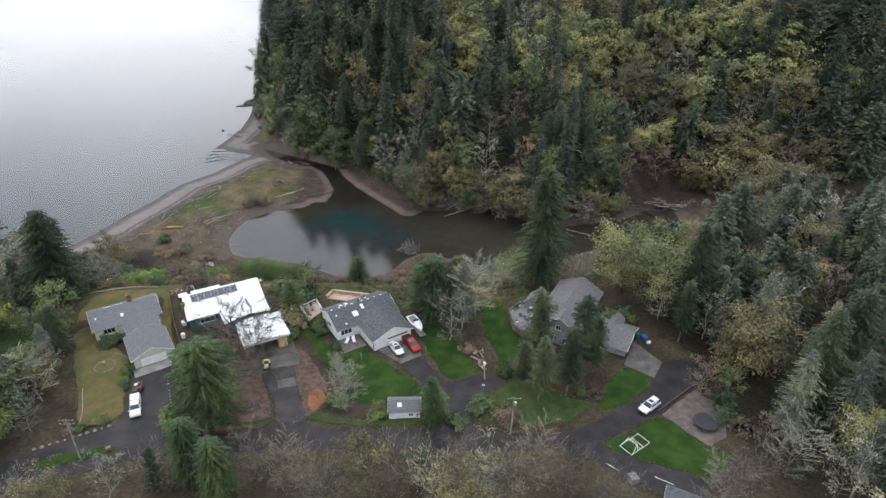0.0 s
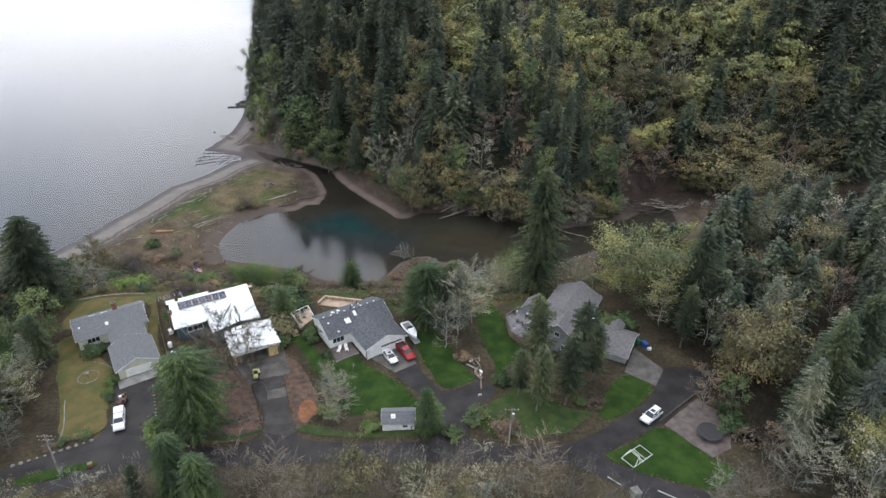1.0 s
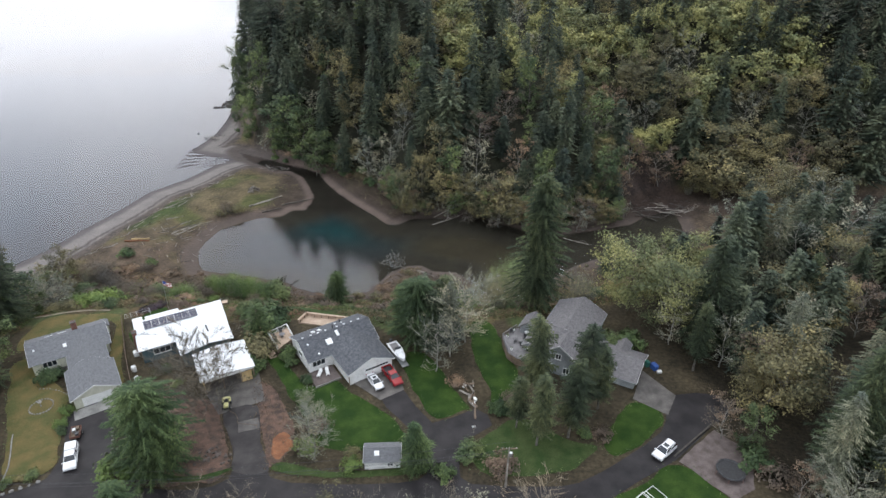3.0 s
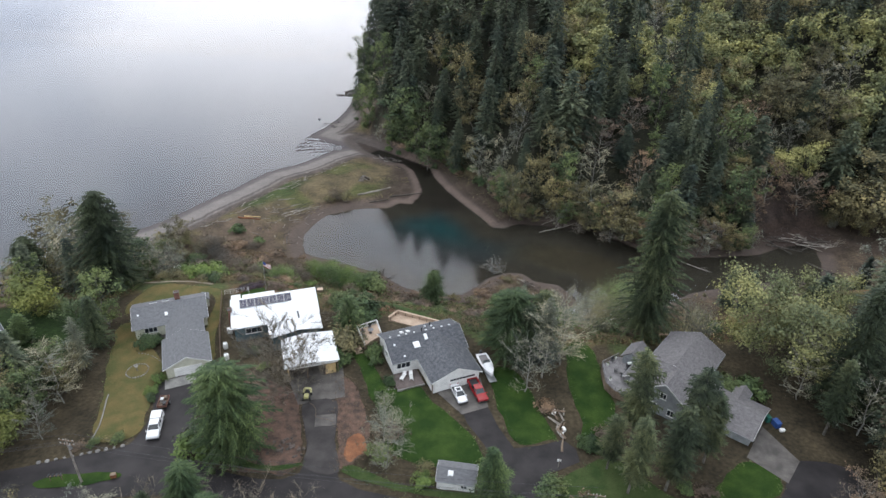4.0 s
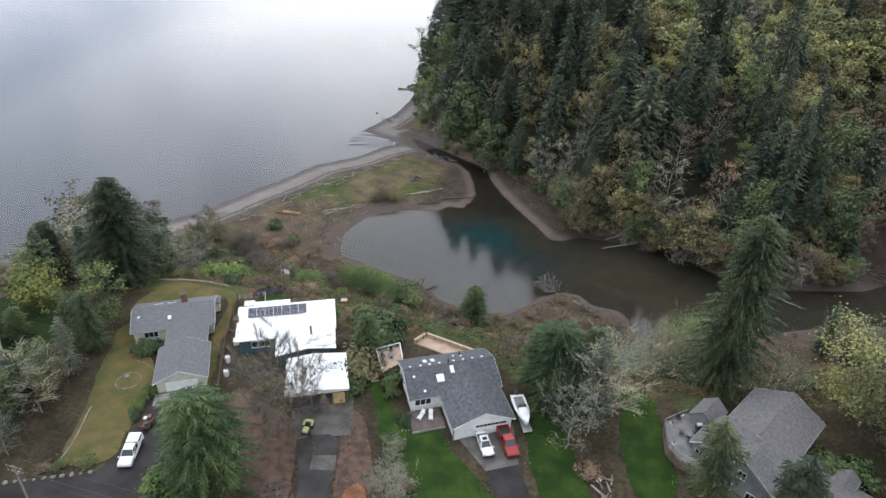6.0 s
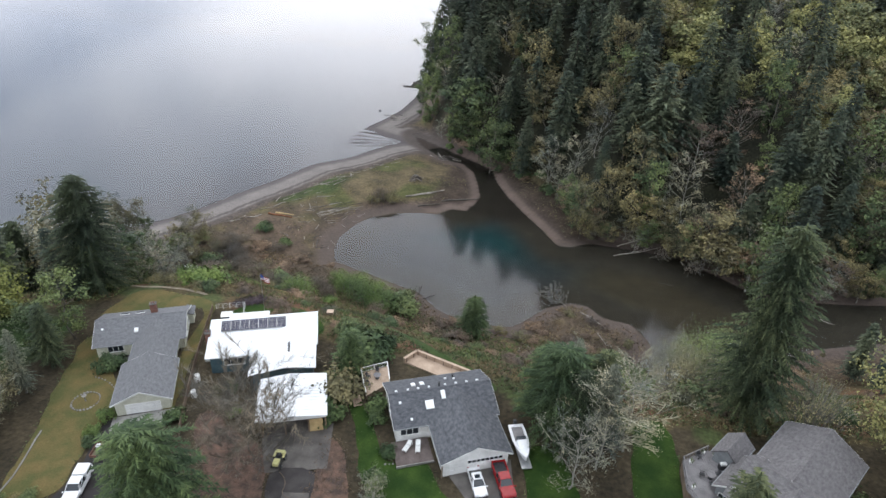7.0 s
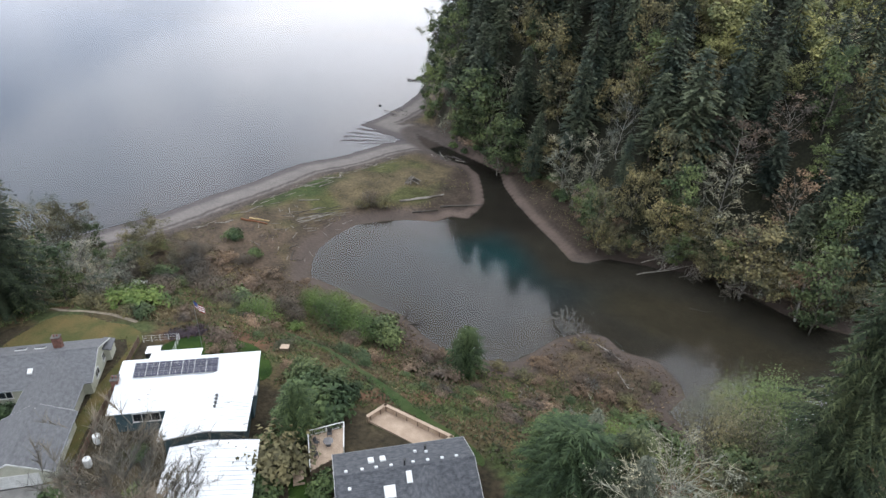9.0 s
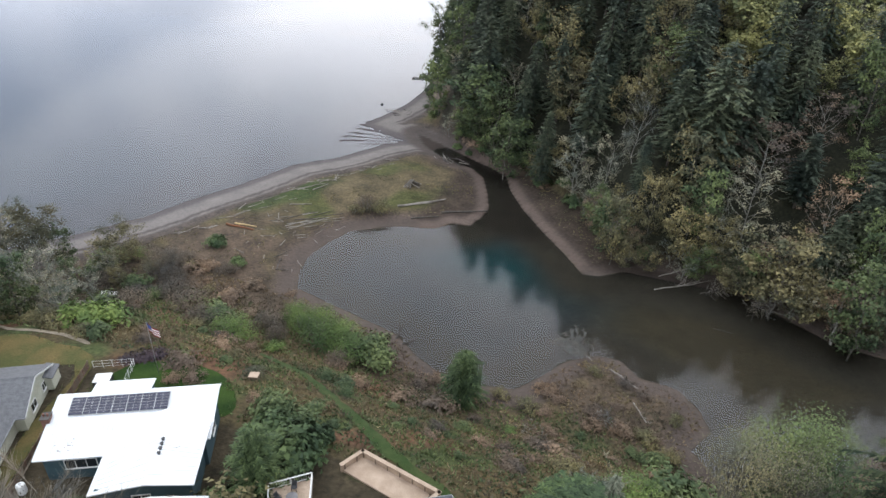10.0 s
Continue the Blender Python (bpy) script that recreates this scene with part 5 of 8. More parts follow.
HILL_TREES += [(OLIVES, *row) for row in ((-26.2, 281.4, 20, 0.75), (-12.1, 269.6, 20, 1.05), (-7.8, 256.2, 20, 0.98), (9.6, 212, 18, 0.75), (11.4, 239.6, 20, 0.75), (13.1, 252.6, 20, 0.79), (16.4, 218, 16, 0.84), (22.8, 223.4, 20, 0.97), (42.3, 204, 20, 1.22), (96.2, 259.7, 20, 1.08), (99.8, 254.3, 20, 1.08), (107, 258.4, 20, 1.17), (114.5, 249, 20, 1.24), (128.2, 234.4, 20, 1.86), (129.6, 224.2, 20, 1.9), (142, 224.4, 20, 1.69), (143.1, 232.9, 20, 1.36), (155.3, 245.6, 20, 1.37), (165.8, 248.4, 19, 1.22), (168.7, 229.1, 20, 1.36))]
HILL_TREES += [(BARES, *row) for row in ((-2.8, 239.5, 19, 0.96), (5, 232.6, 19, 0.85), (10.2, 234, 19, 0.75), (35.9, 220.7, 19, 0.99), (58.3, 289.2, 19, 1.02), (114.6, 261.9, 19, 0.99), (125.5, 266.9, 19, 1.02), (140.5, 242.3, 18, 1.01), (180.6, 236.4, 19, 1.09), (180.7, 275.1, 19, 1.34))]
HILL_TREES += [(RUSTS, *row) for row in ((38.4, 231.7, 18, 1.32), (46.4, 235.5, 18, 1.12), (48.7, 216.9, 18, 0.94), (89.2, 246, 18, 1.25), (93.8, 226.8, 18, 1.07), (105.9, 228.5, 17, 1.51), (146.9, 213.7, 18, 1.21), (156.7, 227.7, 18, 1.12))]
HILL_TREES += [(LIMES, *row) for row in ((30.5, 285.5, 19, 1.13), (33, 268.5, 19, 1.35), (39.3, 284.7, 19, 1.02), (83.8, 283.4, 19, 1.26), (85.1, 316, 19, 1.15), (86.1, 259.5, 18, 1.12), (91.9, 298, 19, 1.63), (98.6, 281.8, 19, 1.35), (102.9, 270, 19, 1.07), (111.9, 281.8, 19, 1.15), (120.9, 276.9, 19, 1.15), (124.8, 253.5, 18, 1.53), (132.7, 256.4, 19, 1.32), (133.2, 280, 19, 1.39), (140, 264.9, 19, 1.3), (141.9, 274.4, 19, 1.38), (148.3, 255.5, 19, 1.33), (148.6, 278.4, 19, 1.1), (164.7, 258.7, 19, 1.55), (169.8, 265.2, 19, 1.46))]
HILL_TREES += [(LIMES, *row) for row in ((186.1, 249, 19, 0.96),)]


def hill_kind(x, up, rng):
    """The trees between: firs towards the headland, budding maples in the ravine."""
    r = rng.random()
    if up < 7:
        if x < -18:
            return rng.choice(BARES) if r < 0.25 else rng.choice(ALDERS) if r < 0.7 else rng.choice(FIRS)
        return rng.choice(BARES) if r < 0.34 else rng.choice(OLIVES) if r < 0.50 else rng.choice(RUSTS) if r < 0.60 else rng.choice(ALDERS) if r < 0.68 else rng.choice(FIRS)
    if x < 20:
        return rng.choice(FIRS) if r < 0.74 else rng.choice(ALDERS) if r < 0.86 else rng.choice(BARES + OLIVES)
    if x < 75 and up > 42:
        return rng.choice(LIMES) if r < 0.5 else rng.choice(FIRS) if r < 0.74 else rng.choice(BARES + OLIVES)
    if x < 75:
        return rng.choice(FIRS) if r < 0.62 else rng.choice(BARES) if r < 0.74 else rng.choice(RUSTS) if r < 0.79 else rng.choice(ALDERS) if r < 0.88 else rng.choice(OLIVES)
    if x < 178:
        return rng.choice(FIRS) if r < 0.14 else rng.choice(LIMES) if r < (0.55 if up > 35 else 0.24) else rng.choice(BARES) if r < 0.64 else rng.choice(OLIVES)
    return rng.choice(FIRS) if r < 0.74 else rng.choice(OLIVES + BARES)


def hillside():
    """The wooded hill: single trees near its foot, the far woods as one mass behind them."""
    rng = random.Random(5)
    spots, cells = [], {}
    for kinds, x, y, h, wide in HILL_TREES:
        cells.setdefault((int(x // 9), int(y // 9)), []).append((x, y))
        spots.append((x, y, y - float(np.interp(x, FOOT_X, FOOT_Y)), rng.choice(kinds), h, wide))
    tries = 0
    while tries < 22000:
        tries += 1
        x, y = rng.uniform(-120, 260), rng.uniform(200, 480)
        foot = float(np.interp(x, FOOT_X, FOOT_Y))
        up = y - foot
        if up < 3 or math.hypot(x - 102, y - 225) < 12 or up > 150 + 0.3 * x or (x < -60 and up > 140):
            continue
        gap = 6.0 if up < 30 else 7.2 if up < 70 else 8.4
        c = (int(x // 9), int(y // 9))
        near = [s for i in (-1, 0, 1) for j in (-1, 0, 1) for s in cells.get((c[0] + i, c[1] + j), ())]
        if any((s[0] - x) ** 2 + (s[1] - y) ** 2 < gap * gap for s in near):
            continue
        cells.setdefault(c, []).append((x, y))
        key = hill_kind(x, up, rng)
        h = PLANTS[key][5] * rng.uniform(0.66, 1.02) * (0.8 if up < 9 else 1.0)
        spots.append((x, y, up, key, h, rng.uniform(0.95, 1.3)))
    A = np.array([p[:2] for p in spots])
    ds, Z = signed(SEA, A[:, 0], A[:, 1]), ground(A[:, 0], A[:, 1])
    singles, mass = 0, {}
    order = sorted(range(len(spots)), key=lambda i: (i >= len(HILL_TREES), spots[i][2] + 0.12 * abs(spots[i][0] - 20)))
    for i in order:
        x, y, up, key, h, wide = spots[i]
        if ds[i] < 3 + 0.09 * max(0.0, y - 300):
            continue
        h0 = PLANTS[key][5]
        if singles < 250:
            singles += 1
            plant(key, x, y, h, rng.uniform(0, 360), Z[i] - 0.2, group="hillside woods", wide=wide)
        else:
            mass.setdefault("fir" if key in FIRS else "leaf_tree", []).append((key, x, y, Z[i] - 0.2, h / h0, rng.uniform(0, math.tau), wide))
    thin = {}
    for kind, rows in mass.items():
        V, Fc, mats, idx = [], [], [], []
        n = 0
        for key, x, y, z, s, w, wide in rows:
            if key not in thin:
                crown = PLANTS[key][6]
                keep = random.Random(3)
                fs = [f for f in crown.f if keep.random() < 0.5]
                used = sorted({q for f in fs for q in f})
                at = {q: k for k, q in enumerate(used)}
                vs = np.array([crown.v[q] for q in used])
                # fewer sprays, each a little larger, keep the crown as dense
                vs = vs.reshape(-1, 3, 3)
                mid = vs.mean(1, keepdims=True)
                vs = (mid + (vs - mid) * 1.4).reshape(-1, 3)
                thin[key] = (vs, [tuple(at[q] for q in f) for f in fs], PLANTS[key][2].materials[0])
            vs, fs, mat = thin[key]
            c, sn = math.cos(w) * s, math.sin(w) * s
            w2 = wide * (1.22 if kind == "fir" else 1.0)
            V.append(np.stack([(vs[:, 0] * c - vs[:, 1] * sn) * w2 + x, (vs[:, 0] * sn + vs[:, 1] * c) * w2 + y + 0.025 * s * vs[:, 2], vs[:, 2] * s + z], 1))
            Fc += [tuple(q + n for q in f) for f in fs]
            if mat not in mats:
                mats.append(mat)
            idx += [mats.index(mat)] * len(fs)
            n += len(vs)
        if not n:
            continue
        me = bpy.data.meshes.new("far_woods")
        me.from_pydata(np.concatenate(V).tolist(), [], Fc)
        for m in mats:
            me.materials.append(m)
        me.polygons.foreach_set("material_index", idx)
        me.update()
        tagged(new("far_" + kind + "_woods", me), "dense dark firs on the far hillside" if kind == "fir" else "yellow-green spring maples on the far hillside", "woods", kind="stuff")


hillside()


# ---- roads, drives and lawns ----
ROAD_CORNERS = [(-80, 71), (-66, 77.6), (-59, 81), (-52, 84.5), (-46.6, 87.6), (-47.2, 95), (-50.2, 102.4), (-43.6, 106.2), (-41.6, 100.5), (-38.6, 92.0), (-36.6, 86.8), (-32.7, 85), (-23.5, 83.6), (-17.9, 85.5), (-18.9, 92), (-22.4, 100.8), (-17.0, 102.6), (-14.6, 93), (-11.5, 85.2), (-4, 83.4), (4.5, 82.7), (11.5, 83), (13, 86), (11.2, 92.6), (8, 97.8), (5.3, 102.4), (9.3, 104.7), (14.2, 95.6), (22.0, 98.8), (24.4, 94.2), (19.5, 91), (18, 85), (19.5, 81.6), (30, 80.3), (36, 80.6), (44.4, 85.0), (52.4, 90.4), (55.0, 94.6), (58.6, 99.6), (66, 99), (66, 94), (61.6, 91.2)]
ROAD_CORNERS += [(52.4, 84.0), (40.2, 77.4), (43.4, 74.2), (48.2, 71.0), (55, 67.2), (51, 63.4), (44, 67.8), (38, 72.6), (33, 76), (20, 77), (4, 78.3), (-10, 78.8), (-22, 79), (-34, 79), (-46, 76.4), (-56, 73.2), (-80, 66)]
ROAD = rounded(ROAD_CORNERS, 2)
drape("road", ROAD, M_ASPHALT, "wet dark asphalt lane with branching driveways", 0.06, 1.2, "road")
drape("grass_island", rounded([(-56, 78.0), (-53, 80.0), (-45.3, 81.6), (-44.4, 80.6), (-49, 78.4), (-54.6, 77.2)]), M_GRASS, "small grass island in the lane", 0.14, 1.0, ragged=0.14)
drape("lawn_1", rounded([(-8.4, 106.8), (-12.4, 111.6), (-17.2, 117.6), (-18.2, 116.8), (-13.6, 108.6), (-11.0, 104.0), (-8.6, 99.5), (-5.4, 92.3), (0, 90.2), (7.5, 90.2), (9.6, 92.5), (7.6, 96.8), (5.0, 100.2), (-1.4, 105.9), (-4.2, 108.2)]), M_GRASS, "mown green front lawn", 0.05, 1.2, "lawn", ragged=0.28)
drape("lawn_2", rounded([(9.6, 110.5), (9.4, 114.5), (12.6, 115.8), (16.2, 110.2), (20.9, 99.4), (19.4, 98.2), (14.8, 96.6), (11.8, 102.5)]), M_GRASS, "mown green lawn beside the drive", 0.05, 1.2, "lawn", ragged=0.28)
drape("lawn_3", rounded([(40.4, 77.2), (45.8, 79.6), (52.3, 83.2), (57.7, 75.3), (60.1, 72.9), (57.4, 70.0), (53.7, 69.2), (48.3, 71.6), (43.8, 74.2)]), M_GRASS, "mown green lawn with a white frame on it", 0.05, 1.2, "lawn", ragged=0.2)
drape("lawn_4", rounded([(24.8, 97.2), (25.4, 103), (23.4, 111.7), (23.6, 123.5), (26.4, 125), (29.0, 121.5), (29.6, 114.5), (31.0, 108.5), (30.4, 100.4), (30.2, 96.4)]), M_GRASS, "mown green lawn beside the deck", 0.05, 1.2, "lawn", ragged=0.28)
drape("lawn_5", rounded([(46.5, 95.2), (50.8, 98.2), (54.4, 94.6), (51.8, 90.8), (44.4, 85.6), (42.2, 88.2)]), M_GRASS, "strip of mown grass beside the lane", 0.05, 1.0, "lawn", ragged=0.28)
drape("lawn_6", rounded([(-47.8, 131.8), (-44.4, 135.4), (-36.6, 137.2), (-30.8, 133.4), (-29.8, 129.8), (-37, 126.2), (-44.8, 122.2), (-47.8, 126)]), M_GRASS, "small green back lawn inside a fence", 0.05, 1.0, "lawn", ragged=0.28)
drape("dry_lawn_1", rounded([(-52.6, 87.6), (-58.4, 98.3), (-63.8, 108.7), (-67.4, 117), (-64, 119), (-58.6, 113.2), (-52.5, 107.4), (-50.6, 101.6), (-48.2, 94.5), (-46.8, 89.8)]), M_DRYGRASS, "thin yellowed front lawn", 0.05, 1.2, "lawn", ragged=0.28)
drape("dry_lawn_2", rounded([(-70, 124), (-68.5, 133.2), (-60, 133.8), (-53, 133.4), (-50.0, 128), (-46.4, 117), (-42.6, 107.5), (-44.0, 107.2), (-49, 117.5), (-54, 131), (-66.4, 122)]), M_DRYGRASS, "thin yellowed back lawn", 0.05, 1.2, "lawn", ragged=0.28)
drape("clay_bed_1", rounded([(-18.6, 109), (-14.8, 107), (-11.2, 100.8), (-9.2, 94), (-10.2, 88.4), (-12.8, 87.4), (-14.0, 92), (-16.2, 98.5), (-17.4, 104)]), M_CLAY, "bare red-brown soil beside the drive", 0.06, 1.0, ragged=0.5)
drape("clay_bed_2", rounded([(-37.8, 108.6), (-31.4, 106.4), (-25.0, 103.8), (-21.2, 95.7), (-18.4, 86.4), (-24, 84.8), (-29.4, 85.4), (-30.4, 91), (-31.8, 99), (-37, 104.5)]), M_CLAY, "bare red-brown soil under a leafless tree", 0.06, 1.0, ragged=0.5)
drape("clay_patch", rounded([(-12.4, 94.6), (-10.4, 94.4), (-9.4, 91.8), (-10.2, 89.4), (-11.8, 89.8), (-12.8, 92.2)]), M_ORANGE, "patch of raw orange clay", 0.1, 0.8, ragged=0.5)
drape("verge_1", rounded([(-33, 86.8), (-24, 85.2), (-18.6, 86.8), (-18.7, 87.6), (-24, 86.3), (-32.6, 87.9)]), M_PATHGRASS, "strip of rough grass along the lane", 0.09, 0.8, "lawn", ragged=0.15)
drape("verge_2", rounded([(-11.4, 86.6), (-4, 84.8), (4.5, 84.1), (11, 84.4), (11.6, 85.8), (4.5, 85.4), (-4, 86.1), (-10.2, 88.4)]), M_PATHGRASS, "strip of rough grass along the lane", 0.09, 0.8, "lawn", ragged=0.15)
drape("lawn_7", rounded([(24.6, 93.6), (30.6, 95.4), (36.6, 89.6), (41, 88), (36, 83.8), (28, 82.2), (22, 83.6), (20.4, 88)]), M_PATHGRASS, "thin muddy grass under the pines", 0.05, 1.0, "lawn", ragged=0.3)
drape("gravel_pad", [(52.6, 83.9), (61.6, 90.4), (64.9, 84.7), (61.7, 77.2), (57.8, 75.4)], M_GRAVEL, "brownish gravel parking pad", 0.07, 1.2, ragged=0.14)
drape("apron_1", [(50.6, 99.1), (54.9, 106.6), (58.6, 99.4), (55.2, 94.4)], M_CONCRETE, "pale concrete garage apron", 0.09, 1.2)
drape("apron_2", [(-0.6, 107.6), (7.4, 112.0), (9.4, 104.6), (5.1, 102.2)], M_CONCRETE, "stained concrete parking pad", 0.09, 1.2)
drape("apron_3", [(-49.6, 103.3), (-42.3, 107.5), (-41.2, 105.0), (-48.3, 100.9)], M_PALECONC, "pale concrete garage apron", 0.09, 1.2)
drape("apron_4", [(-28.2, 108.0), (-18.4, 111.4), (-15.8, 103.6), (-23.4, 100.6)], M_CONCRETE, "wet grey concrete yard", 0.08, 1.2)
drape("footpath", rounded([(-74.2, 135.9), (-69.4, 135.0), (-64.4, 135.8), (-60.4, 136.3), (-56.0, 135.8), (-56.2, 135.1), (-60.4, 135.6), (-64.4, 135.1), (-69.4, 134.3), (-74.0, 135.2)]), M_PATH, "narrow winding tan gravel footpath", 0.06, 0.7, "path", ragged=0.1)
drape("old_drive", rounded([(-22.6, 100.6), (-17.0, 102.4), (-14.8, 93.4), (-12.0, 86.6), (-17.6, 86.8), (-18.7, 92.2)], 3), M_OLDDRIVE, "worn grey driveway with patched asphalt", 0.085, 1.0, "road", ragged=0.1)
drape("drive_patch", [(-19.6, 98.4), (-16.2, 99.4), (-15.4, 96.6), (-18.8, 95.6)], M_CONCRETE, "pale patch in the driveway", 0.11, 1.0, "road", ragged=0.08)
drape("mown_path", rounded([(-38.5, 150.6), (-30.0, 148.2), (-18.0, 139.2), (-8.5, 131.7), (-2.6, 128.6), (2.4, 126.0), (1.8, 125.0), (-3.4, 127.4), (-9.4, 130.4), (-19, 137.8), (-30.6, 146.6), (-38.7, 149.2)]), M_PATHGRASS, "mown grass track along the bank", 0.07, 0.8, "path", ragged=0.28)


# ---- vehicles ----
def wheel_set(car, spots, r, w):
    for x, y in spots:
        bm = lathe([(r * 0.62, -w / 2), (r * 0.95, -w / 2), (r, -w * 0.35), (r, w * 0.35), (r * 0.95, w / 2), (r * 0.62, w / 2)], 18)
        wh = part("wheel", bm, M_BLACK, car, "black tyre with steel rim")
        wh.matrix_local = pose(x, y, r, 90, 0, 0)
        part("rim", lathe([(r * 0.2, -w * 0.46), (r * 0.6, -w * 0.52), (r * 0.6, w * 0.52), (r * 0.2, w * 0.46)], 14), M_STEEL, wh)


def shell(profile, half, inset=0.0, top_in=0.0, bevel=0.05):
    """A body from its side outline (x, z), as wide as half on each side; its upper points may lean in."""
    bm = bmesh.new()
    zmin, zmax = min(z for _, z in profile), max(z for _, z in profile)
    sides = []
    for s in (-1, 1):
        sides.append([bm.verts.new((x, s * (half - inset - top_in * (z - zmin) / (zmax - zmin + 1e-6)), z)) for x, z in profile])
    n = len(profile)
    for k in range(n):
        bm.faces.new((sides[0][k], sides[0][(k + 1) % n], sides[1][(k + 1) % n], sides[1][k]))
    bm.faces.new(sides[0])
    bm.faces.new(list(reversed(sides[1])))
    bmesh.ops.recalc_face_normals(bm, faces=bm.faces)
    if bevel:
        bmesh.ops.bevel(bm, geom=list(bm.edges), offset=bevel, segments=2, affect="EDGES", clamp_overlap=True)
    return bm


def car_body(label, category, m, paint, body, cabin, L, half, wheels, r, name="car"):
    c = thing(name, m, label, category)
    part("body", shell(body, half, 0, 0.06, 0.07), paint, c)
    part("glasshouse", shell(cabin, half, 0.06, 0.2, 0.04), M_GLASS, c, "dark tinted windows")
    zt = max(z for _, z in cabin)
    xs = [x for x, z in cabin if z > zt - 0.05]
    part("roof_panel", new_box(min(xs) - 0.02, -half + 0.27, zt - 0.02, max(xs) + 0.02, half - 0.27, zt + 0.035, bevel=0.02), paint, c)
    zb = min(z for _, z in cabin)
    front, back = [p for p in cabin if p[1] <= zb + 0.01][0], [p for p in cabin if p[1] <= zb + 0.01][-1]
    for s in (-1, 1):
        for x0, x1 in ((front[0], min(xs)), (back[0], max(xs))):
            bm = bmesh.new()
            tube(bm, (x0, s * (half - 0.08), zb), (x1, s * (half - 0.27), zt), 0.045, 0.04, 6)
            part("pillar", bm, paint, c)
        bm = bmesh.new()
        xm = (min(xs) + max(xs)) / 2
        tube(bm, (xm, s * (half - 0.08), zb), (xm, s * (half - 0.27), zt), 0.05, 0.045, 6)
        part("pillar", bm, paint, c)
        part("mirror", new_box(front[0] - 0.2, s * half - 0.02 + (0.02 if s > 0 else -0.18), zb + 0.02, front[0] - 0.05, s * half + (0.18 if s > 0 else 0.02), zb + 0.16, bevel=0.02), paint, c)
        part("headlight", new_box(-L / 2 - 0.01, s * half * 0.72 - 0.2, 0.62, -L / 2 + 0.16, s * half * 0.72 + 0.2, 0.78, bevel=0.02), M_STEEL, c)
        part("tail_light", new_box(L / 2 - 0.1, s * half * 0.8 - 0.13, 0.7, L / 2 + 0.01, s * half * 0.8 + 0.13, 0.92, bevel=0.02), M_REDPAINT, c)
    part("bumper", new_box(-L / 2 - 0.05, -half + 0.05, 0.35, -L / 2 + 0.12, half - 0.05, 0.55, bevel=0.03), M_DARK, c)
    part("bumper", new_box(L / 2 - 0.12, -half + 0.05, 0.35, L / 2 + 0.05, half - 0.05, 0.55, bevel=0.03), M_DARK, c)
    wheel_set(c, [(x, s * (half - 0.1)) for x in wheels for s in (-1, 1)], r, 0.22)
    return c


def car_at(x, y, heading, lift=0.1):
    return pose(x, y, gz(x, y) + lift, 0, 0, heading)


SEDAN = [(-2.25, 0.3), (-2.3, 0.62), (-2.1, 0.78), (-1.0, 0.92), (1.3, 0.96), (2.15, 0.9), (2.3, 0.7), (2.25, 0.3)]
SEDAN_TOP = [(-1.05, 0.88), (-0.25, 1.38), (0.85, 1.4), (1.65, 0.92)]
SUV = [(-2.3, 0.35), (-2.35, 0.75), (-2.15, 0.95), (-1.1, 1.05), (2.2, 1.05), (2.33, 0.8), (2.3, 0.35)]
SUV_TOP = [(-1.15, 1.0), (-0.4, 1.62), (1.8, 1.64), (2.22, 1.02)]
PICK = [(-2.75, 0.42), (-2.8, 0.85), (-2.6, 1.05), (-1.35, 1.12), (0.62, 1.12), (0.66, 1.0), (2.7, 1.0), (2.75, 0.42)]
PICK_TOP = [(-1.4, 1.06), (-0.75, 1.72), (0.45, 1.74), (0.66, 1.08)]
c1 = car_body("small white sedan parked on the concrete pad", "car", car_at(4.0, 106.6, -62 + 180), M_WHITECAR, SEDAN, SEDAN_TOP, 4.6, 0.87, (-1.38, 1.35), 0.31)
part("sunroof", new_box(-0.1, -0.35, 1.425, 0.5, 0.35, 1.44), M_GLASS, c1)
c2 = car_body("white estate car with roof bars on the lane", "car", car_at(51.0, 85.6, 37), M_WHITECAR, SUV, SUV_TOP, 4.7, 0.92, (-1.45, 1.45), 0.35)
part("sunroof", new_box(-0.2, -0.4, 1.67, 0.6, 0.4, 1.69), M_GLASS, c2)
for s in (-0.6, 0.6):
    part("roof_bar", new_box(-0.3, s - 0.025, 1.7, 1.7, s + 0.025, 1.75), M_DARK, c2)
c3 = car_body("red pickup truck with an open black bed", "truck", car_at(7.2, 107.8, -62 + 180), M_REDPAINT, PICK, PICK_TOP, 5.5, 0.97, (-1.75, 1.75), 0.38, "pickup_truck")
part("bed_liner", new_box(0.85, -0.78, 0.98, 2.62, 0.78, 1.005), M_DARK, c3)
for s in (-1, 1):
    part("bed_side", new_box(0.72, s * 0.88 - 0.07, 0.95, 2.74, s * 0.88 + 0.07, 1.28, bevel=0.03), M_REDPAINT, c3)
part("tailgate", new_box(2.62, -0.82, 0.8, 2.74, 0.82, 1.27, bevel=0.03), M_REDPAINT, c3)
c4 = car_body("white pickup truck with a canopy on the driveway", "truck", car_at(-44.4, 91.4, 110), M_WHITECAR, PICK, PICK_TOP, 5.5, 0.97, (-1.75, 1.75), 0.38, "pickup_truck")
part("canopy", shell([(0.72, 1.0), (0.74, 1.74), (2.55, 1.72), (2.72, 1.0)], 0.93, 0, 0.12, 0.05), M_WHITECAR, c4)
for s in (-1, 1):
    part("canopy_window", new_box(1.0, s * 0.88 - 0.01, 1.28, 2.3, s * 0.88 + 0.01, 1.58), M_GLASS, c4)

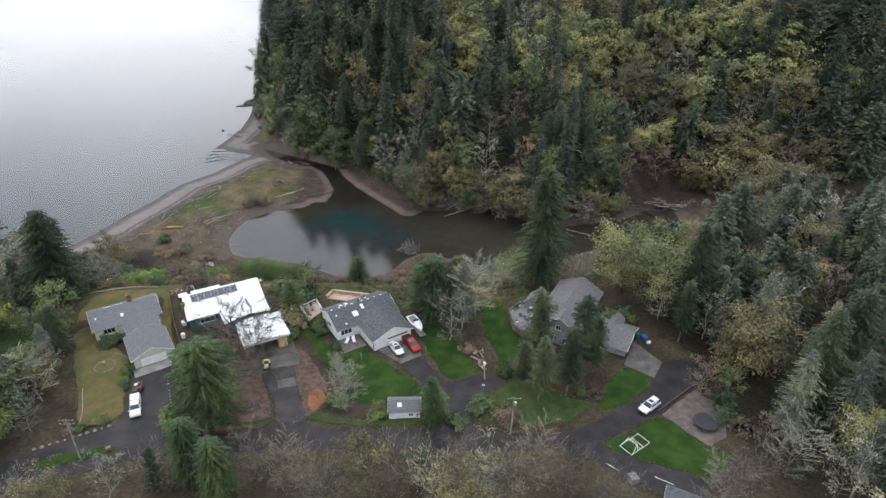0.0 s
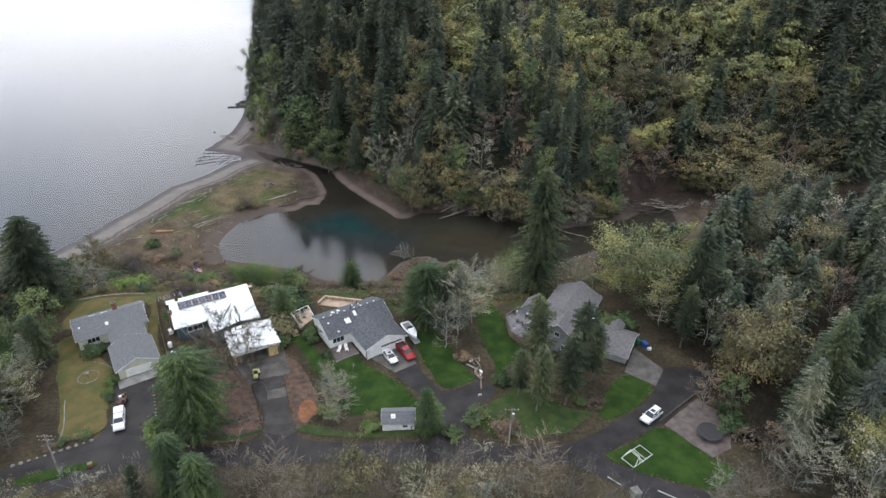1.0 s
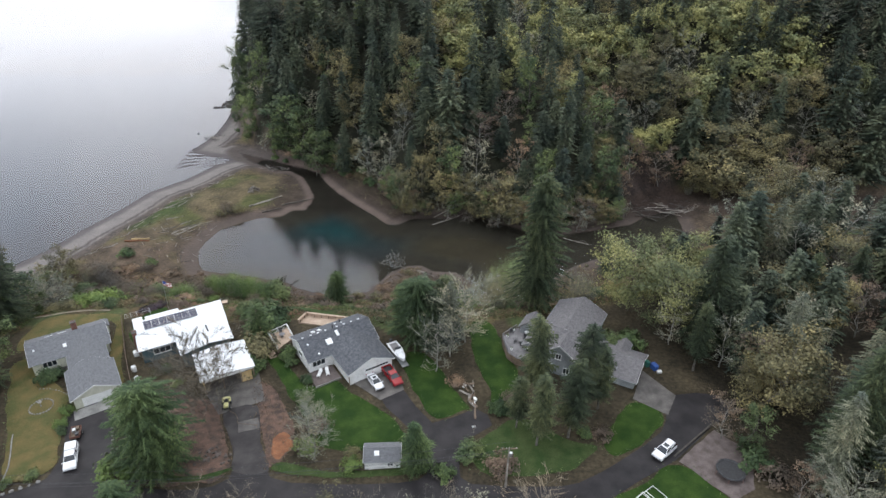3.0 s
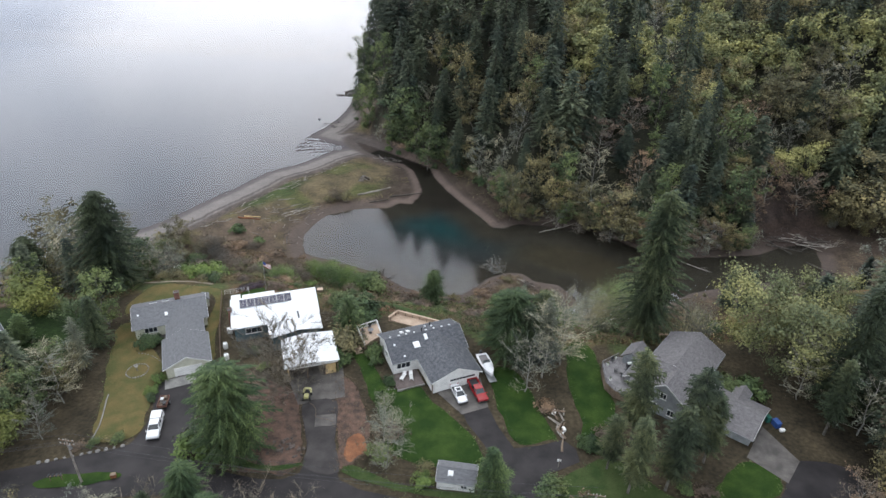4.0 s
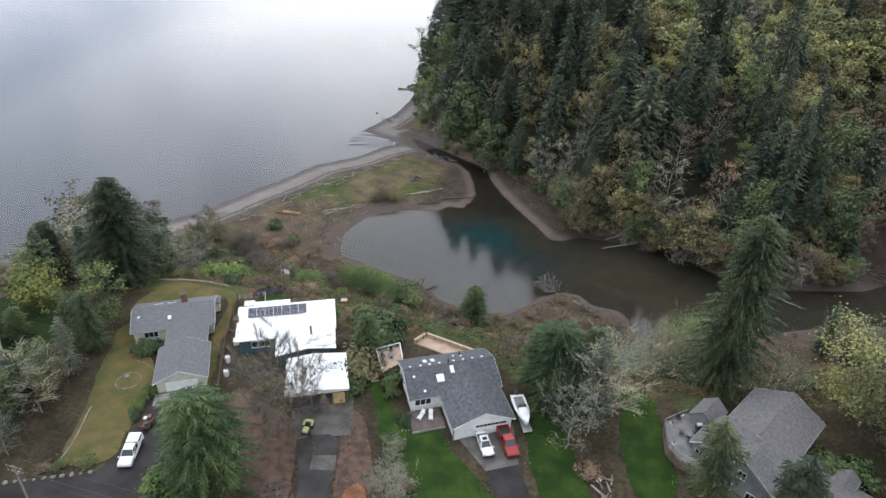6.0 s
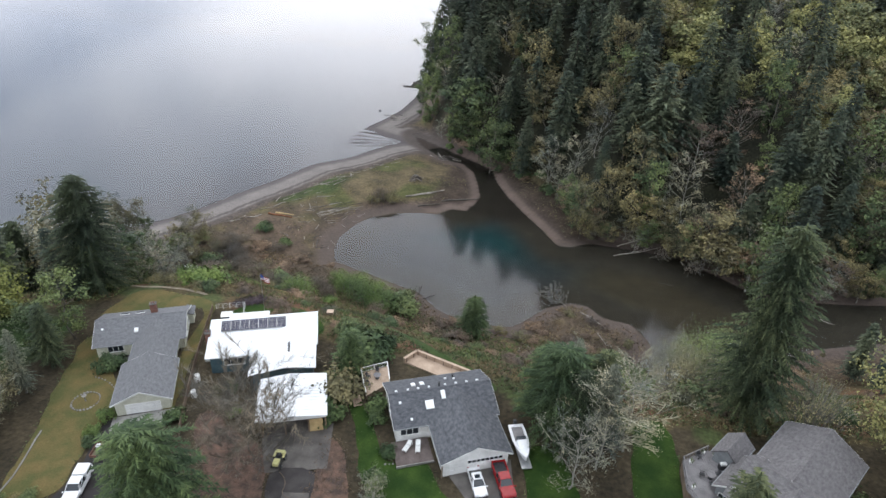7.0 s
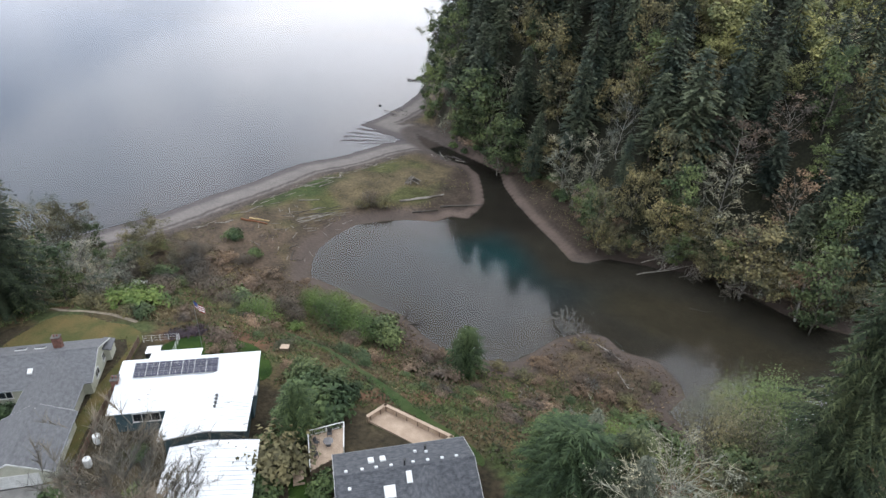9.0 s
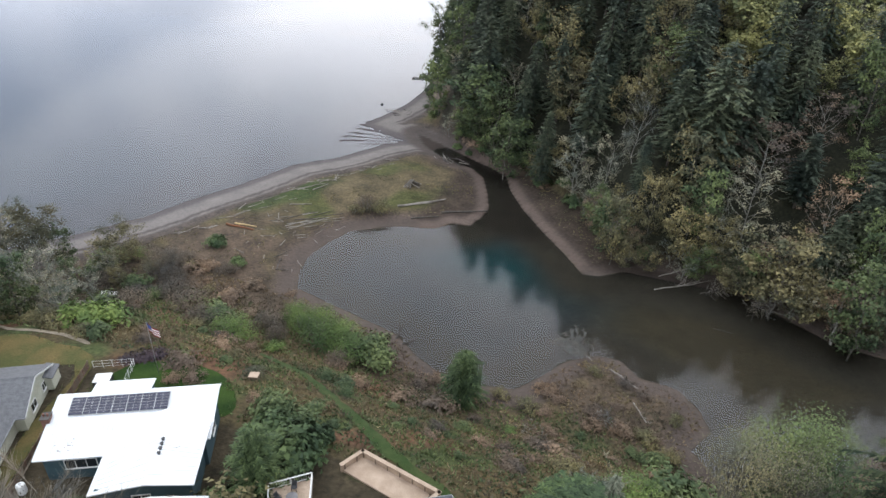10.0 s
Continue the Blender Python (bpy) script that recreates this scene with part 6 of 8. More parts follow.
tr = thing("utility_trailer", car_at(-46.3, 97.2, 106), "small rusty utility trailer loaded with tools", "trailer")
part("tray", new_box(-1.3, -0.75, 0.5, 1.3, 0.75, 0.58), M_WOOD, tr)
for s in (-1, 1):
    part("side_rail", new_box(-1.3, s * 0.75 - 0.03, 0.58, 1.3, s * 0.75 + 0.03, 1.0), M_BRICK, tr)
    part("end_rail", new_box(s * 1.3 - 0.03, -0.72, 0.58, s * 1.3 + 0.03, 0.72, 0.95), M_BRICK, tr)
part("drawbar", new_box(-2.5, -0.05, 0.45, -1.3, 0.05, 0.55), M_DARK, tr)
wheel_set(tr, [(0.1, -0.88), (0.1, 0.88)], 0.32, 0.18)
for k, (x, y, h) in enumerate(((-0.6, -0.3, 0.5), (0.2, 0.2, 0.7), (0.8, -0.2, 0.45))):
    part("load", new_box(x - 0.35, y - 0.25, 0.58, x + 0.35, y + 0.25, 0.58 + h, bevel=0.05), (M_DARK, M_STEEL, M_WOOD)[k], tr)

# boat on its trailer
bt = thing("motor_boat", car_at(8.2, 114.4, -62 - 4), "white motor boat on a trailer beside the house", "boat")
bm = bmesh.new()
rings = []
for x, w, k in ((-3.1, 1.05, 0.45), (-2, 1.15, 0.4), (0, 1.15, 0.4), (1.5, 0.9, 0.5), (2.6, 0.45, 0.7), (3.2, 0.05, 0.95)):
    rings.append([bm.verts.new(p) for p in ((x, -w, 1.45 + 0.05 * x), (x, -w * 0.85, 0.95), (x, 0, k + 0.1), (x, w * 0.85, 0.95), (x, w, 1.45 + 0.05 * x), (x, w * 0.85, 1.42 + 0.05 * x), (x, 0, 1.40 + 0.05 * x), (x, -w * 0.85, 1.42 + 0.05 * x))])
for p, q in zip(rings, rings[1:]):
    for k in range(8):
        bm.faces.new((p[k], q[k], q[(k + 1) % 8], p[(k + 1) % 8]))
bm.faces.new(rings[0])
bm.faces.new(list(reversed(rings[-1])))
bmesh.ops.recalc_face_normals(bm, faces=bm.faces)
part("hull", bm, M_WHITECAR, bt)
part("cockpit", new_box(-2.4, -0.75, 1.36, 0.2, 0.75, 1.46, bevel=0.03), M_GREYDECK, bt, "grey cockpit floor")
part("cuddy", shell([(0.2, 1.42), (0.35, 1.95), (1.3, 1.85), (2.2, 1.5)], 0.75, 0, 0.15, 0.06), M_WHITECAR, bt)
part("windscreen", shell([(0.12, 1.9), (0.0, 2.25), (0.06, 2.25), (0.3, 1.9)], 0.7, 0, 0.1, 0), M_GLASS, bt)
part("outboard_motor", new_box(-3.55, -0.22, 0.8, -3.1, 0.22, 1.85, bevel=0.08), M_DARK, bt)
part("trailer_frame", new_box(-2.6, -0.7, 0.35, 4.0, 0.7, 0.43), M_STEEL, bt)
wheel_set(bt, [(-0.6, -1.0), (-0.6, 1.0)], 0.32, 0.2)

# little yellow utility tractor with a hose behind it
at = thing("garden_tractor", car_at(-22.4, 102.6, 100), "small pale yellow utility tractor on wet concrete", "tractor")
part("chassis", new_box(-1.2, -0.45, 0.4, 1.2, 0.45, 0.7, bevel=0.06), M_DARK, at)
part("hood", new_box(-1.25, -0.4, 0.7, -0.2, 0.4, 1.15, bevel=0.1), M_YELLOW, at)
part("seat", new_box(0.2, -0.28, 0.75, 0.75, 0.28, 1.2, bevel=0.08), M_BLACK, at)
part("rear_box", new_box(0.8, -0.6, 0.7, 1.35, 0.6, 1.1, bevel=0.05), M_YELLOW, at)
for s in (-1, 1):
    part("fender", new_box(0.2, s * 0.62 - 0.15, 0.85, 1.2, s * 0.62 + 0.15, 0.97, bevel=0.05), M_YELLOW, at)
bm = bmesh.new()
tube(bm, (-0.15, 0, 0.9), (0.1, 0, 1.35), 0.03, 0.03)
part("steering_column", bm, M_DARK, at)
st = part("steering_wheel", ring_tube(0.2, 0.025, 16, 5), M_BLACK, at)
st.matrix_local = pose(0.12, 0, 1.36, 0, -30, 0)
wheel_set(at, [(-0.8, -0.6), (-0.8, 0.6)], 0.3, 0.22)
wheel_set(at, [(0.7, -0.68), (0.7, 0.68)], 0.42, 0.28)


# ---- yard things ----
def curve_tube(name, points, r, mat, label, category, res=2, kind=""):
    cu = bpy.data.curves.new(name, "CURVE")
    cu.dimensions, cu.bevel_depth, cu.bevel_resolution = "3D", r, res
    sp = cu.splines.new("POLY")
    sp.points.add(len(points) - 1)
    for p, q in zip(sp.points, points):
        p.co = (*q, 1)
    cu.materials.append(mat)
    dg = bpy.context.evaluated_depsgraph_get()
    tmp = new(name, cu)
    me = bpy.data.meshes.new_from_object(tmp.evaluated_get(dg))
    bpy.data.objects.remove(tmp)
    me.materials.clear()
    me.materials.append(mat)
    return tagged(new(name, me), label, category, kind=kind)


hose = [(-21.6 + 0.55 * k + 0.5 * math.sin(k * 0.9), 100.8 - 0.45 * k + 0.5 * math.cos(k * 0.7)) for k in range(10)]
curve_tube("hose", [(x, y, gz(x, y) + 0.13) for x, y in hose], 0.035, M_WOOD, "brown hose trailing over the drive", "hose")


def utility_pole(x, y, high, lean, arms, label):
    p = thing("utility_pole", pose(x, y, gz(x, y), lean[0], lean[1], 0), label, "pole")
    bm = bmesh.new()
    tube(bm, (0, 0, -0.5), (0, 0, high), 0.16, 0.11, 10)
    part("pole", bm, M_DRIFT, p)
    for z in arms:
        part("crossarm", new_box(-1.2, -0.06, z - 0.07, 1.2, 0.06, z + 0.07), M_WOOD, p)
        for u in (-1.05, -0.4, 0.4, 1.05):
            bm = bmesh.new()
            tube(bm, (u, 0, z + 0.07), (u, 0, z + 0.27), 0.05, 0.035, 8)
            part("insulator", bm, M_STEEL, p)
    bm = bmesh.new()
    tube(bm, (0.3, 0, high - 1.9), (0.3, 0, high - 1.1), 0.22, 0.22, 12)
    part("transformer", bm, M_STEEL, p)
    return p


utility_pole(-49.1, 79.2, 9.0, (0, 0), (8.7, 7.9), "grey wooden utility pole with crossarms and transformer")
utility_pole(24.6, 80.6, 8.5, (0, 0), (8.2,), "grey wooden utility pole beside the lane")
zl, zr = gz(-49.1, 79.2) + 8.95, gz(24.6, 80.6) + 8.5
for u, dz in ((-1.05, 0), (-0.4, 0), (1.05, 0), (0.2, -0.9)):
    pts = []
    for k in range(17):
        f = k / 16
        pts.append((-49.1 + u * 0.2 + 73.7 * f, 79.2 + u + 1.4 * f, zl + (zr - zl) * f + dz - 1.6 * 4 * f * (1 - f)))
    curve_tube("power_line", pts, 0.022, M_DARK, "thin black overhead power line", "cable", 0)
    pts = [(-49.1 - 60 * k / 8, 79.2 + u - 18 * k / 8, zl + dz - 1.2 * 4 * (k / 8) * (1 - k / 8)) for k in range(9)]
    curve_tube("power_line", pts, 0.022, M_DARK, "thin black overhead power line", "cable", 0)

# trampoline
tp = thing("trampoline", pose(59.4, 80.6, gz(59.4, 80.6) + 0.07), "round black trampoline with reddish legs on gravel", "trampoline")
part("mat", lathe([(0.1, 0.86), (1.85, 0.86), (1.85, 0.88), (0.1, 0.88)], 28), M_BLACK, tp)
part("rim_tube", ring_tube(2.15, 0.05, 32, 6, z=0.9), M_DARK, tp)
part("pad", ring_tube(1.97, 0.12, 32, 6, z=0.86), M_DARK, tp, "dark edge pad")
for k in range(6):
    a = k * math.tau / 6
    bm = bmesh.new()
    tube(bm, (2.15 * math.cos(a), 2.15 * math.sin(a), 0.88), (2.3 * math.cos(a), 2.3 * math.sin(a), 0), 0.04, 0.04, 6)
    part("leg", bm, M_BRICK, tp)

# white pipe frame lying on the lawn
fr = thing("pipe_frame", pose(45.4, 76.6, gz(45.4, 76.6) + 0.12, 0, 0, 33) @ Matrix.Diagonal((0.8, 0.9, 1, 1)), "pale pipe play frame standing on the lawn", "frame")
for a, b in (((-3, -1.4, 0.05), (3, -1.4, 0.05)), ((-3, 1.4, 0.05), (3, 1.4, 0.05)), ((-3, -1.4, 0.05), (-3, 1.4, 0.05)), ((3, -1.4, 0.05), (3, 1.4, 0.05)), ((0, -1.4, 0.05), (0, 1.4, 0.05)), ((0.9, -1.4, 0.05), (0.9, 1.4, 0.05)),
             ((-1.0, -1.4, 0.05), (-1.0, -1.0, 1.3)), ((-1.0, 1.4, 0.05), (-1.0, 1.0, 1.3)), ((-1.0, -1.0, 1.3), (-1.0, 1.0, 1.3)), ((-1.0, -1.0, 1.3), (-2.6, -1.4, 0.05)), ((-1.0, 1.0, 1.3), (-2.6, 1.4, 0.05))):
    bm = bmesh.new()
    tube(bm, a, b, 0.05, 0.05, 8)
    part("pipe", bm, M_WHITE, fr)

# timber edge between lane and pad, and white poles on the grass
te = thing("timber_edging", pose(52.3, 84.7, gz(57, 88) + 0.05, 0, 0, 36), "dark squared timbers along the gravel pad", "edging")
for k in range(4):
    part("timber", new_box(2.8 * k + 0.03, -0.14, -0.4, 2.8 * k + 2.77, 0.14, 0.22, bevel=0.02), M_WETLOG, te)
for ax, ay, bx, by in ((39.3, 72.5, 40.9, 70.7), (46.2, 69.2, 48.6, 67.4)):
    bm = bmesh.new()
    tube(bm, (ax, ay, gz(ax, ay) + 0.2), (bx, by, gz(bx, by) + 0.2), 0.05, 0.05, 8)
    tagged(part("white_pole", bm, M_WHITE), "white pole lying beside the side lane", "pole")

# garden rings, stones and edging
rng = random.Random(9)


def stone_mesh(seed, size, material=M_STONE):
    r = random.Random(seed)
    bm = bmesh.new()
    bmesh.ops.create_icosphere(bm, subdivisions=1, radius=size)
    for v in bm.verts:
        v.co *= r.uniform(0.75, 1.2)
        v.co.z *= 0.7
    me = bpy.data.meshes.new("stone")
    bm.to_mesh(me)
    bm.free()
    me.materials.append(material)
    return me


STONES = [stone_mesh(k, 0.2) for k in range(4)]
BROWN_STONES = [stone_mesh(k + 9, 0.24, M_BROWNSTONE) for k in range(4)]


def stone_row(name, pts, label, size=1.0, group="", brown=False):
    t = thing(name, pose(pts[0][0], pts[0][1], gz(*pts[0])), label, "stones", group)
    o = Vector((pts[0][0], pts[0][1], gz(*pts[0])))
    for x, y in pts:
        s = new("stone", rng.choice(BROWN_STONES if brown else STONES))
        s.parent = t
        s.matrix_local = Matrix.Translation(Vector((x, y, gz(x, y) + 0.1)) - o) @ Euler((0, 0, rng.uniform(0, 6))).to_matrix().to_4x4() @ Matrix.Diagonal((size * rng.uniform(0.7, 1.3),) * 3 + (1,))
    return t


stone_row("garden_ring", [(-56.0 + 1.95 * math.cos(a * math.tau / 26), 105.0 + 1.95 * math.sin(a * math.tau / 26)) for a in range(26)], "circle of pale stones round a small flower bed", 1.0)
drape("flower_bed", [(-56.0 + 1.7 * math.cos(a * math.tau / 18), 105.0 + 1.7 * math.sin(a * math.tau / 18)) for a in range(18)], M_DRYGRASS, "small planted circle of ground cover", 0.1, 0.8)
bm = bmesh.new()
tube(bm, (0, 0, 0), (0, 0, 1.0), 0.1, 0.06, 8)
tube(bm, (0, 0, 1.0), (0, 0, 1.08), 0.32, 0.36, 12)
tagged(part("bird_bath", bm, M_STONE), "small stone bird bath in the ring", "bird bath").matrix_world = pose(-56, 105, gz(-56, 105) + 0.1)
stone_row("stone_edging", [(-58.5 + 0.62 * k, 110.2 - 0.06 * (k - 4) ** 2 * 0.4 - 0.18 * k) for k in range(14)], "curved row of pale edging stones on the lawn", 0.75)
stone_row("stone_edging", [(-58 + 1.05 * k, 81.7 + 0.52 * k) for k in range(11)], "row of grey rocks along the lane verge", 1.6)
stone_row("stone_edging", [(-37.6 - 0.42 * k, 90.6 + 1.0 * k) for k in range(12)], "row of pale rocks along the driveway", 1.2)
stone_row("stone_pile", [(-21.6 + rng.gauss(0, 1.1), 90.4 + rng.gauss(0, 1.1)) for _ in range(34)], "heap of brown rocks beside the drive", 1.3, brown=True)
stone_row("stone_edging", [(-8.6 + 0.5 * k, 106.4 + 0.19 * k) for k in range(10)], "row of pale edging stones along the lawn", 0.7)

edge = [(-57.4, 98.2), (-56.8, 96.7), (-55.2, 93.4), (-54.0, 90.6), (-53.5, 88.7), (-53.3, 87.6)]
curve_tube("lawn_edging", [(x, y, gz(x, y) + 0.1) for x, y in edge], 0.11, M_PALECONC, "pale curb edging along the yellowed lawn", "edging")

# mailboxes on a rail, and a small service box, on the grass island
mb = thing("mailbox_row", pose(-52.9, 78.9, gz(-52.9, 78.9) + 0.1, 0, 0, 16), "four black mailboxes on a wooden rail", "mailbox")
for u in (-0.8, 0.8):
    part("post", new_box(u - 0.05, -0.05, -0.3, u + 0.05, 0.05, 0.95), M_WOOD, mb)
part("rail", new_box(-1.1, -0.1, 0.95, 1.1, 0.1, 1.02), M_WOOD, mb)
for k in range(4):
    bm = bmesh.new()
    prof = [(-0.11, 0), (0.11, 0), (0.11, 0.14), (0.07, 0.22), (0.0, 0.25), (-0.07, 0.22), (-0.11, 0.14)]
    rows = [[bm.verts.new((x, y, z)) for x, z in prof] for y in (-0.26, 0.26)]
    for i in range(7):
        bm.faces.new((rows[0][i], rows[0][(i + 1) % 7], rows[1][(i + 1) % 7], rows[1][i]))
    bm.faces.new(rows[0][::-1])
    bm.faces.new(rows[1])
    part("mailbox", bm, M_DARK, mb).location = (-0.82 + 0.55 * k, 0, 1.02)
sb = thing("service_box", pose(-44.9, 80.7, gz(-44.9, 80.7) + 0.1, 0, 0, 20), "small orange-brown service box on grass", "box")
part("cabinet", new_box(-0.35, -0.25, 0, 0.35, 0.25, 0.7, bevel=0.03), M_ORANGE, sb)
part("lid", new_box(-0.39, -0.29, 0.7, 0.39, 0.29, 0.76, bevel=0.02), M_WOOD, sb)

# small boat pulled up in the thicket
db = thing("dinghy", pose(-79.8, 160.7, gz(-79.8, 160.7) + 0.1, 0, 6, 25), "white overturned dinghy with a teal stripe in brush", "boat")
bm = bmesh.new()
rows = []
for k in range(9):
    f = k / 8
    w = 0.75 * math.sin(math.pi * (0.18 + 0.82 * f) ** 0.9) ** 0.7 + 0.02
    rows.append([bm.verts.new((-1.8 + 3.6 * f, w * math.cos(a), 0.62 * (w / 0.77) * math.sin(a))) for a in [math.pi * i / 8 for i in range(9)]])
for p, q in zip(rows, rows[1:]):
    for i in range(8):
        bm.faces.new((p[i], p[i + 1], q[i + 1], q[i]))
bm.faces.new(rows[0])
part("hull", bm, M_WHITE, db, smooth=True)
part("keel", new_box(-1.7, -0.03, 0.55, 1.3, 0.03, 0.68), M_WHITE, db)
part("stripe", new_box(-1.75, -0.78, 0.02, 1.0, 0.78, 0.09), M_TURQ, db, "teal stripe")

# fence between the two western houses
fe = thing("fence", pose(0, 0, 0), "low brown timber fence between two yards", "fence")
fp = [(-51.6, 131.2), (-49.2, 125.6), (-46.6, 119.6), (-43.4, 112.9), (-40.6, 107.4), (-38.0, 102.6)]
for (ax, ay), (bx, by) in zip(fp, fp[1:]):
    L = math.hypot(bx - ax, by - ay)
    w = math.degrees(math.atan2(by - ay, bx - ax))
    m = pose(ax, ay, gz(ax, ay), 0, math.degrees(math.atan2(gz(ax, ay) - gz(bx, by), L)), w)
    for z in (0.35, 1.05):
        q = part("rail", new_box(0, -0.03, z, L, 0.03, z + 0.09), M_WOOD, fe)
        q.matrix_local = m
    for k in range(int(L / 1.9) + 1):
        q = part("post", new_box(k * 1.9 - 0.06, -0.06, -0.4, k * 1.9 + 0.06, 0.06, 1.3), M_WOOD, fe)
        q.matrix_local = m
    for k in range(int(L / 0.16)):
        q = part("slat", new_box(k * 0.16, 0.03, 0.1, k * 0.16 + 0.13, 0.05, 1.2), M_BRICK if k % 7 == 3 else M_WOOD, fe)
        q.matrix_local = m
we = thing("wire_fence", pose(0, 0, 0), "white wire fence round the small back lawn", "fence")
for ax, ay, bx, by in ((-51.0, 131.4, -46.4, 133.6), (-46.4, 133.6, -44.6, 130.0)):
    L = math.hypot(bx - ax, by - ay)
    for k in range(int(L / 1.2) + 1):
        x, y = ax + (bx - ax) * k * 1.2 / L, ay + (by - ay) * k * 1.2 / L
        bm = bmesh.new()
        tube(bm, (x, y, gz(x, y) - 0.2), (x, y, gz(x, y) + 1.2), 0.03, 0.03, 6)
        part("post", bm, M_WHITE, we)
    for z in (0.3, 0.7, 1.15):
        bm = bmesh.new()
        tube(bm, (ax, ay, gz(ax, ay) + z), (bx, by, gz(bx, by) + z), 0.015, 0.015, 4)
        part("wire", bm, M_WHITE, we)


def crate(name, x, y, w, d, h, mat, label, category, turn=30, lift=0.0, lid=None):
    t = thing(name, pose(x, y, gz(x, y) + lift, 0, 0, turn), label, category)
    part("body", new_box(-w / 2, -d / 2, 0, w / 2, d / 2, h, bevel=min(0.05, h * 0.1)), mat, t)
    part("lid", new_box(-w / 2 - 0.04, -d / 2 - 0.04, h, w / 2 + 0.04, d / 2 + 0.04, h + 0.07, bevel=0.02), lid or mat, t)
    return t


crate("hot_tub", -47.6, 129.6, 1.9, 1.6, 0.85, M_DARK, "square hot tub with a white cover", "hot tub", 27, 0, M_WHITE)
crate("heat_pump", -44.0, 118.6, 0.9, 1.0, 0.9, M_WHITE, "white heat pump box beside the wall", "heat pump", 27)
crate("wheeled_bin", 56.2, 107.9, 0.7, 0.8, 1.05, M_GREENPL, "green wheeled bin beside the garage", "bin", 20)
crate("wheeled_bin", 57.3, 107.0, 0.9, 1.3, 1.0, M_BLUE, "blue recycling cart beside the garage", "bin", 20)
crate("storage_box", 57.9, 105.8, 0.8, 0.5, 0.4, M_WHITE, "low white storage box on grass", "box", 10)
crate("compost_box", -31.5, 138.2, 1.2, 1.0, 0.8, M_WOOD, "weathered wooden box in the brush", "box", 15, 0, M_DECK)
crate("garden_cart", -21.4, 122.6, 1.1, 0.8, 0.7, M_WHITE, "white tub beside the house", "tub", 40)
crate("crate", -22.6, 119.4, 0.9, 0.9, 0.8, M_STEEL, "grey bin beside the white-roofed house", "bin", 20)
crate("well_house", 42.4, 68.6, 1.2, 1.4, 1.2, M_STONE, "small grey stone well house", "well house", 15)
for x, y in ((-40.9, 110.4), (-42.6, 113.6)):
    tk = thing("propane_tank", pose(x, y, gz(x, y)), "white upright propane tank against the wall", "tank")
    part("tank", lathe([(0.05, 0.08), (0.42, 0.14), (0.45, 0.3), (0.45, 1.15), (0.4, 1.32), (0.12, 1.42)], 18), M_WHITE, tk)
    part("base", lathe([(0.3, 0), (0.34, 0.0), (0.34, 0.1), (0.3, 0.1)], 16), M_STEEL, tk)
    part("valve", lathe([(0.1, 1.4), (0.13, 1.42), (0.13, 1.55), (0.05, 1.58)], 10), M_STEEL, tk)
pt = thing("patio_planter", pose(-22.0, 125.6, gz(-22, 125.6)), "dark barrel planter beside the house", "planter")
part("barrel", lathe([(0.3, 0), (0.36, 0.25), (0.34, 0.55), (0.3, 0.56)], 14), M_WOOD, pt)


def lounger(x, y, turn):
    t = thing("sun_lounger", pose(x, y, 18.26, 0, 0, turn), "white slatted sun lounger with raised back", "lounger", "patio loungers")
    for s in (-0.3, 0.3):
        part("frame_rail", new_box(-0.95, s - 0.03, 0.28, 0.95, s + 0.03, 0.34), M_WHITE, t)
        for u in (-0.85, 0.85):
            part("leg", new_box(u - 0.03, s - 0.03, 0, u + 0.03, s + 0.03, 0.28), M_WHITE, t)
    for k in range(9):
        part("slat", new_box(-0.93 + k * 0.13, -0.32, 0.34, -0.83 + k * 0.13, 0.32, 0.37), M_WHITE, t)
    b = part("backrest", new_box(0, -0.32, 0, 0.75, 0.32, 0.05, bevel=0.01), M_WHITE, t)
    b.matrix_local = pose(0.26, 0, 0.36, 0, -38, 0)


lounger(-6.6, 109.7, 78)
lounger(-5.2, 110.1, 106)


def patio_chair(x, y, z, turn, mat=M_DARK):
    t = thing("patio_chair", pose(x, y, z, 0, 0, turn), "dark metal patio chair on the deck", "chair", "deck chairs")
    part("seat", new_box(-0.26, -0.26, 0.42, 0.26, 0.26, 0.47, bevel=0.02), mat, t)
    b = part("backrest", new_box(-0.26, -0.03, 0, 0.26, 0.03, 0.55, bevel=0.02), mat, t)
    b.matrix_local = pose(0, 0.26, 0.46, -14, 0, 0)
    for u in (-0.23, 0.23):
        for v in (-0.23, 0.23):
            part("leg", new_box(u - 0.02, v - 0.02, 0, u + 0.02, v + 0.02, 0.42), mat, t)
        part("armrest", new_box(u - 0.03, -0.26, 0.66, u + 0.03, 0.26, 0.7), mat, t)


def patio_table(x, y, z, r=0.6, mat=M_GREYDECK):
    t = thing("patio_table", pose(x, y, z), "round patio table on the deck", "table")
    part("tabletop", lathe([(r * 0.96, 0.70), (r, 0.715), (r, 0.735), (r * 0.96, 0.75)], 24), mat, t)
    part("pedestal", lathe([(0.3, 0), (0.3, 0.04), (0.05, 0.1), (0.05, 0.70)], 14), M_DARK, t)


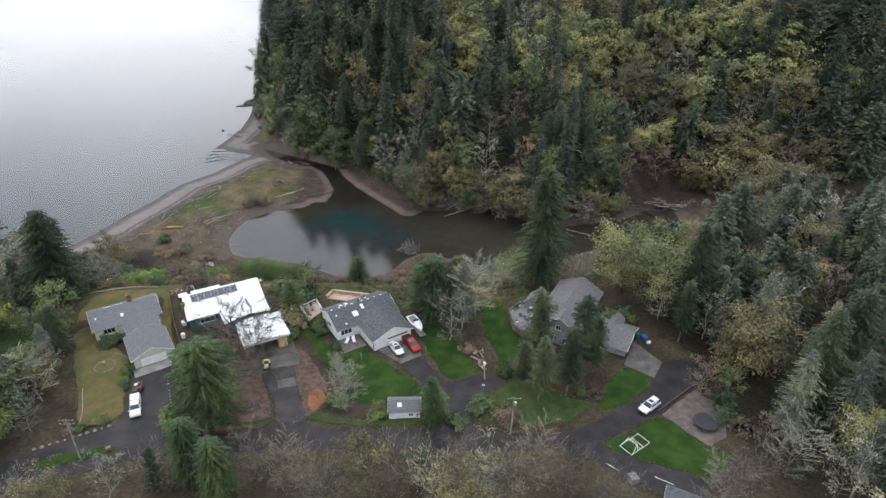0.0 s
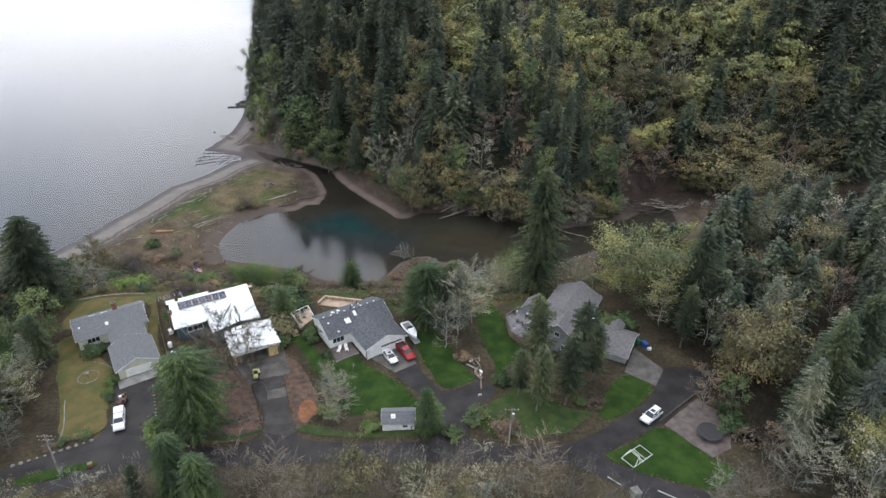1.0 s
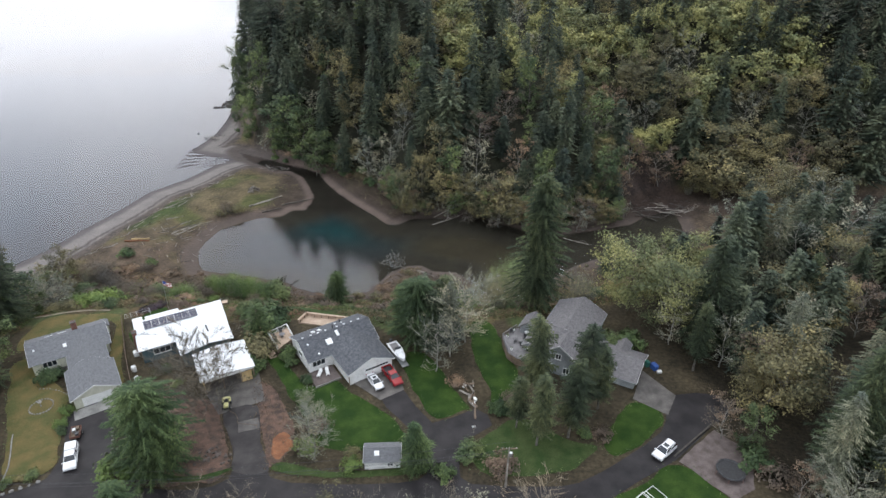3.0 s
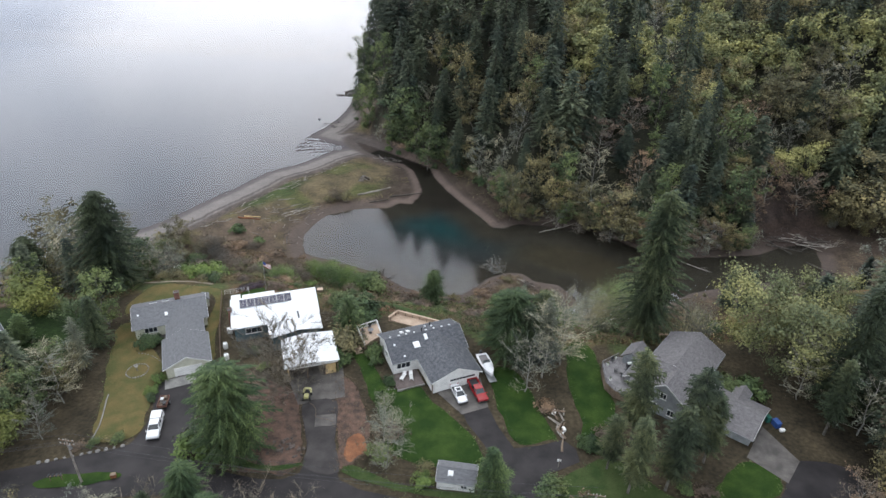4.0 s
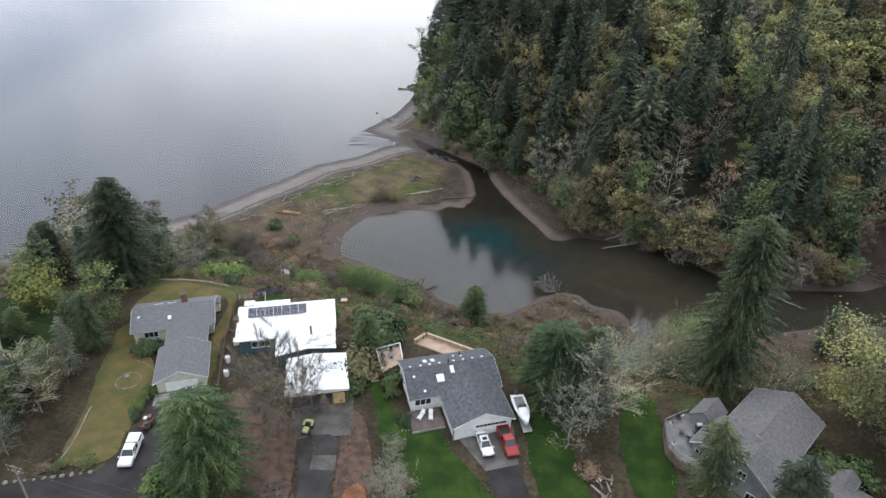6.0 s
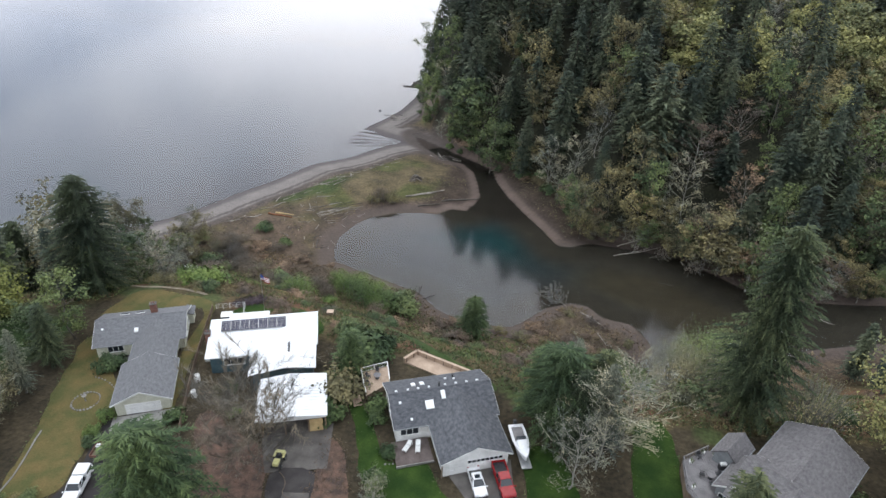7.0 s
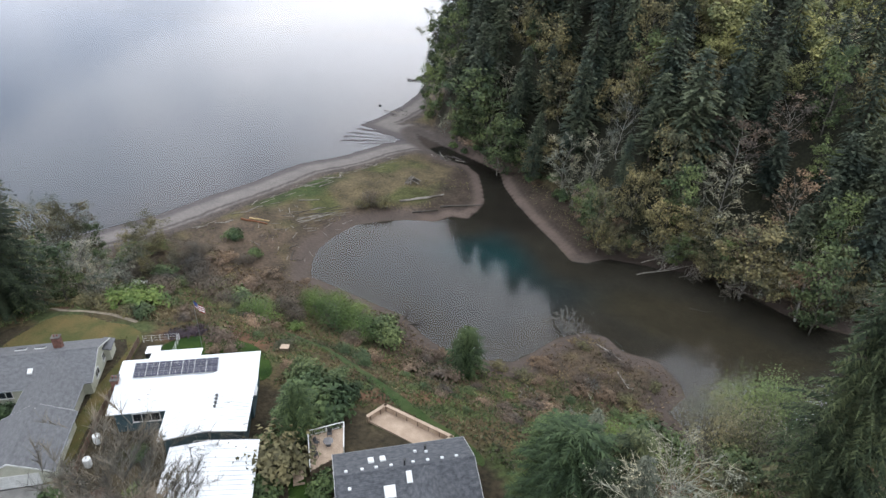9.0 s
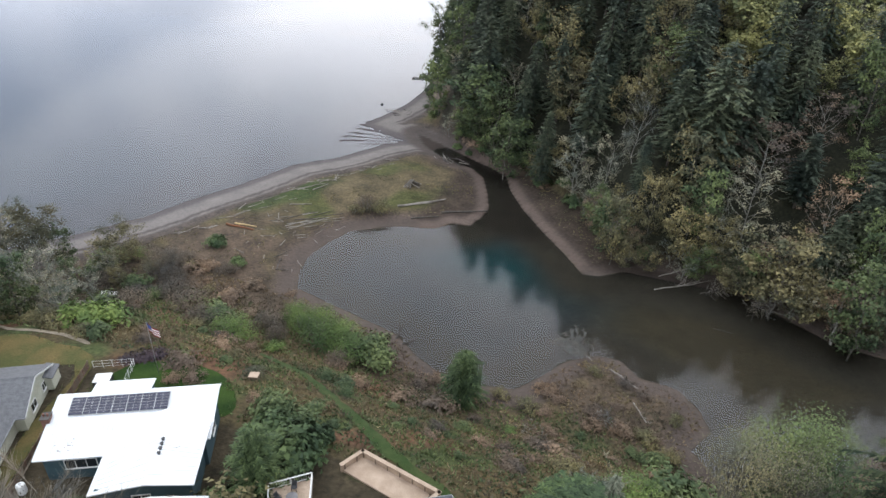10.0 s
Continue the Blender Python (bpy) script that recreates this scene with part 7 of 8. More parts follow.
patio_table(-15.4, 121.0, 18.75)
for x, y, w in ((-16.7, 120.6, 80), (-16.6, 119.6, 100), (-16.0, 118.9, 60), (-15.9, 122.3, 20)):
    patio_chair(x, y, 18.75, w)
patio_table(32.6, 114.6, 21.0)
for x, y, w in ((31.6, 114.6, 90), (33.4, 115.2, -70), (32.6, 113.4, 180), (31.4, 117.6, 30)):
    patio_chair(x, y, 21.0, w)
for x, y in ((30.3, 116.4), (30.4, 112.2), (32.0, 118.6), (33.4, 118.4)):
    p = thing("planter", pose(x, y, 21.0), "white pot with a small plant on the deck", "planter", "deck planters")
    part("pot", lathe([(0.16, 0), (0.22, 0.3), (0.25, 0.42), (0.2, 0.43)], 12), M_WHITE, p)
    wood, crown = spray_bush(int(x * 10), 0.5, 0.3, 60, 0.12, 8)
    q = new("plant", crown.mesh("plant", M_SHRUB))
    q.parent, q.location = p, (0, 0, 0.4)
gl = thing("barbecue", pose(34.2, 116.6, 21.0, 0, 0, 20), "white covered barbecue on the deck", "barbecue")
part("cart", new_box(-0.5, -0.28, 0.1, 0.5, 0.28, 0.85, bevel=0.03), M_DARK, gl)
part("hood", new_box(-0.4, -0.26, 0.85, 0.4, 0.26, 1.15, bevel=0.1), M_WHITE, gl)

# steps from the small deck, and the timber path beside the house
stp = thing("deck_steps", pose(-16.2, 116.4, 17.95, 0, 0, -58), "tan wooden steps down from the deck", "steps")
for k in range(4):
    part("tread", new_box(-0.7, -1.2 + 0.3 * k, 0.05 + 0.18 * k, 0.7, -0.92 + 0.3 * k, 0.1 + 0.18 * k), M_DECK, stp)
for s in (-0.72, 0.72):
    part("stringer", new_box(s - 0.03, -1.25, -0.2, s + 0.03, 0.05, 0.12), M_DECK, stp)

# flag on a pole above the bank
fl = thing("flagpole", pose(-42.0, 133.0, gz(-42, 133)), "thin white flagpole with a red, white and blue flag", "flag")
bm = bmesh.new()
tube(bm, (0, 0, -0.3), (0, 0, 8.6), 0.035, 0.02, 8)
part("pole", bm, M_STEEL, fl)
for k in range(7):
    bm = bmesh.new()
    z = 8.4 - k * 0.17
    rows = [[bm.verts.new((x * 0.95, 0.12 * math.sin(x * 4 + 0.4) - 0.1 * x, z - d - 0.28 * x)) for x in (0.05, 0.5, 1.0, 1.5, 1.9)] for d in (0, 0.17)]
    for a in range(4):
        bm.faces.new((rows[0][a], rows[0][a + 1], rows[1][a + 1], rows[1][a]))
    part("stripe", bm, M_WHITE if k % 2 else M_REDPAINT, fl)
bm = bmesh.new()
vs = [bm.verts.new((x * 0.95, 0.12 * math.sin(x * 4 + 0.4) - 0.1 * x - 0.012, z - 0.28 * x)) for x, z in ((0.05, 8.405), (0.75, 8.405), (0.75, 7.75), (0.05, 7.75))]
bm.faces.new(vs)
part("canton", bm, M_BLUE, fl)


# ---- logs and driftwood ----
def log(x, y, length, r, turn, mat=M_DRIFT, tilt=0.0, label="bleached driftwood log on the sand", branches=0, z=None, group="driftwood", name="driftwood_log"):
    rr = random.Random(int(x * 31 + y * 17 + length * 7))
    bm = bmesh.new()
    n, pts = 5, []
    for k in range(n + 1):
        pts.append(Vector((length * (k / n - 0.5), rr.gauss(0, 0.02) * length * 0.4, r * 0.7 + rr.gauss(0, 0.004) * length)))
    for a, b, k in zip(pts, pts[1:], range(n)):
        tube(bm, a, b, r * (1 - 0.09 * k), r * (1 - 0.09 * (k + 1)), 7)
    for _ in range(branches):
        f = rr.uniform(0.3, 1)
        p = Vector((length * (f - 0.5), 0, r))
        w = rr.uniform(-1.1, 1.1)
        e = p + Vector((math.cos(w), math.sin(w) * rr.choice((-1, 1)), rr.uniform(0.1, 0.9))) * rr.uniform(0.12, 0.3) * length
        tube(bm, p, e, r * 0.35, 0.015, 5)
        for _ in range(3):
            g = p.lerp(e, rr.uniform(0.4, 1))
            tube(bm, g, g + Vector((rr.gauss(0, 1), rr.gauss(0, 1), rr.uniform(0, 0.8))) * 0.07 * length, r * 0.14, 0.01, 4)
    ob = part(name, bm, mat)
    ob.matrix_world = pose(x, y, gz(x, y) if z is None else z, 0, tilt, turn)
    return tagged(ob, label, "log", group)


log(-39.2, 223.0, 13, 0.3, 39)
log(-40.6, 221.6, 9, 0.2, 36)
log(-28.0, 223.8, 12, 0.28, 27, M_WETLOG, label="dark wet log at the lagoon edge")
log(-36.2, 217.0, 7, 0.22, 30, M_WETLOG, label="dark wet log at the lagoon edge")
log(-73.6, 193.6, 7.5, 0.28, 0, M_ORANGE, label="orange-brown split log on the sand")
log(-73.0, 195.0, 5.5, 0.24, 4, M_TAN, label="orange-brown split log on the sand")
rng = random.Random(21)
for k in range(18):
    log(-62.5 + rng.gauss(0, 3.2), 204 + rng.gauss(0, 2.8), rng.uniform(3, 9), rng.uniform(0.07, 0.15), rng.gauss(50, 16), M_DRIFT if k % 3 else M_WETLOG)
for k in range(38):
    y = rng.uniform(186, 250)
    x = float(np.interp(y, [180, 192, 206, 218, 235, 250], [-90, -84, -79, -73.5, -68, -57])) + rng.gauss(2.5, 1.6)
    log(x, y, rng.uniform(1.5, 6), rng.uniform(0.07, 0.18), rng.gauss(58, 22))
for k in range(34):
    x, y = rng.uniform(-72, -52), rng.uniform(182, 206)
    if signed(POND, [x], [y])[0] > 1:
        log(x, y, rng.uniform(0.9, 3.6), rng.uniform(0.05, 0.12), rng.uniform(0, 180))
for x, y, L, w in ((-57.6, 184, 4.5, 110), (-56.0, 182.4, 3.5, 20), (-59.2, 187.0, 3.0, 60)):
    log(x, y, L, 0.12, w, M_WETLOG, label="dark bare branch at the water's edge", branches=5)
# driftwood shelter on the spit
hut = thing("driftwood_shelter", pose(-45.2, 231.0, gz(-45.2, 231)), "ragged heap of weathered driftwood leaning together", "driftwood")
for k in range(26):
    a, o = rng.uniform(0, math.tau), rng.uniform(1.2, 3.0)
    bm = bmesh.new()
    tube(bm, (o * math.cos(a), o * math.sin(a), 0), (rng.gauss(0, 0.6), rng.gauss(0, 0.6), rng.uniform(1.0, 1.9)), 0.12, 0.07, 6)
    part("branch", bm, M_DRIFT if k % 3 else M_WETLOG, hut)
# tangles where the channel leaves the lagoon and at the headland
for x, y, n, r in ((-42.5, 256.6, 12, 2.2), (-60, 281, 14, 4.5), (-72, 291, 7, 3.5)):
    for k in range(n):
        log(x + rng.gauss(0, r), y + rng.gauss(0, r * 0.6), rng.uniform(3, 8), rng.uniform(0.1, 0.2), rng.gauss(-20, 25), M_WETLOG if k % 3 else M_DRIFT, label="dark drift log in a tangle on the beach", branches=2, z=0.25)
for k in range(12):
    log(-78 + rng.gauss(0, 4.5), 345 + rng.gauss(0, 3), rng.uniform(5, 11), 0.3, rng.gauss(15, 22), M_WETLOG, label="black drift log off the headland", branches=2, z=0.1)
rk = thing("beach_rocks", pose(-74, 344, 0), "cluster of black wet boulders off the headland", "rocks")
for k in range(26):
    s = new("boulder", rng.choice(STONES))
    s.parent = rk
    s.matrix_local = pose(rng.gauss(0, 4.5), rng.gauss(0, 4), 0.1, 0, 0, rng.uniform(0, 360)) @ Matrix.Diagonal((rng.uniform(3, 8), rng.uniform(3, 6), rng.uniform(2, 5), 1))
by = thing("mooring_buoy", pose(-84, 299.6, -0.25), "small dark mooring buoy on the water", "buoy")
part("float", lathe([(0.1, -0.2), (0.5, 0), (0.6, 0.35), (0.4, 0.7), (0.1, 0.8)], 14), M_DARK, by)
part("ring", ring_tube(0.12, 0.03, 12, 5, z=0.9), M_STEEL, by)
# stumps and fallen trees round the lagoon
log(-24.6, 171.8, 3.2, 0.3, 80, M_WETLOG, -30, "blackened root stump at the shore", 6, 0.3)
log(-22.2, 170.2, 4.2, 0.2, 35, M_WETLOG, -12, "blackened log in shallow water", 2, 0.1)
log(16.0, 174.0, 6.0, 0.2, -34, M_DRIFT, 0, "bleached fallen trunk at the point", 2, 0.5)
log(19, 166, 4.5, 0.12, -60, M_DRIFT, 0, "bleached fallen trunk at the point", 3)
log(24.5, 208.5, 12.5, 0.14, 40, M_DRIFT, 4, "bleached fallen tree lying into the water", 12, 0.5)
log(23.5, 213.0, 7, 0.12, 20, M_DRIFT, -20, "bleached upturned branches at the shore", 14, 1.2)
log(33, 196, 3.5, 0.1, -5, M_WETLOG, 0, "short log floating in the lagoon", 2, 0.0)
log(53.0, 202.5, 12, 0.3, 80, M_PALEBARK, -58, "bare leaning trunk at the waterside", 2, 4.4)
log(58, 201, 7, 0.16, 24, M_DRIFT, -4, "bleached fallen trunk at the waterside", 3, 0.5)
log(66, 193, 9, 0.14, -38, M_DRIFT, -3, "bleached fallen trunk at the waterside", 3, 0.3)
for k in range(26):
    log(100 + rng.gauss(0, 9), 219 + rng.gauss(0, 7), rng.uniform(6, 17), rng.uniform(0.12, 0.3), rng.gauss(-22, 32), M_DRIFT if k % 3 == 0 else M_WETLOG, label="fallen grey trunk in a creek log jam", branches=2, z=0.4 + rng.uniform(0, 0.5), group="creek log jam")
log(99, 233, 26, 0.34, 22, M_DRIFT, -5, "long grey fallen trunk over the creek", 3, 2.2, "creek log jam")
# woodpile and junk beside the lawn
for k in range(12):
    log(21.6 + rng.gauss(0, 0.7), 102.5 + rng.gauss(0, 2.2), rng.uniform(1.6, 3.8), rng.uniform(0.1, 0.22), rng.gauss(105, 25), M_WOOD if k % 2 else M_DRIFT, label="cut log in a rough woodpile", z=gz(21.6, 102.5) + 0.05 + 0.12 * (k % 4), group="woodpile")
crate("dinghy_box", 20.6, 104.8, 0.8, 0.6, 0.4, M_WHITE, "white plastic crate on the woodpile", "crate", 60)
crate("cooler_box", 22.2, 101.0, 0.75, 0.4, 0.4, M_WHITE, "white cooler box beside the woodpile", "crate", 115)
crate("barrel_crate", 21.8, 99.8, 0.5, 0.5, 0.45, M_WHITE, "white tub beside the woodpile", "tub", 10)
sg = thing("sign_post", pose(21.0, 92.6, gz(21, 92.6)), "pale wooden marker post beside the lane", "post")
bm = bmesh.new()
tube(bm, (0, 0, -0.3), (0.1, 0, 1.9), 0.07, 0.06, 8)
part("post", bm, M_DRIFT, sg)
part("board", new_box(-0.3, -0.03, 1.3, 0.3, 0.03, 1.75), M_WHITE, sg)


# ---- single trees and shrubs about the houses ----
GARDEN_TREES = [("cedar", -29.6, 88.0, 17, 20, ""), ("veil", -26.0, 101.8, 18, 220, "large leafless tree with fine grey twigs before the garage"), ("broad_fir", -77.4, 131.8, 24, 0, "tall dark fir at the edge of the yard"), ("near_bare_b", -98, 146, 19, 10, ""), ("near_bare_c", -90.5, 141, 15, 80, ""), ("broad_fir", -105, 138, 18, 50, "dark fir at the edge of the shore"), ("willow", -86.5, 118.4, 9.2, 0, ""), ("pine", -83, 110, 6.5, 0, "round blue-green spruce beside the house"), ("near_fir_c", -67.5, 110.5, 12, 0, ""), ("alder_a", -69, 117, 13, 90, ""), ("lichen_fir", -66.0, 104, 12, 200, ""), ("alder_b", -70.5, 112, 11, 40, ""), ("near_bare_a", -63.5, 95, 13.5, 140, ""), ("near_bare_b", -61, 86.5, 9.5, 30, ""), ("alder_b", -66, 91, 11, 0, ""), ("willow", -66.5, 83.5, 7.5, 60, "leafy green maple beside the lane"), ("pine", -20.4, 122.2, 8.5, 10, "dark green evergreen between two houses"), ("bush_olive", -20.4, 116.5, 5, 0, "tall hedge shrub between two houses"), ("bush_dark", -19.0, 126.4, 4.2, 100, ""), ("bush_dark", -20.2, 112.6, 3.0, 30, ""), ("pine", -8.5, 158.6, 10.2, 0, ""), ("cedar", 12.2, 118.4, 15, 0, "bushy green cedar hung with lichen")]
GARDEN_TREES += [("near_fir_c", 15.4, 116.0, 14, 60, ""), ("near_bare_c", 18.6, 113.4, 16.5, 0, ""), ("near_bare_b", 15.4, 109.4, 15, 200, ""), ("near_bare_a", 22.0, 117.6, 17, 90, ""), ("slim", 18.2, 120.5, 15, 120, "open-crowned fir hung with lichen"), ("near_bare_c", 12.8, 123, 12, 40, ""), ("broad_fir", 38.8, 131.0, 32, 30, "tall dense fir behind the house"), ("bush_olive", 30.5, 133, 3.0, 0, ""), ("slim", 33.0, 100.4, 18.5, 40, ""), ("slim", 40.2, 95.2, 19.5, 160, ""), ("slim", 36.6, 90.4, 16, 250, ""), ("slim", 31, 89, 15, 20, ""), ("slim", 43.5, 97.0, 14, 10, ""), ("slim", 28.4, 93.4, 11, 80, ""), ("near_lime", 58.5, 126.2, 19, 0, ""), ("near_lime", 62.6, 119.0, 19, 50, ""), ("near_lime", 67.0, 131.0, 17, 120, ""), ("near_bare_b", 63, 114, 15, 20, ""), ("cone", 11.2, 85.4, 9.2, 0, ""), ("near_bare_c", -5.0, 88.4, 11.5, 0, ""), ("near_bare_a", -6.6, 93.8, 8, 90, "")]
GARDEN_TREES += [("near_bare_b", -7.6, 99.8, 6, 90, ""), ("near_fir_a", 68, 111.5, 25, 0, ""), ("near_fir_b", 73.5, 117, 22, 60, ""), ("slim", 64.5, 106, 15, 10, ""), ("near_olive", 85, 116, 15, 0, ""), ("olive_c", 93, 112, 15, 80, ""), ("rust_a", 100, 112, 14, 0, ""), ("lichen_fir", 78, 100.5, 20, 0, ""), ("near_bare_c", 84, 104, 17, 70, ""), ("near_olive", 69, 94.5, 10, 0, ""), ("rust_b", 72.5, 100, 14, 30, ""), ("near_fir_b", 74.5, 79, 26, 0, "tall fir hung with pale lichen"), ("near_fir_a", 81, 83, 27, 90, ""), ("lichen_fir", 71, 75.5, 20, 100, ""), ("lichen_fir", 77.5, 72.5, 21, 20, ""), ("near_fir_c", 88, 88, 24, 10, ""), ("near_lime", 80.5, 71.5, 11.5, 0, ""), ("rust_a", 61.6, 88.0, 9, 0, ""), ("alder_a", 64.5, 84.6, 9, 0, ""), ("rust_b", 66.8, 74.5, 8, 0, ""), ("fir_c", 93, 144, 19, 0, "")]
GARDEN_TREES += [("fir_a", 103, 139, 20, 0, ""), ("fir_b", 112, 142, 21, 0, ""), ("fir_c", 121, 137, 20, 0, ""), ("fir_a", 86, 138, 19, 0, ""), ("olive_b", 104, 128, 15, 0, ""), ("fir_d", 116, 127, 22, 0, "")]
GARDEN_TREES += [("near_bare_b", 54.4, 66.8, 7.5, 0, ""), ("cedar", 10.8, 122.0, 12, 30, ""), ("lichen_fir", 14.2, 122.8, 14, 90, ""), ("lichen_fir", 18.6, 116.6, 16, 200, ""), ("near_fir_c", 17.2, 120.0, 14, 140, ""), ("lichen_fir", 84, 90, 19, 30, ""), ("lichen_fir", 90, 80, 20, 80, ""), ("lichen_fir", 95, 95, 19, 140, ""), ("lichen_fir", 87, 73, 18, 210, ""), ("near_fir_a", 99, 86, 22, 10, "")]
for key, x, y, h, turn, label in GARDEN_TREES:
    plant(key, x, y, h, turn, label=label, group="trees about the houses", wide=(1.05 if x > 0 else 1.6) if key == "broad_fir" else 1.55 if key == "cone" else 1.2 if key in FIRS + NEAR_FIRS or key == "slim" else 1.6 if key == "pine" else 1.3 if key == "cedar" else 1.1)

rng = random.Random(77)
# the belt of bare and budding trees along the lower side of the lane
for x, y, h in ((-60, 66, 12), (-53, 67.5, 11), (-46.5, 66, 13), (-40, 69.5, 11), (-33, 71, 10), (-29, 75, 9.5), (-24, 71.5, 12), (-17.5, 72.5, 11.5), (-12.5, 70.5, 13), (-6.5, 66, 12), (0, 67, 13), (4.5, 68.5, 12.5), (9.5, 66, 12), (13.8, 71.5, 10), (16.8, 67, 13), (21, 65, 12), (26.5, 69.5, 12.5), (31.5, 67, 13), (36.6, 61.5, 11), (49.5, 57.5, 12), (56, 64, 10), (62, 66, 11), (67, 68, 12), (73, 64, 12), (-68, 70, 12), (-74, 76, 13)):
    key = rng.choice(BELT * 3 + ["near_olive", "bare_b"]) if x > -56 else rng.choice(OLIVES + BELT)
    plant(key, x, y, h * rng.uniform(0.85, 1.05), rng.uniform(0, 360), group="roadside belt")
for x, y, h, key in ((-28.4, 73.2, 12.5, "cedar"), (-23.0, 69.6, 12, "cedar"), (12.5, 62, 12, "near_olive"), (8, 70.5, 8, "alder_a"), (-33.4, 71.5, 9, "near_fir_c")):
    plant(key, x, y, h, rng.uniform(0, 360), group="roadside belt")
# woods east and west of the houses
for k in range(150):
    x, y = rng.uniform(64, 165), rng.uniform(60, 190)
    if signed(POND, [x], [y])[0] < 6 or (x < 70 and y > 90 and y < 105) or x < 66 or (y > 146 and abs(x - 84.5 - 0.46 * (y - 170)) < 9.5) or (x < 72 and y > 70 and y < 92) or k % 3 == 0 and x < 80:
        continue
    plant(rng.choice(FIRS + FIRS + FIRS + BARES + ["near_fir_a", "near_fir_c", "near_olive", "lichen_fir", "lichen_fir"]), x, y, rng.uniform(12, 20), rng.uniform(0, 360), group="eastern woods", wide=1.15)
for k in range(75):
    x, y = rng.uniform(-118, -62), rng.uniform(72, 152)
    if signed(SEA, [x], [y])[0] < 4 or (-99 < x < -73 and 84 < y < 124) or (x > -74 and 118 < y < 138) or (x > -66 and (y > 100 or y < 84)):
        continue
    plant(rng.choice((FIRS if y < 132 else BARES) + BARES + ALDERS + OLIVES + BARES), x, y, rng.uniform(8, 15), rng.uniform(0, 360), group="western woods", wide=1.1)
for x, y, h, key in ((-101, 163, 12, "bare_a"), (-96, 166, 10, "alder_b"), (-88, 168, 7.5, "olive_b"), (-93, 160, 10, "bare_c"), (-84, 165, 7, "bare_b"), (-104, 156, 13, "olive_a"), (-86, 158, 8, "alder_a"), (-79, 163, 6, "olive_c"), (-97, 153, 13, "bare_b"), (-109, 150, 14, "olive_c"), (-76, 170, 5, "rust_a"), (-88, 152, 13, "bare_a"), (-81, 158, 10, "bare_b"), (-84, 147, 12, "alder_b"), (-92, 143, 14, "bare_c"), (-79, 150, 8, "bare_a"), (-99, 160, 14, "bare_b"), (-88, 136, 16, "bare_a"), (-83.5, 133.5, 15, "near_olive"), (-80, 139.5, 13, "bare_c"), (-93, 137, 15, "olive_b"), (-95, 141, 24, "bare_b"), (-89, 138.5, 22, "bare_a"), (-100, 144, 25, "olive_c"), (-101, 158, 19, "near_bare_a"), (-97.5, 162.5, 16, "near_olive"), (-104, 162, 17, "near_bare_c"), (-84.4, 167.5, 12, "near_olive"), (-81.5, 164, 9, "near_bare_b")):
    plant(key, x, y, h, rng.uniform(0, 360), group="shore trees")
# overhanging trees at the foot of the hill
WATERSIDE_TREES = [(44, 207.6, 12, "olive_b"), (49, 205.5, 10, "olive_a"), (36, 213.5, 12, "bare_a"), (30, 214.5, 15, "bare_c"), (23, 215, 17, "olive_c"), (27, 219, 18, "alder_b"), (9, 220.5, 14, "bare_b"), (14, 215.5, 9, "rust_b"), (2, 231, 12, "bare_c"), (-3, 239, 13, "bare_a"), (6, 226, 10, "olive_a"), (-12, 248, 12, "olive_b"), (-18, 252, 12, "alder_a"), (-24, 257, 12, "alder_b"), (-31, 261, 14, "alder_a"), (-37, 264, 14, "alder_b"), (-43, 268, 11, "alder_a"), (-48, 272, 9, "bare_b"), (56, 204, 12, "rust_a"), (60, 206, 14, "olive_c"), (66, 207, 11, "alder_b"), (73, 210, 12, "olive_a"), (80, 214, 13, "olive_b"), (88, 219, 12, "rust_b"), (118, 226, 15, "olive_c"), (124, 222, 13, "olive_a"), (40, 212, 15, "rust_a"), (52, 207.5, 15, "bare_b")]
WATERSIDE_TREES += [(-54, 283, 6, "alder_b"), (-58, 294, 5, "alder_a"), (-62, 306, 6, "alder_b"), (-65, 320, 7, "alder_a"), (-70, 336, 9, "bare_a"), (-74, 356, 10, "alder_b"), (-78, 380, 10, "bare_c")]
for x, y, h, key in WATERSIDE_TREES:
    plant(key, x, y, h, rng.uniform(0, 360), group="waterside trees")
# crowns that hang out over the far shore of the lagoon
for k in range(30):
    x = 3 + 3.6 * k + rng.uniform(-1, 1)
    y = float(np.interp(x, FOOT_X, FOOT_Y)) - 5
    while signed(POND, [x], [y])[0] < 0.7 + 1.2 * (k % 3):
        y += 0.4
    if 88 < x < 114:
        continue
    key = rng.choice(OLIVES + OLIVES + BARES + ALDERS + RUSTS)
    plant(key, x, y, rng.uniform(7, 13), rng.uniform(0, 360), group="waterside trees", wide=rng.uniform(1.1, 1.5), lean=rng.uniform(1, 9))
# leafless thicket behind the beach
for k in range(26):
    x, y = rng.uniform(-90, -54), rng.uniform(149, 177)
    if signed(SEA, [x], [y])[0] < 19 or signed(POND, [x], [y])[0] < 8:
        continue
    plant(rng.choice(("thicket_brown", "thicket_brown", "thicket_brown", "thicket", "bush_green")), x, y, rng.uniform(2.0, 4.2), rng.uniform(0, 360), group="beach thicket", wide=rng.uniform(1.0, 1.5))
for x, y in ((-47.6, 134.4), (-46.4, 135.6), (-45.2, 136.4)):
    plant("heather", x, y, 0.9, rng.uniform(0, 360), group="garden and bank shrubs")
plant("bush_maroon", -74.7, 94.0, 2.8, 0)
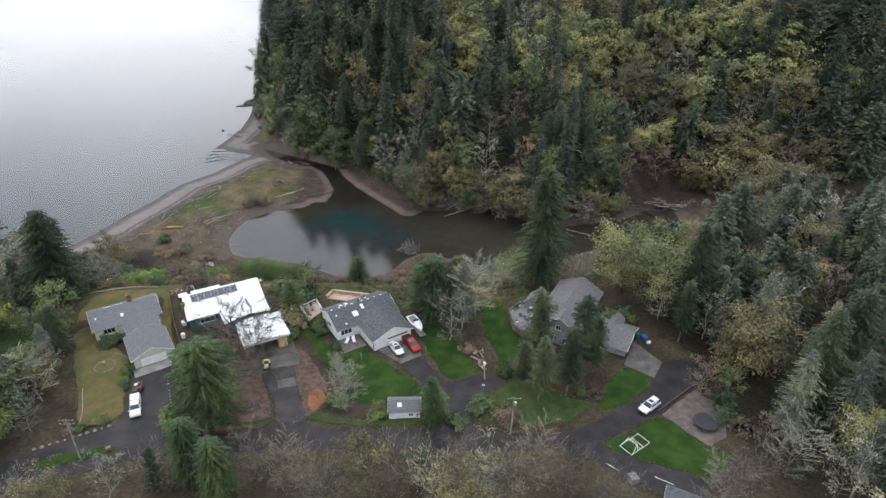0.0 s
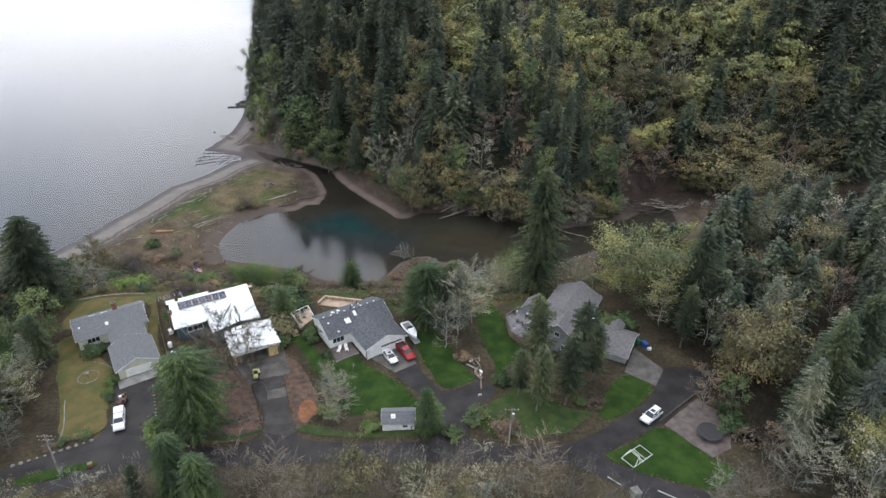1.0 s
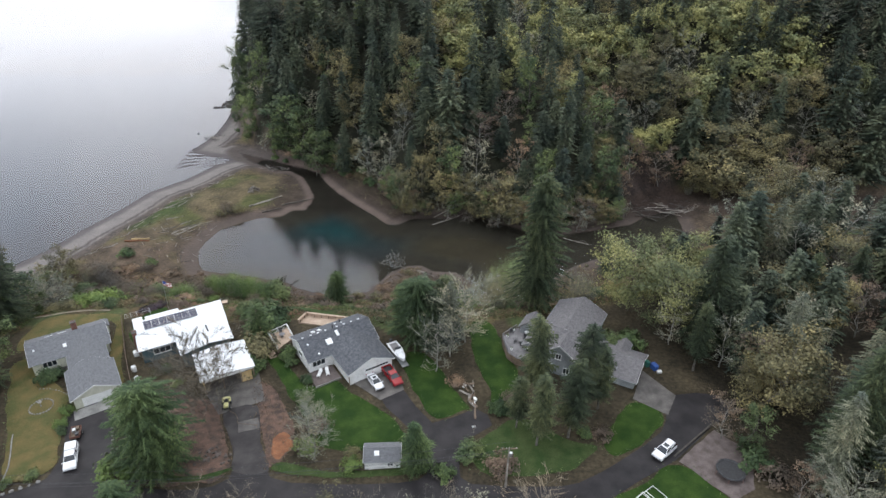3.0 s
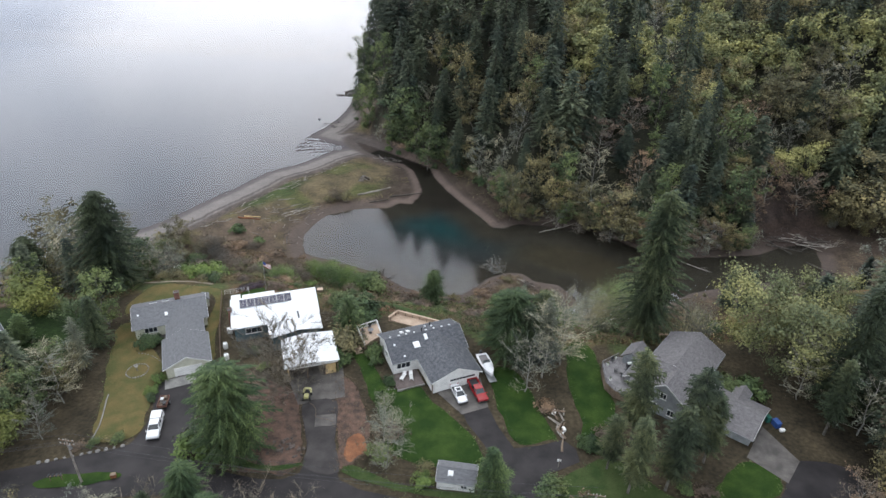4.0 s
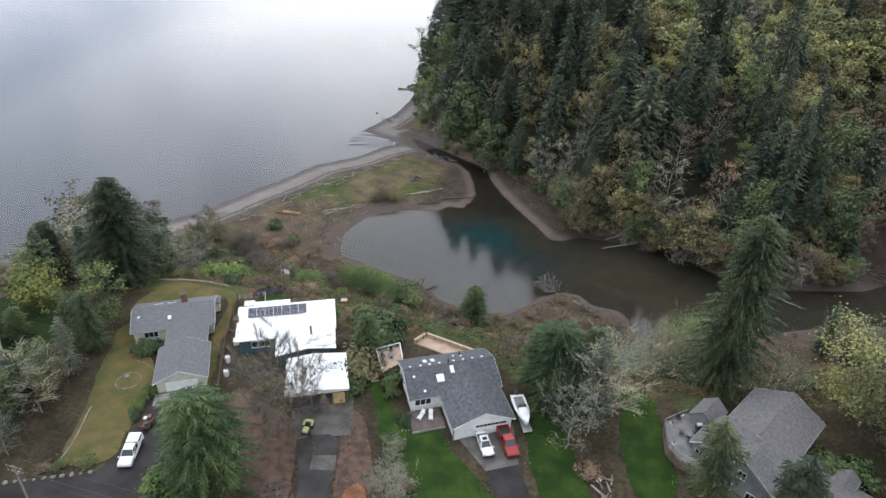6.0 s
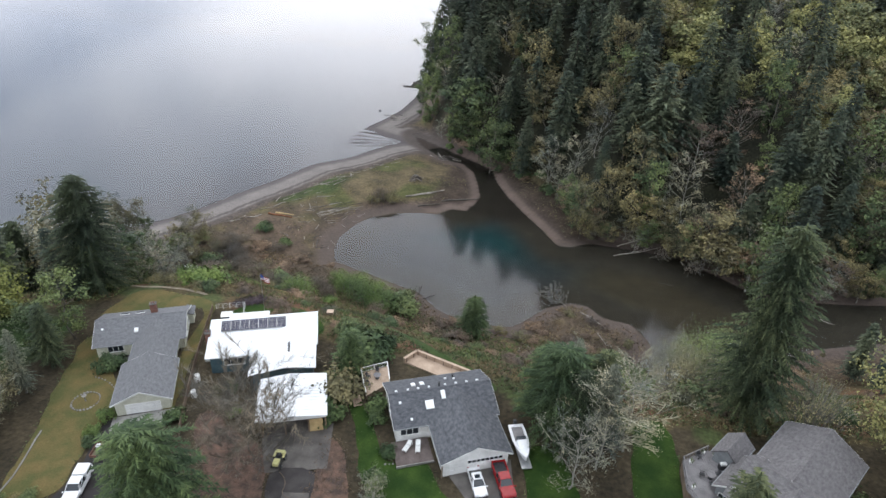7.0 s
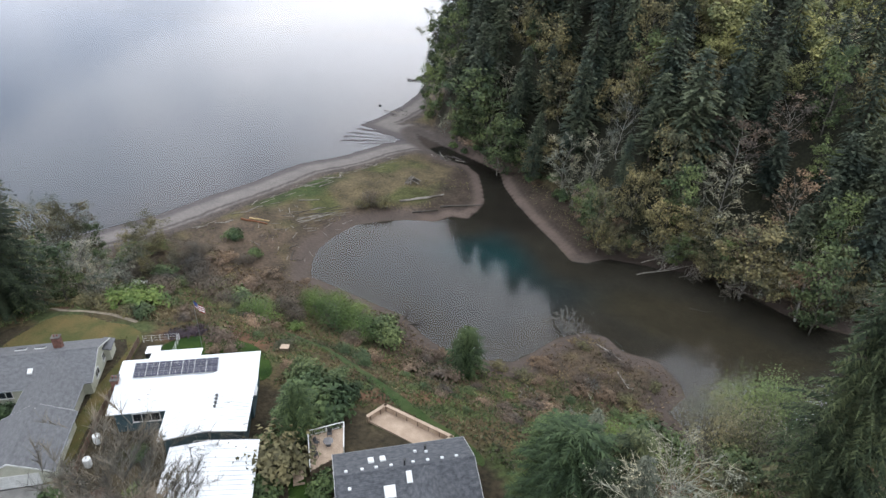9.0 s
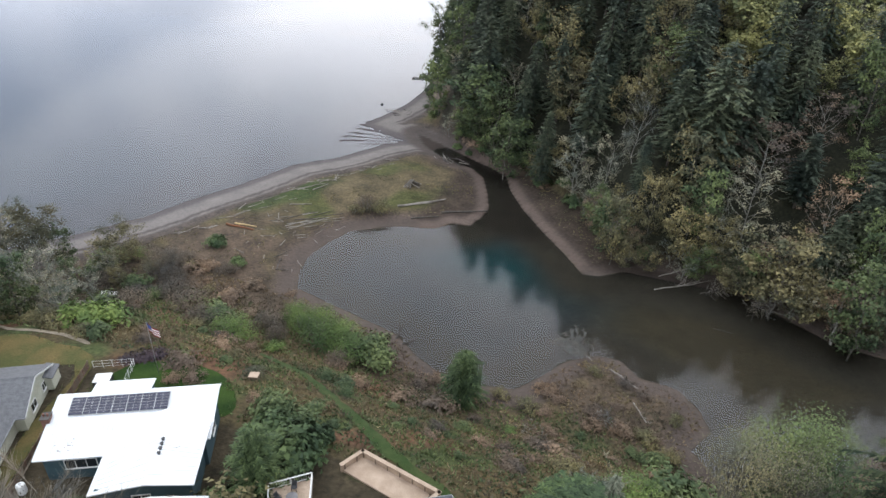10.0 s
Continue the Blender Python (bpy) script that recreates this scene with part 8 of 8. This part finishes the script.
# bleached fallen trees about the point
for x, y, h, tip, turn in ((10.0, 177.4, 7.5, -58, -25), (5.0, 156.6, 6.0, -80, 60), (11.5, 160.5, 4.5, 78, 20), (40.5, 208.6, 7.0, -66, 80), (29.5, 208.2, 6.0, 72, 15)):
    ob = plant("snag", x, y, h, 0, group="fallen trees")
    ob.matrix_world = pose(x, y, max(0.15, gz(x, y)) + 0.15, 0, 0, turn) @ pose(0, 0, 0, 0, tip, 0) @ Matrix.Diagonal((h / 7, h / 7, h / 7, 1))
# shrubs
GARDEN_SHRUBS = [("bush_bright", -35.6, 87.2, 3.2), ("bush_dark", -58.4, 112.4, 2.6), ("bush_dark", -56.8, 113.0, 2.2), ("bush_bright", -50.6, 103.0, 1.6), ("bush_bright", -50.2, 100.2, 1.3), ("bush_green", -49.2, 98.0, 1.4), ("bush_bright", -63.5, 140.6, 3.0), ("bush_bright", -59.5, 141.0, 3.2), ("bush_bright", -61.6, 142.2, 2.8), ("bush_olive", -69.4, 138.0, 2.2), ("bush_olive", -67.0, 138.6, 2.3), ("bush_olive", -65, 137.6, 2.0), ("bush_olive", -59, 137.2, 1.6), ("bush_green", -56.6, 138, 2.0), ("thicket_green", -29.4, 162.0, 4.6), ("thicket_green", -35.6, 163.4, 5.0), ("thicket_green", -40.5, 165.4, 4.0), ("thicket_green", -33.0, 165.2, 4.4), ("thicket_green", -38.2, 167.6, 4.2), ("thicket_green", -43.6, 168.0, 3.6), ("thicket_brown", -47.0, 163.6, 3.4), ("thicket_brown", -43.4, 160.4, 3.0), ("thicket_brown", -30.2, 158.6, 2.8), ("bush_green", -26.0, 163.8, 4.2), ("bush_green", -24.4, 161.6, 3.6), ("thicket_green", -46.6, 153.6, 4.5), ("bush_olive", -50, 156, 3.5), ("bush_dark", -64.6, 179.2, 2.0)]
GARDEN_SHRUBS += [("bush_dark", -22.2, 129.0, 3.0), ("bush_green", -20.0, 131.0, 2.8), ("bush_green", -24.6, 132.2, 2.4), ("bush_dark", -17.6, 129.6, 2.2), ("bush_dark", -21.0, 118.6, 3.2), ("bush_green", -18.6, 122.8, 2.6)]
GARDEN_SHRUBS += [("bush_dark", -73.4, 184.0, 2.6), ("thicket_brown", -51.0, 214.6, 4.6), ("bush_olive", -47.5, 215.0, 3.2), ("bush_olive", -52.5, 212, 2.6), ("tall_willow", 32.6, 154.6, 12.5), ("tall_willow", 37.4, 153.4, 13.5), ("tall_willow_green", 38.5, 158.0, 15.0), ("tall_willow_green", 42.6, 158.8, 13.5), ("bush_green", 35.2, 149.6, 5), ("thicket", 29.6, 147.6, 6), ("thicket", 48.6, 131.6, 8), ("bush_green", 20.4, 136.6, 4.5), ("thicket_green", 16.8, 134, 4.0), ("bush_green", 24, 139, 4), ("bush_green", 34, 142, 4.5), ("bush_olive", 40, 146, 5), ("bush_rust", 27, 143, 3.4), ("bush_dark", 15.5, 83.2, 2.4), ("bush_bright", 1.2, 86.4, 1.8), ("bush_olive", 1.0, 88.4, 1.9), ("bush_bright", 10.0, 90.0, 1.9), ("bush_rust", -6, 96, 2.2), ("bush_green", -8.6, 103, 2.2), ("bush_green", -6.6, 90.6, 2.4), ("bush_dark", -13.0, 115.8, 2.6), ("bush_dark", -12.6, 113.4, 1.8), ("bush_dark", -8.8, 108.4, 1.6), ("bush_rust", 19.0, 105.6, 1.6), ("bush_dark", 26.0, 98.0, 2.2)]
GARDEN_SHRUBS += [("bush_rust", 29.0, 100.4, 1.8), ("bush_dark", 54.6, 113.6, 3.6), ("bush_green", 51.0, 114.4, 3.2), ("bush_rust", 65.8, 79.0, 2.4), ("bush_dark", 64.0, 82.0, 3.0), ("bush_rust", 24.5, 84.6, 2.4), ("bush_dark", 39.5, 91.0, 1.6), ("bush_rust", 42.4, 90.2, 1.4), ("bush_green", 19.6, 87.6, 2.4), ("bush_green", -31, 83.9, 0.9), ("bush_dark", -40.6, 105.6, 2.0), ("bush_olive", -38, 112, 1.6), ("bush_green", -36.4, 113.4, 1.4), ("bush_green", -33, 109, 1.3), ("bush_green", -52.2, 86.6, 1.2), ("bush_olive", -50.4, 87.6, 1.1), ("bush_green", -48.8, 88.2, 1.3), ("bush_rust", -54.2, 85.8, 1.1), ("bush_rust", -40, 132.8, 1.2), ("bush_rust", -37.6, 134.2, 1.2)]
for key, x, y, h in GARDEN_SHRUBS:
    plant(key, x, y, h, rng.uniform(0, 360), group="garden and bank shrubs", wide=rng.uniform(0.9, 1.25))
for k in range(260):
    x, y = rng.uniform(-84, 66), rng.uniform(126, 182)
    crest, base = float(np.interp(x, CREST_X, CREST_Y)), float(np.interp(x, LOW_X, LOW_Y))
    if y < crest + 3 or y > base + 14 or signed(POND, [x], [y])[0] < 2.2 or signed(SEA, [x], [y])[0] < 18 or (x < -46 and y < 137):
        continue
    px = [(-38, 149), (-29, 146), (-20.6, 140), (-12.6, 133.2), (2, 130)]
    if min(math.hypot(x - a, y - b) for i in range(4) for f in (0, 0.25, 0.5, 0.75) for a, b in [(px[i][0] + (px[i + 1][0] - px[i][0]) * f, px[i][1] + (px[i + 1][1] - px[i][1]) * f)]) < 2.6:
        continue
    if -16 < x < 2 and y < 131:
        continue
    low = rng.random()
    key = "bush_rust" if low < 0.42 else "bush_green" if low < 0.72 else "bush_olive" if low < 0.88 else "bush_bright"
    if y > base:
        key = "bush_rust" if low < 0.7 else "bush_olive"
    plant(key, x, y, rng.uniform(0.7, 2.0), rng.uniform(0, 360), group="garden and bank shrubs", wide=rng.uniform(0.9, 1.5))
for k in range(60):
    x = rng.uniform(-66, 130)
    y = float(np.interp(x, FOOT_X, FOOT_Y)) + rng.uniform(-1.5, 4)
    if signed(POND, [x], [y])[0] < 1.0 or signed(SEA, [x], [y])[0] < 8 or 90 < x < 113:
        continue
    plant(rng.choice(("bush_green", "bush_dark", "bush_rust", "thicket", "bush_dark")), x, y, rng.uniform(1.6, 3.4), rng.uniform(0, 360), group="waterside shrubs", wide=rng.uniform(0.9, 1.4))


# ---- low brush, tussocks and leaf litter, too many to count ----
def tufts(name, spots, material, size, label, blades=4, seed=3):
    r = random.Random(seed)
    s = Soup()
    for x, y, z in spots:
        for _ in range(blades):
            w, t = r.uniform(0, math.tau), size * r.uniform(0.5, 1.3)
            p = Vector((x + r.gauss(0, size * 0.5), y + r.gauss(0, size * 0.5), z))
            side = Vector((math.cos(w), math.sin(w), 0)) * t * 0.32
            tip = p + Vector((r.gauss(0, 0.5), r.gauss(0, 0.5), r.uniform(0.4, 1.0))) * t
            s.tri(p - side, p + side, tip)
    return tagged(new(name, s.mesh(name, material)), label, "brush", kind="stuff")


def bank_spots(n, seed, x0, x1, y0, y1):
    g = np.random.default_rng(seed)
    X, Y = g.uniform(x0, x1, n), g.uniform(y0, y1, n)
    DP, DS = signed(POND, X, Y), signed(SEA, X, Y)
    pathy = np.interp(X, [-38, -30, -18, -9, -3, 2], [149.8, 147.4, 138.5, 131, 128, 125.5])
    on_path = (np.abs(Y - pathy) < 0.75) & (X > -39) & (X < 3)
    free = (DP > 1.2) & (DS > 14) & ~on_path & (Y < np.interp(X, FOOT_X, FOOT_Y))
    free &= ~((X > -72) & (X < -43) & (Y < 136)) & ~((X > -16) & (X < 1) & (Y < 128)) & ~((X >= -43) & (X < -34) & (Y < 138)) & ~((X >= -34) & (X < -28) & (Y < 134))
    return X, Y, ground(X, Y), DP, free


X, Y, Z, DP, free = bank_spots(46000, 4, -92, 64, 125, 180)
crest, base = np.interp(X, CREST_X, CREST_Y), np.interp(X, LOW_X, LOW_Y)
bank = free & (Y > crest - 1) & ((Y < base + 9) | (X > -6))
n1, n2 = wobble(X, Y, 5, 2), wobble(X, Y, 2.4, 8)
pick = np.random.default_rng(9).uniform(-0.7, 0.7, len(X))
for name, mask, mat, size, label in (("green_brush", bank & (n1 + pick > -0.22) & (Y < base + 3), M_SHRUB, 0.40, "low green brambles and grass on the bank"), ("brown_brush", bank & (n1 + pick <= -0.05) & (n2 > -0.2), M_CANES, 0.34, "brown dead bracken and brambles on the bank"),
                                     ("straw_brush", bank & (n1 + pick <= 0.25) & (n2 <= -0.05), M_STRAW, 0.36, "pale dead grass and canes on the bank")):
    tufts(name, list(zip(X[mask], Y[mask], Z[mask])), mat, size, label, 3)
X, Y, Z, DP, free = bank_spots(12000, 5, -92, 10, 172, 262)
mask = free & (DP > 4) & (wobble(X, Y, 3, 5) > 0.0)
tufts("spit_grass", list(zip(X[mask], Y[mask], Z[mask])), M_OLIVE, 0.28, "thin dune grass on the spit", 3)
# ragged rims of the lawns and beds
r = np.random.default_rng(12)
for key, mat, size, label in (("lawn", M_SHRUB, 0.22, "long grass along the lawn edges"), ("clay_bed_1", M_RUST, 0.24, "dead leaves and weeds on the soil"), ("clay_bed_2", M_RUST, 0.24, "dead leaves and weeds on the soil")):
    P = []
    for dense in EDGES.get(key, []):
        A = np.array(dense)
        B = np.roll(A, -1, 0)
        n = 5 if key == "lawn" else 9
        for _ in range(n):
            f = r.uniform(0, 1, (len(A), 1))
            P.append(A + (B - A) * f + r.normal(0, 0.35, A.shape))
        if key != "lawn":
            lo, hi = A.min(0), A.max(0)
            Q = r.uniform(lo, hi, (900, 2))
            P.append(Q[signed(dense, Q[:, 0], Q[:, 1]) < 0])
    P = np.concatenate(P)
    tufts("edge_grass" if key == "lawn" else "leaf_litter", list(zip(P[:, 0], P[:, 1], ground(P[:, 0], P[:, 1]) + 0.05)), mat, size, label, 2, 5)
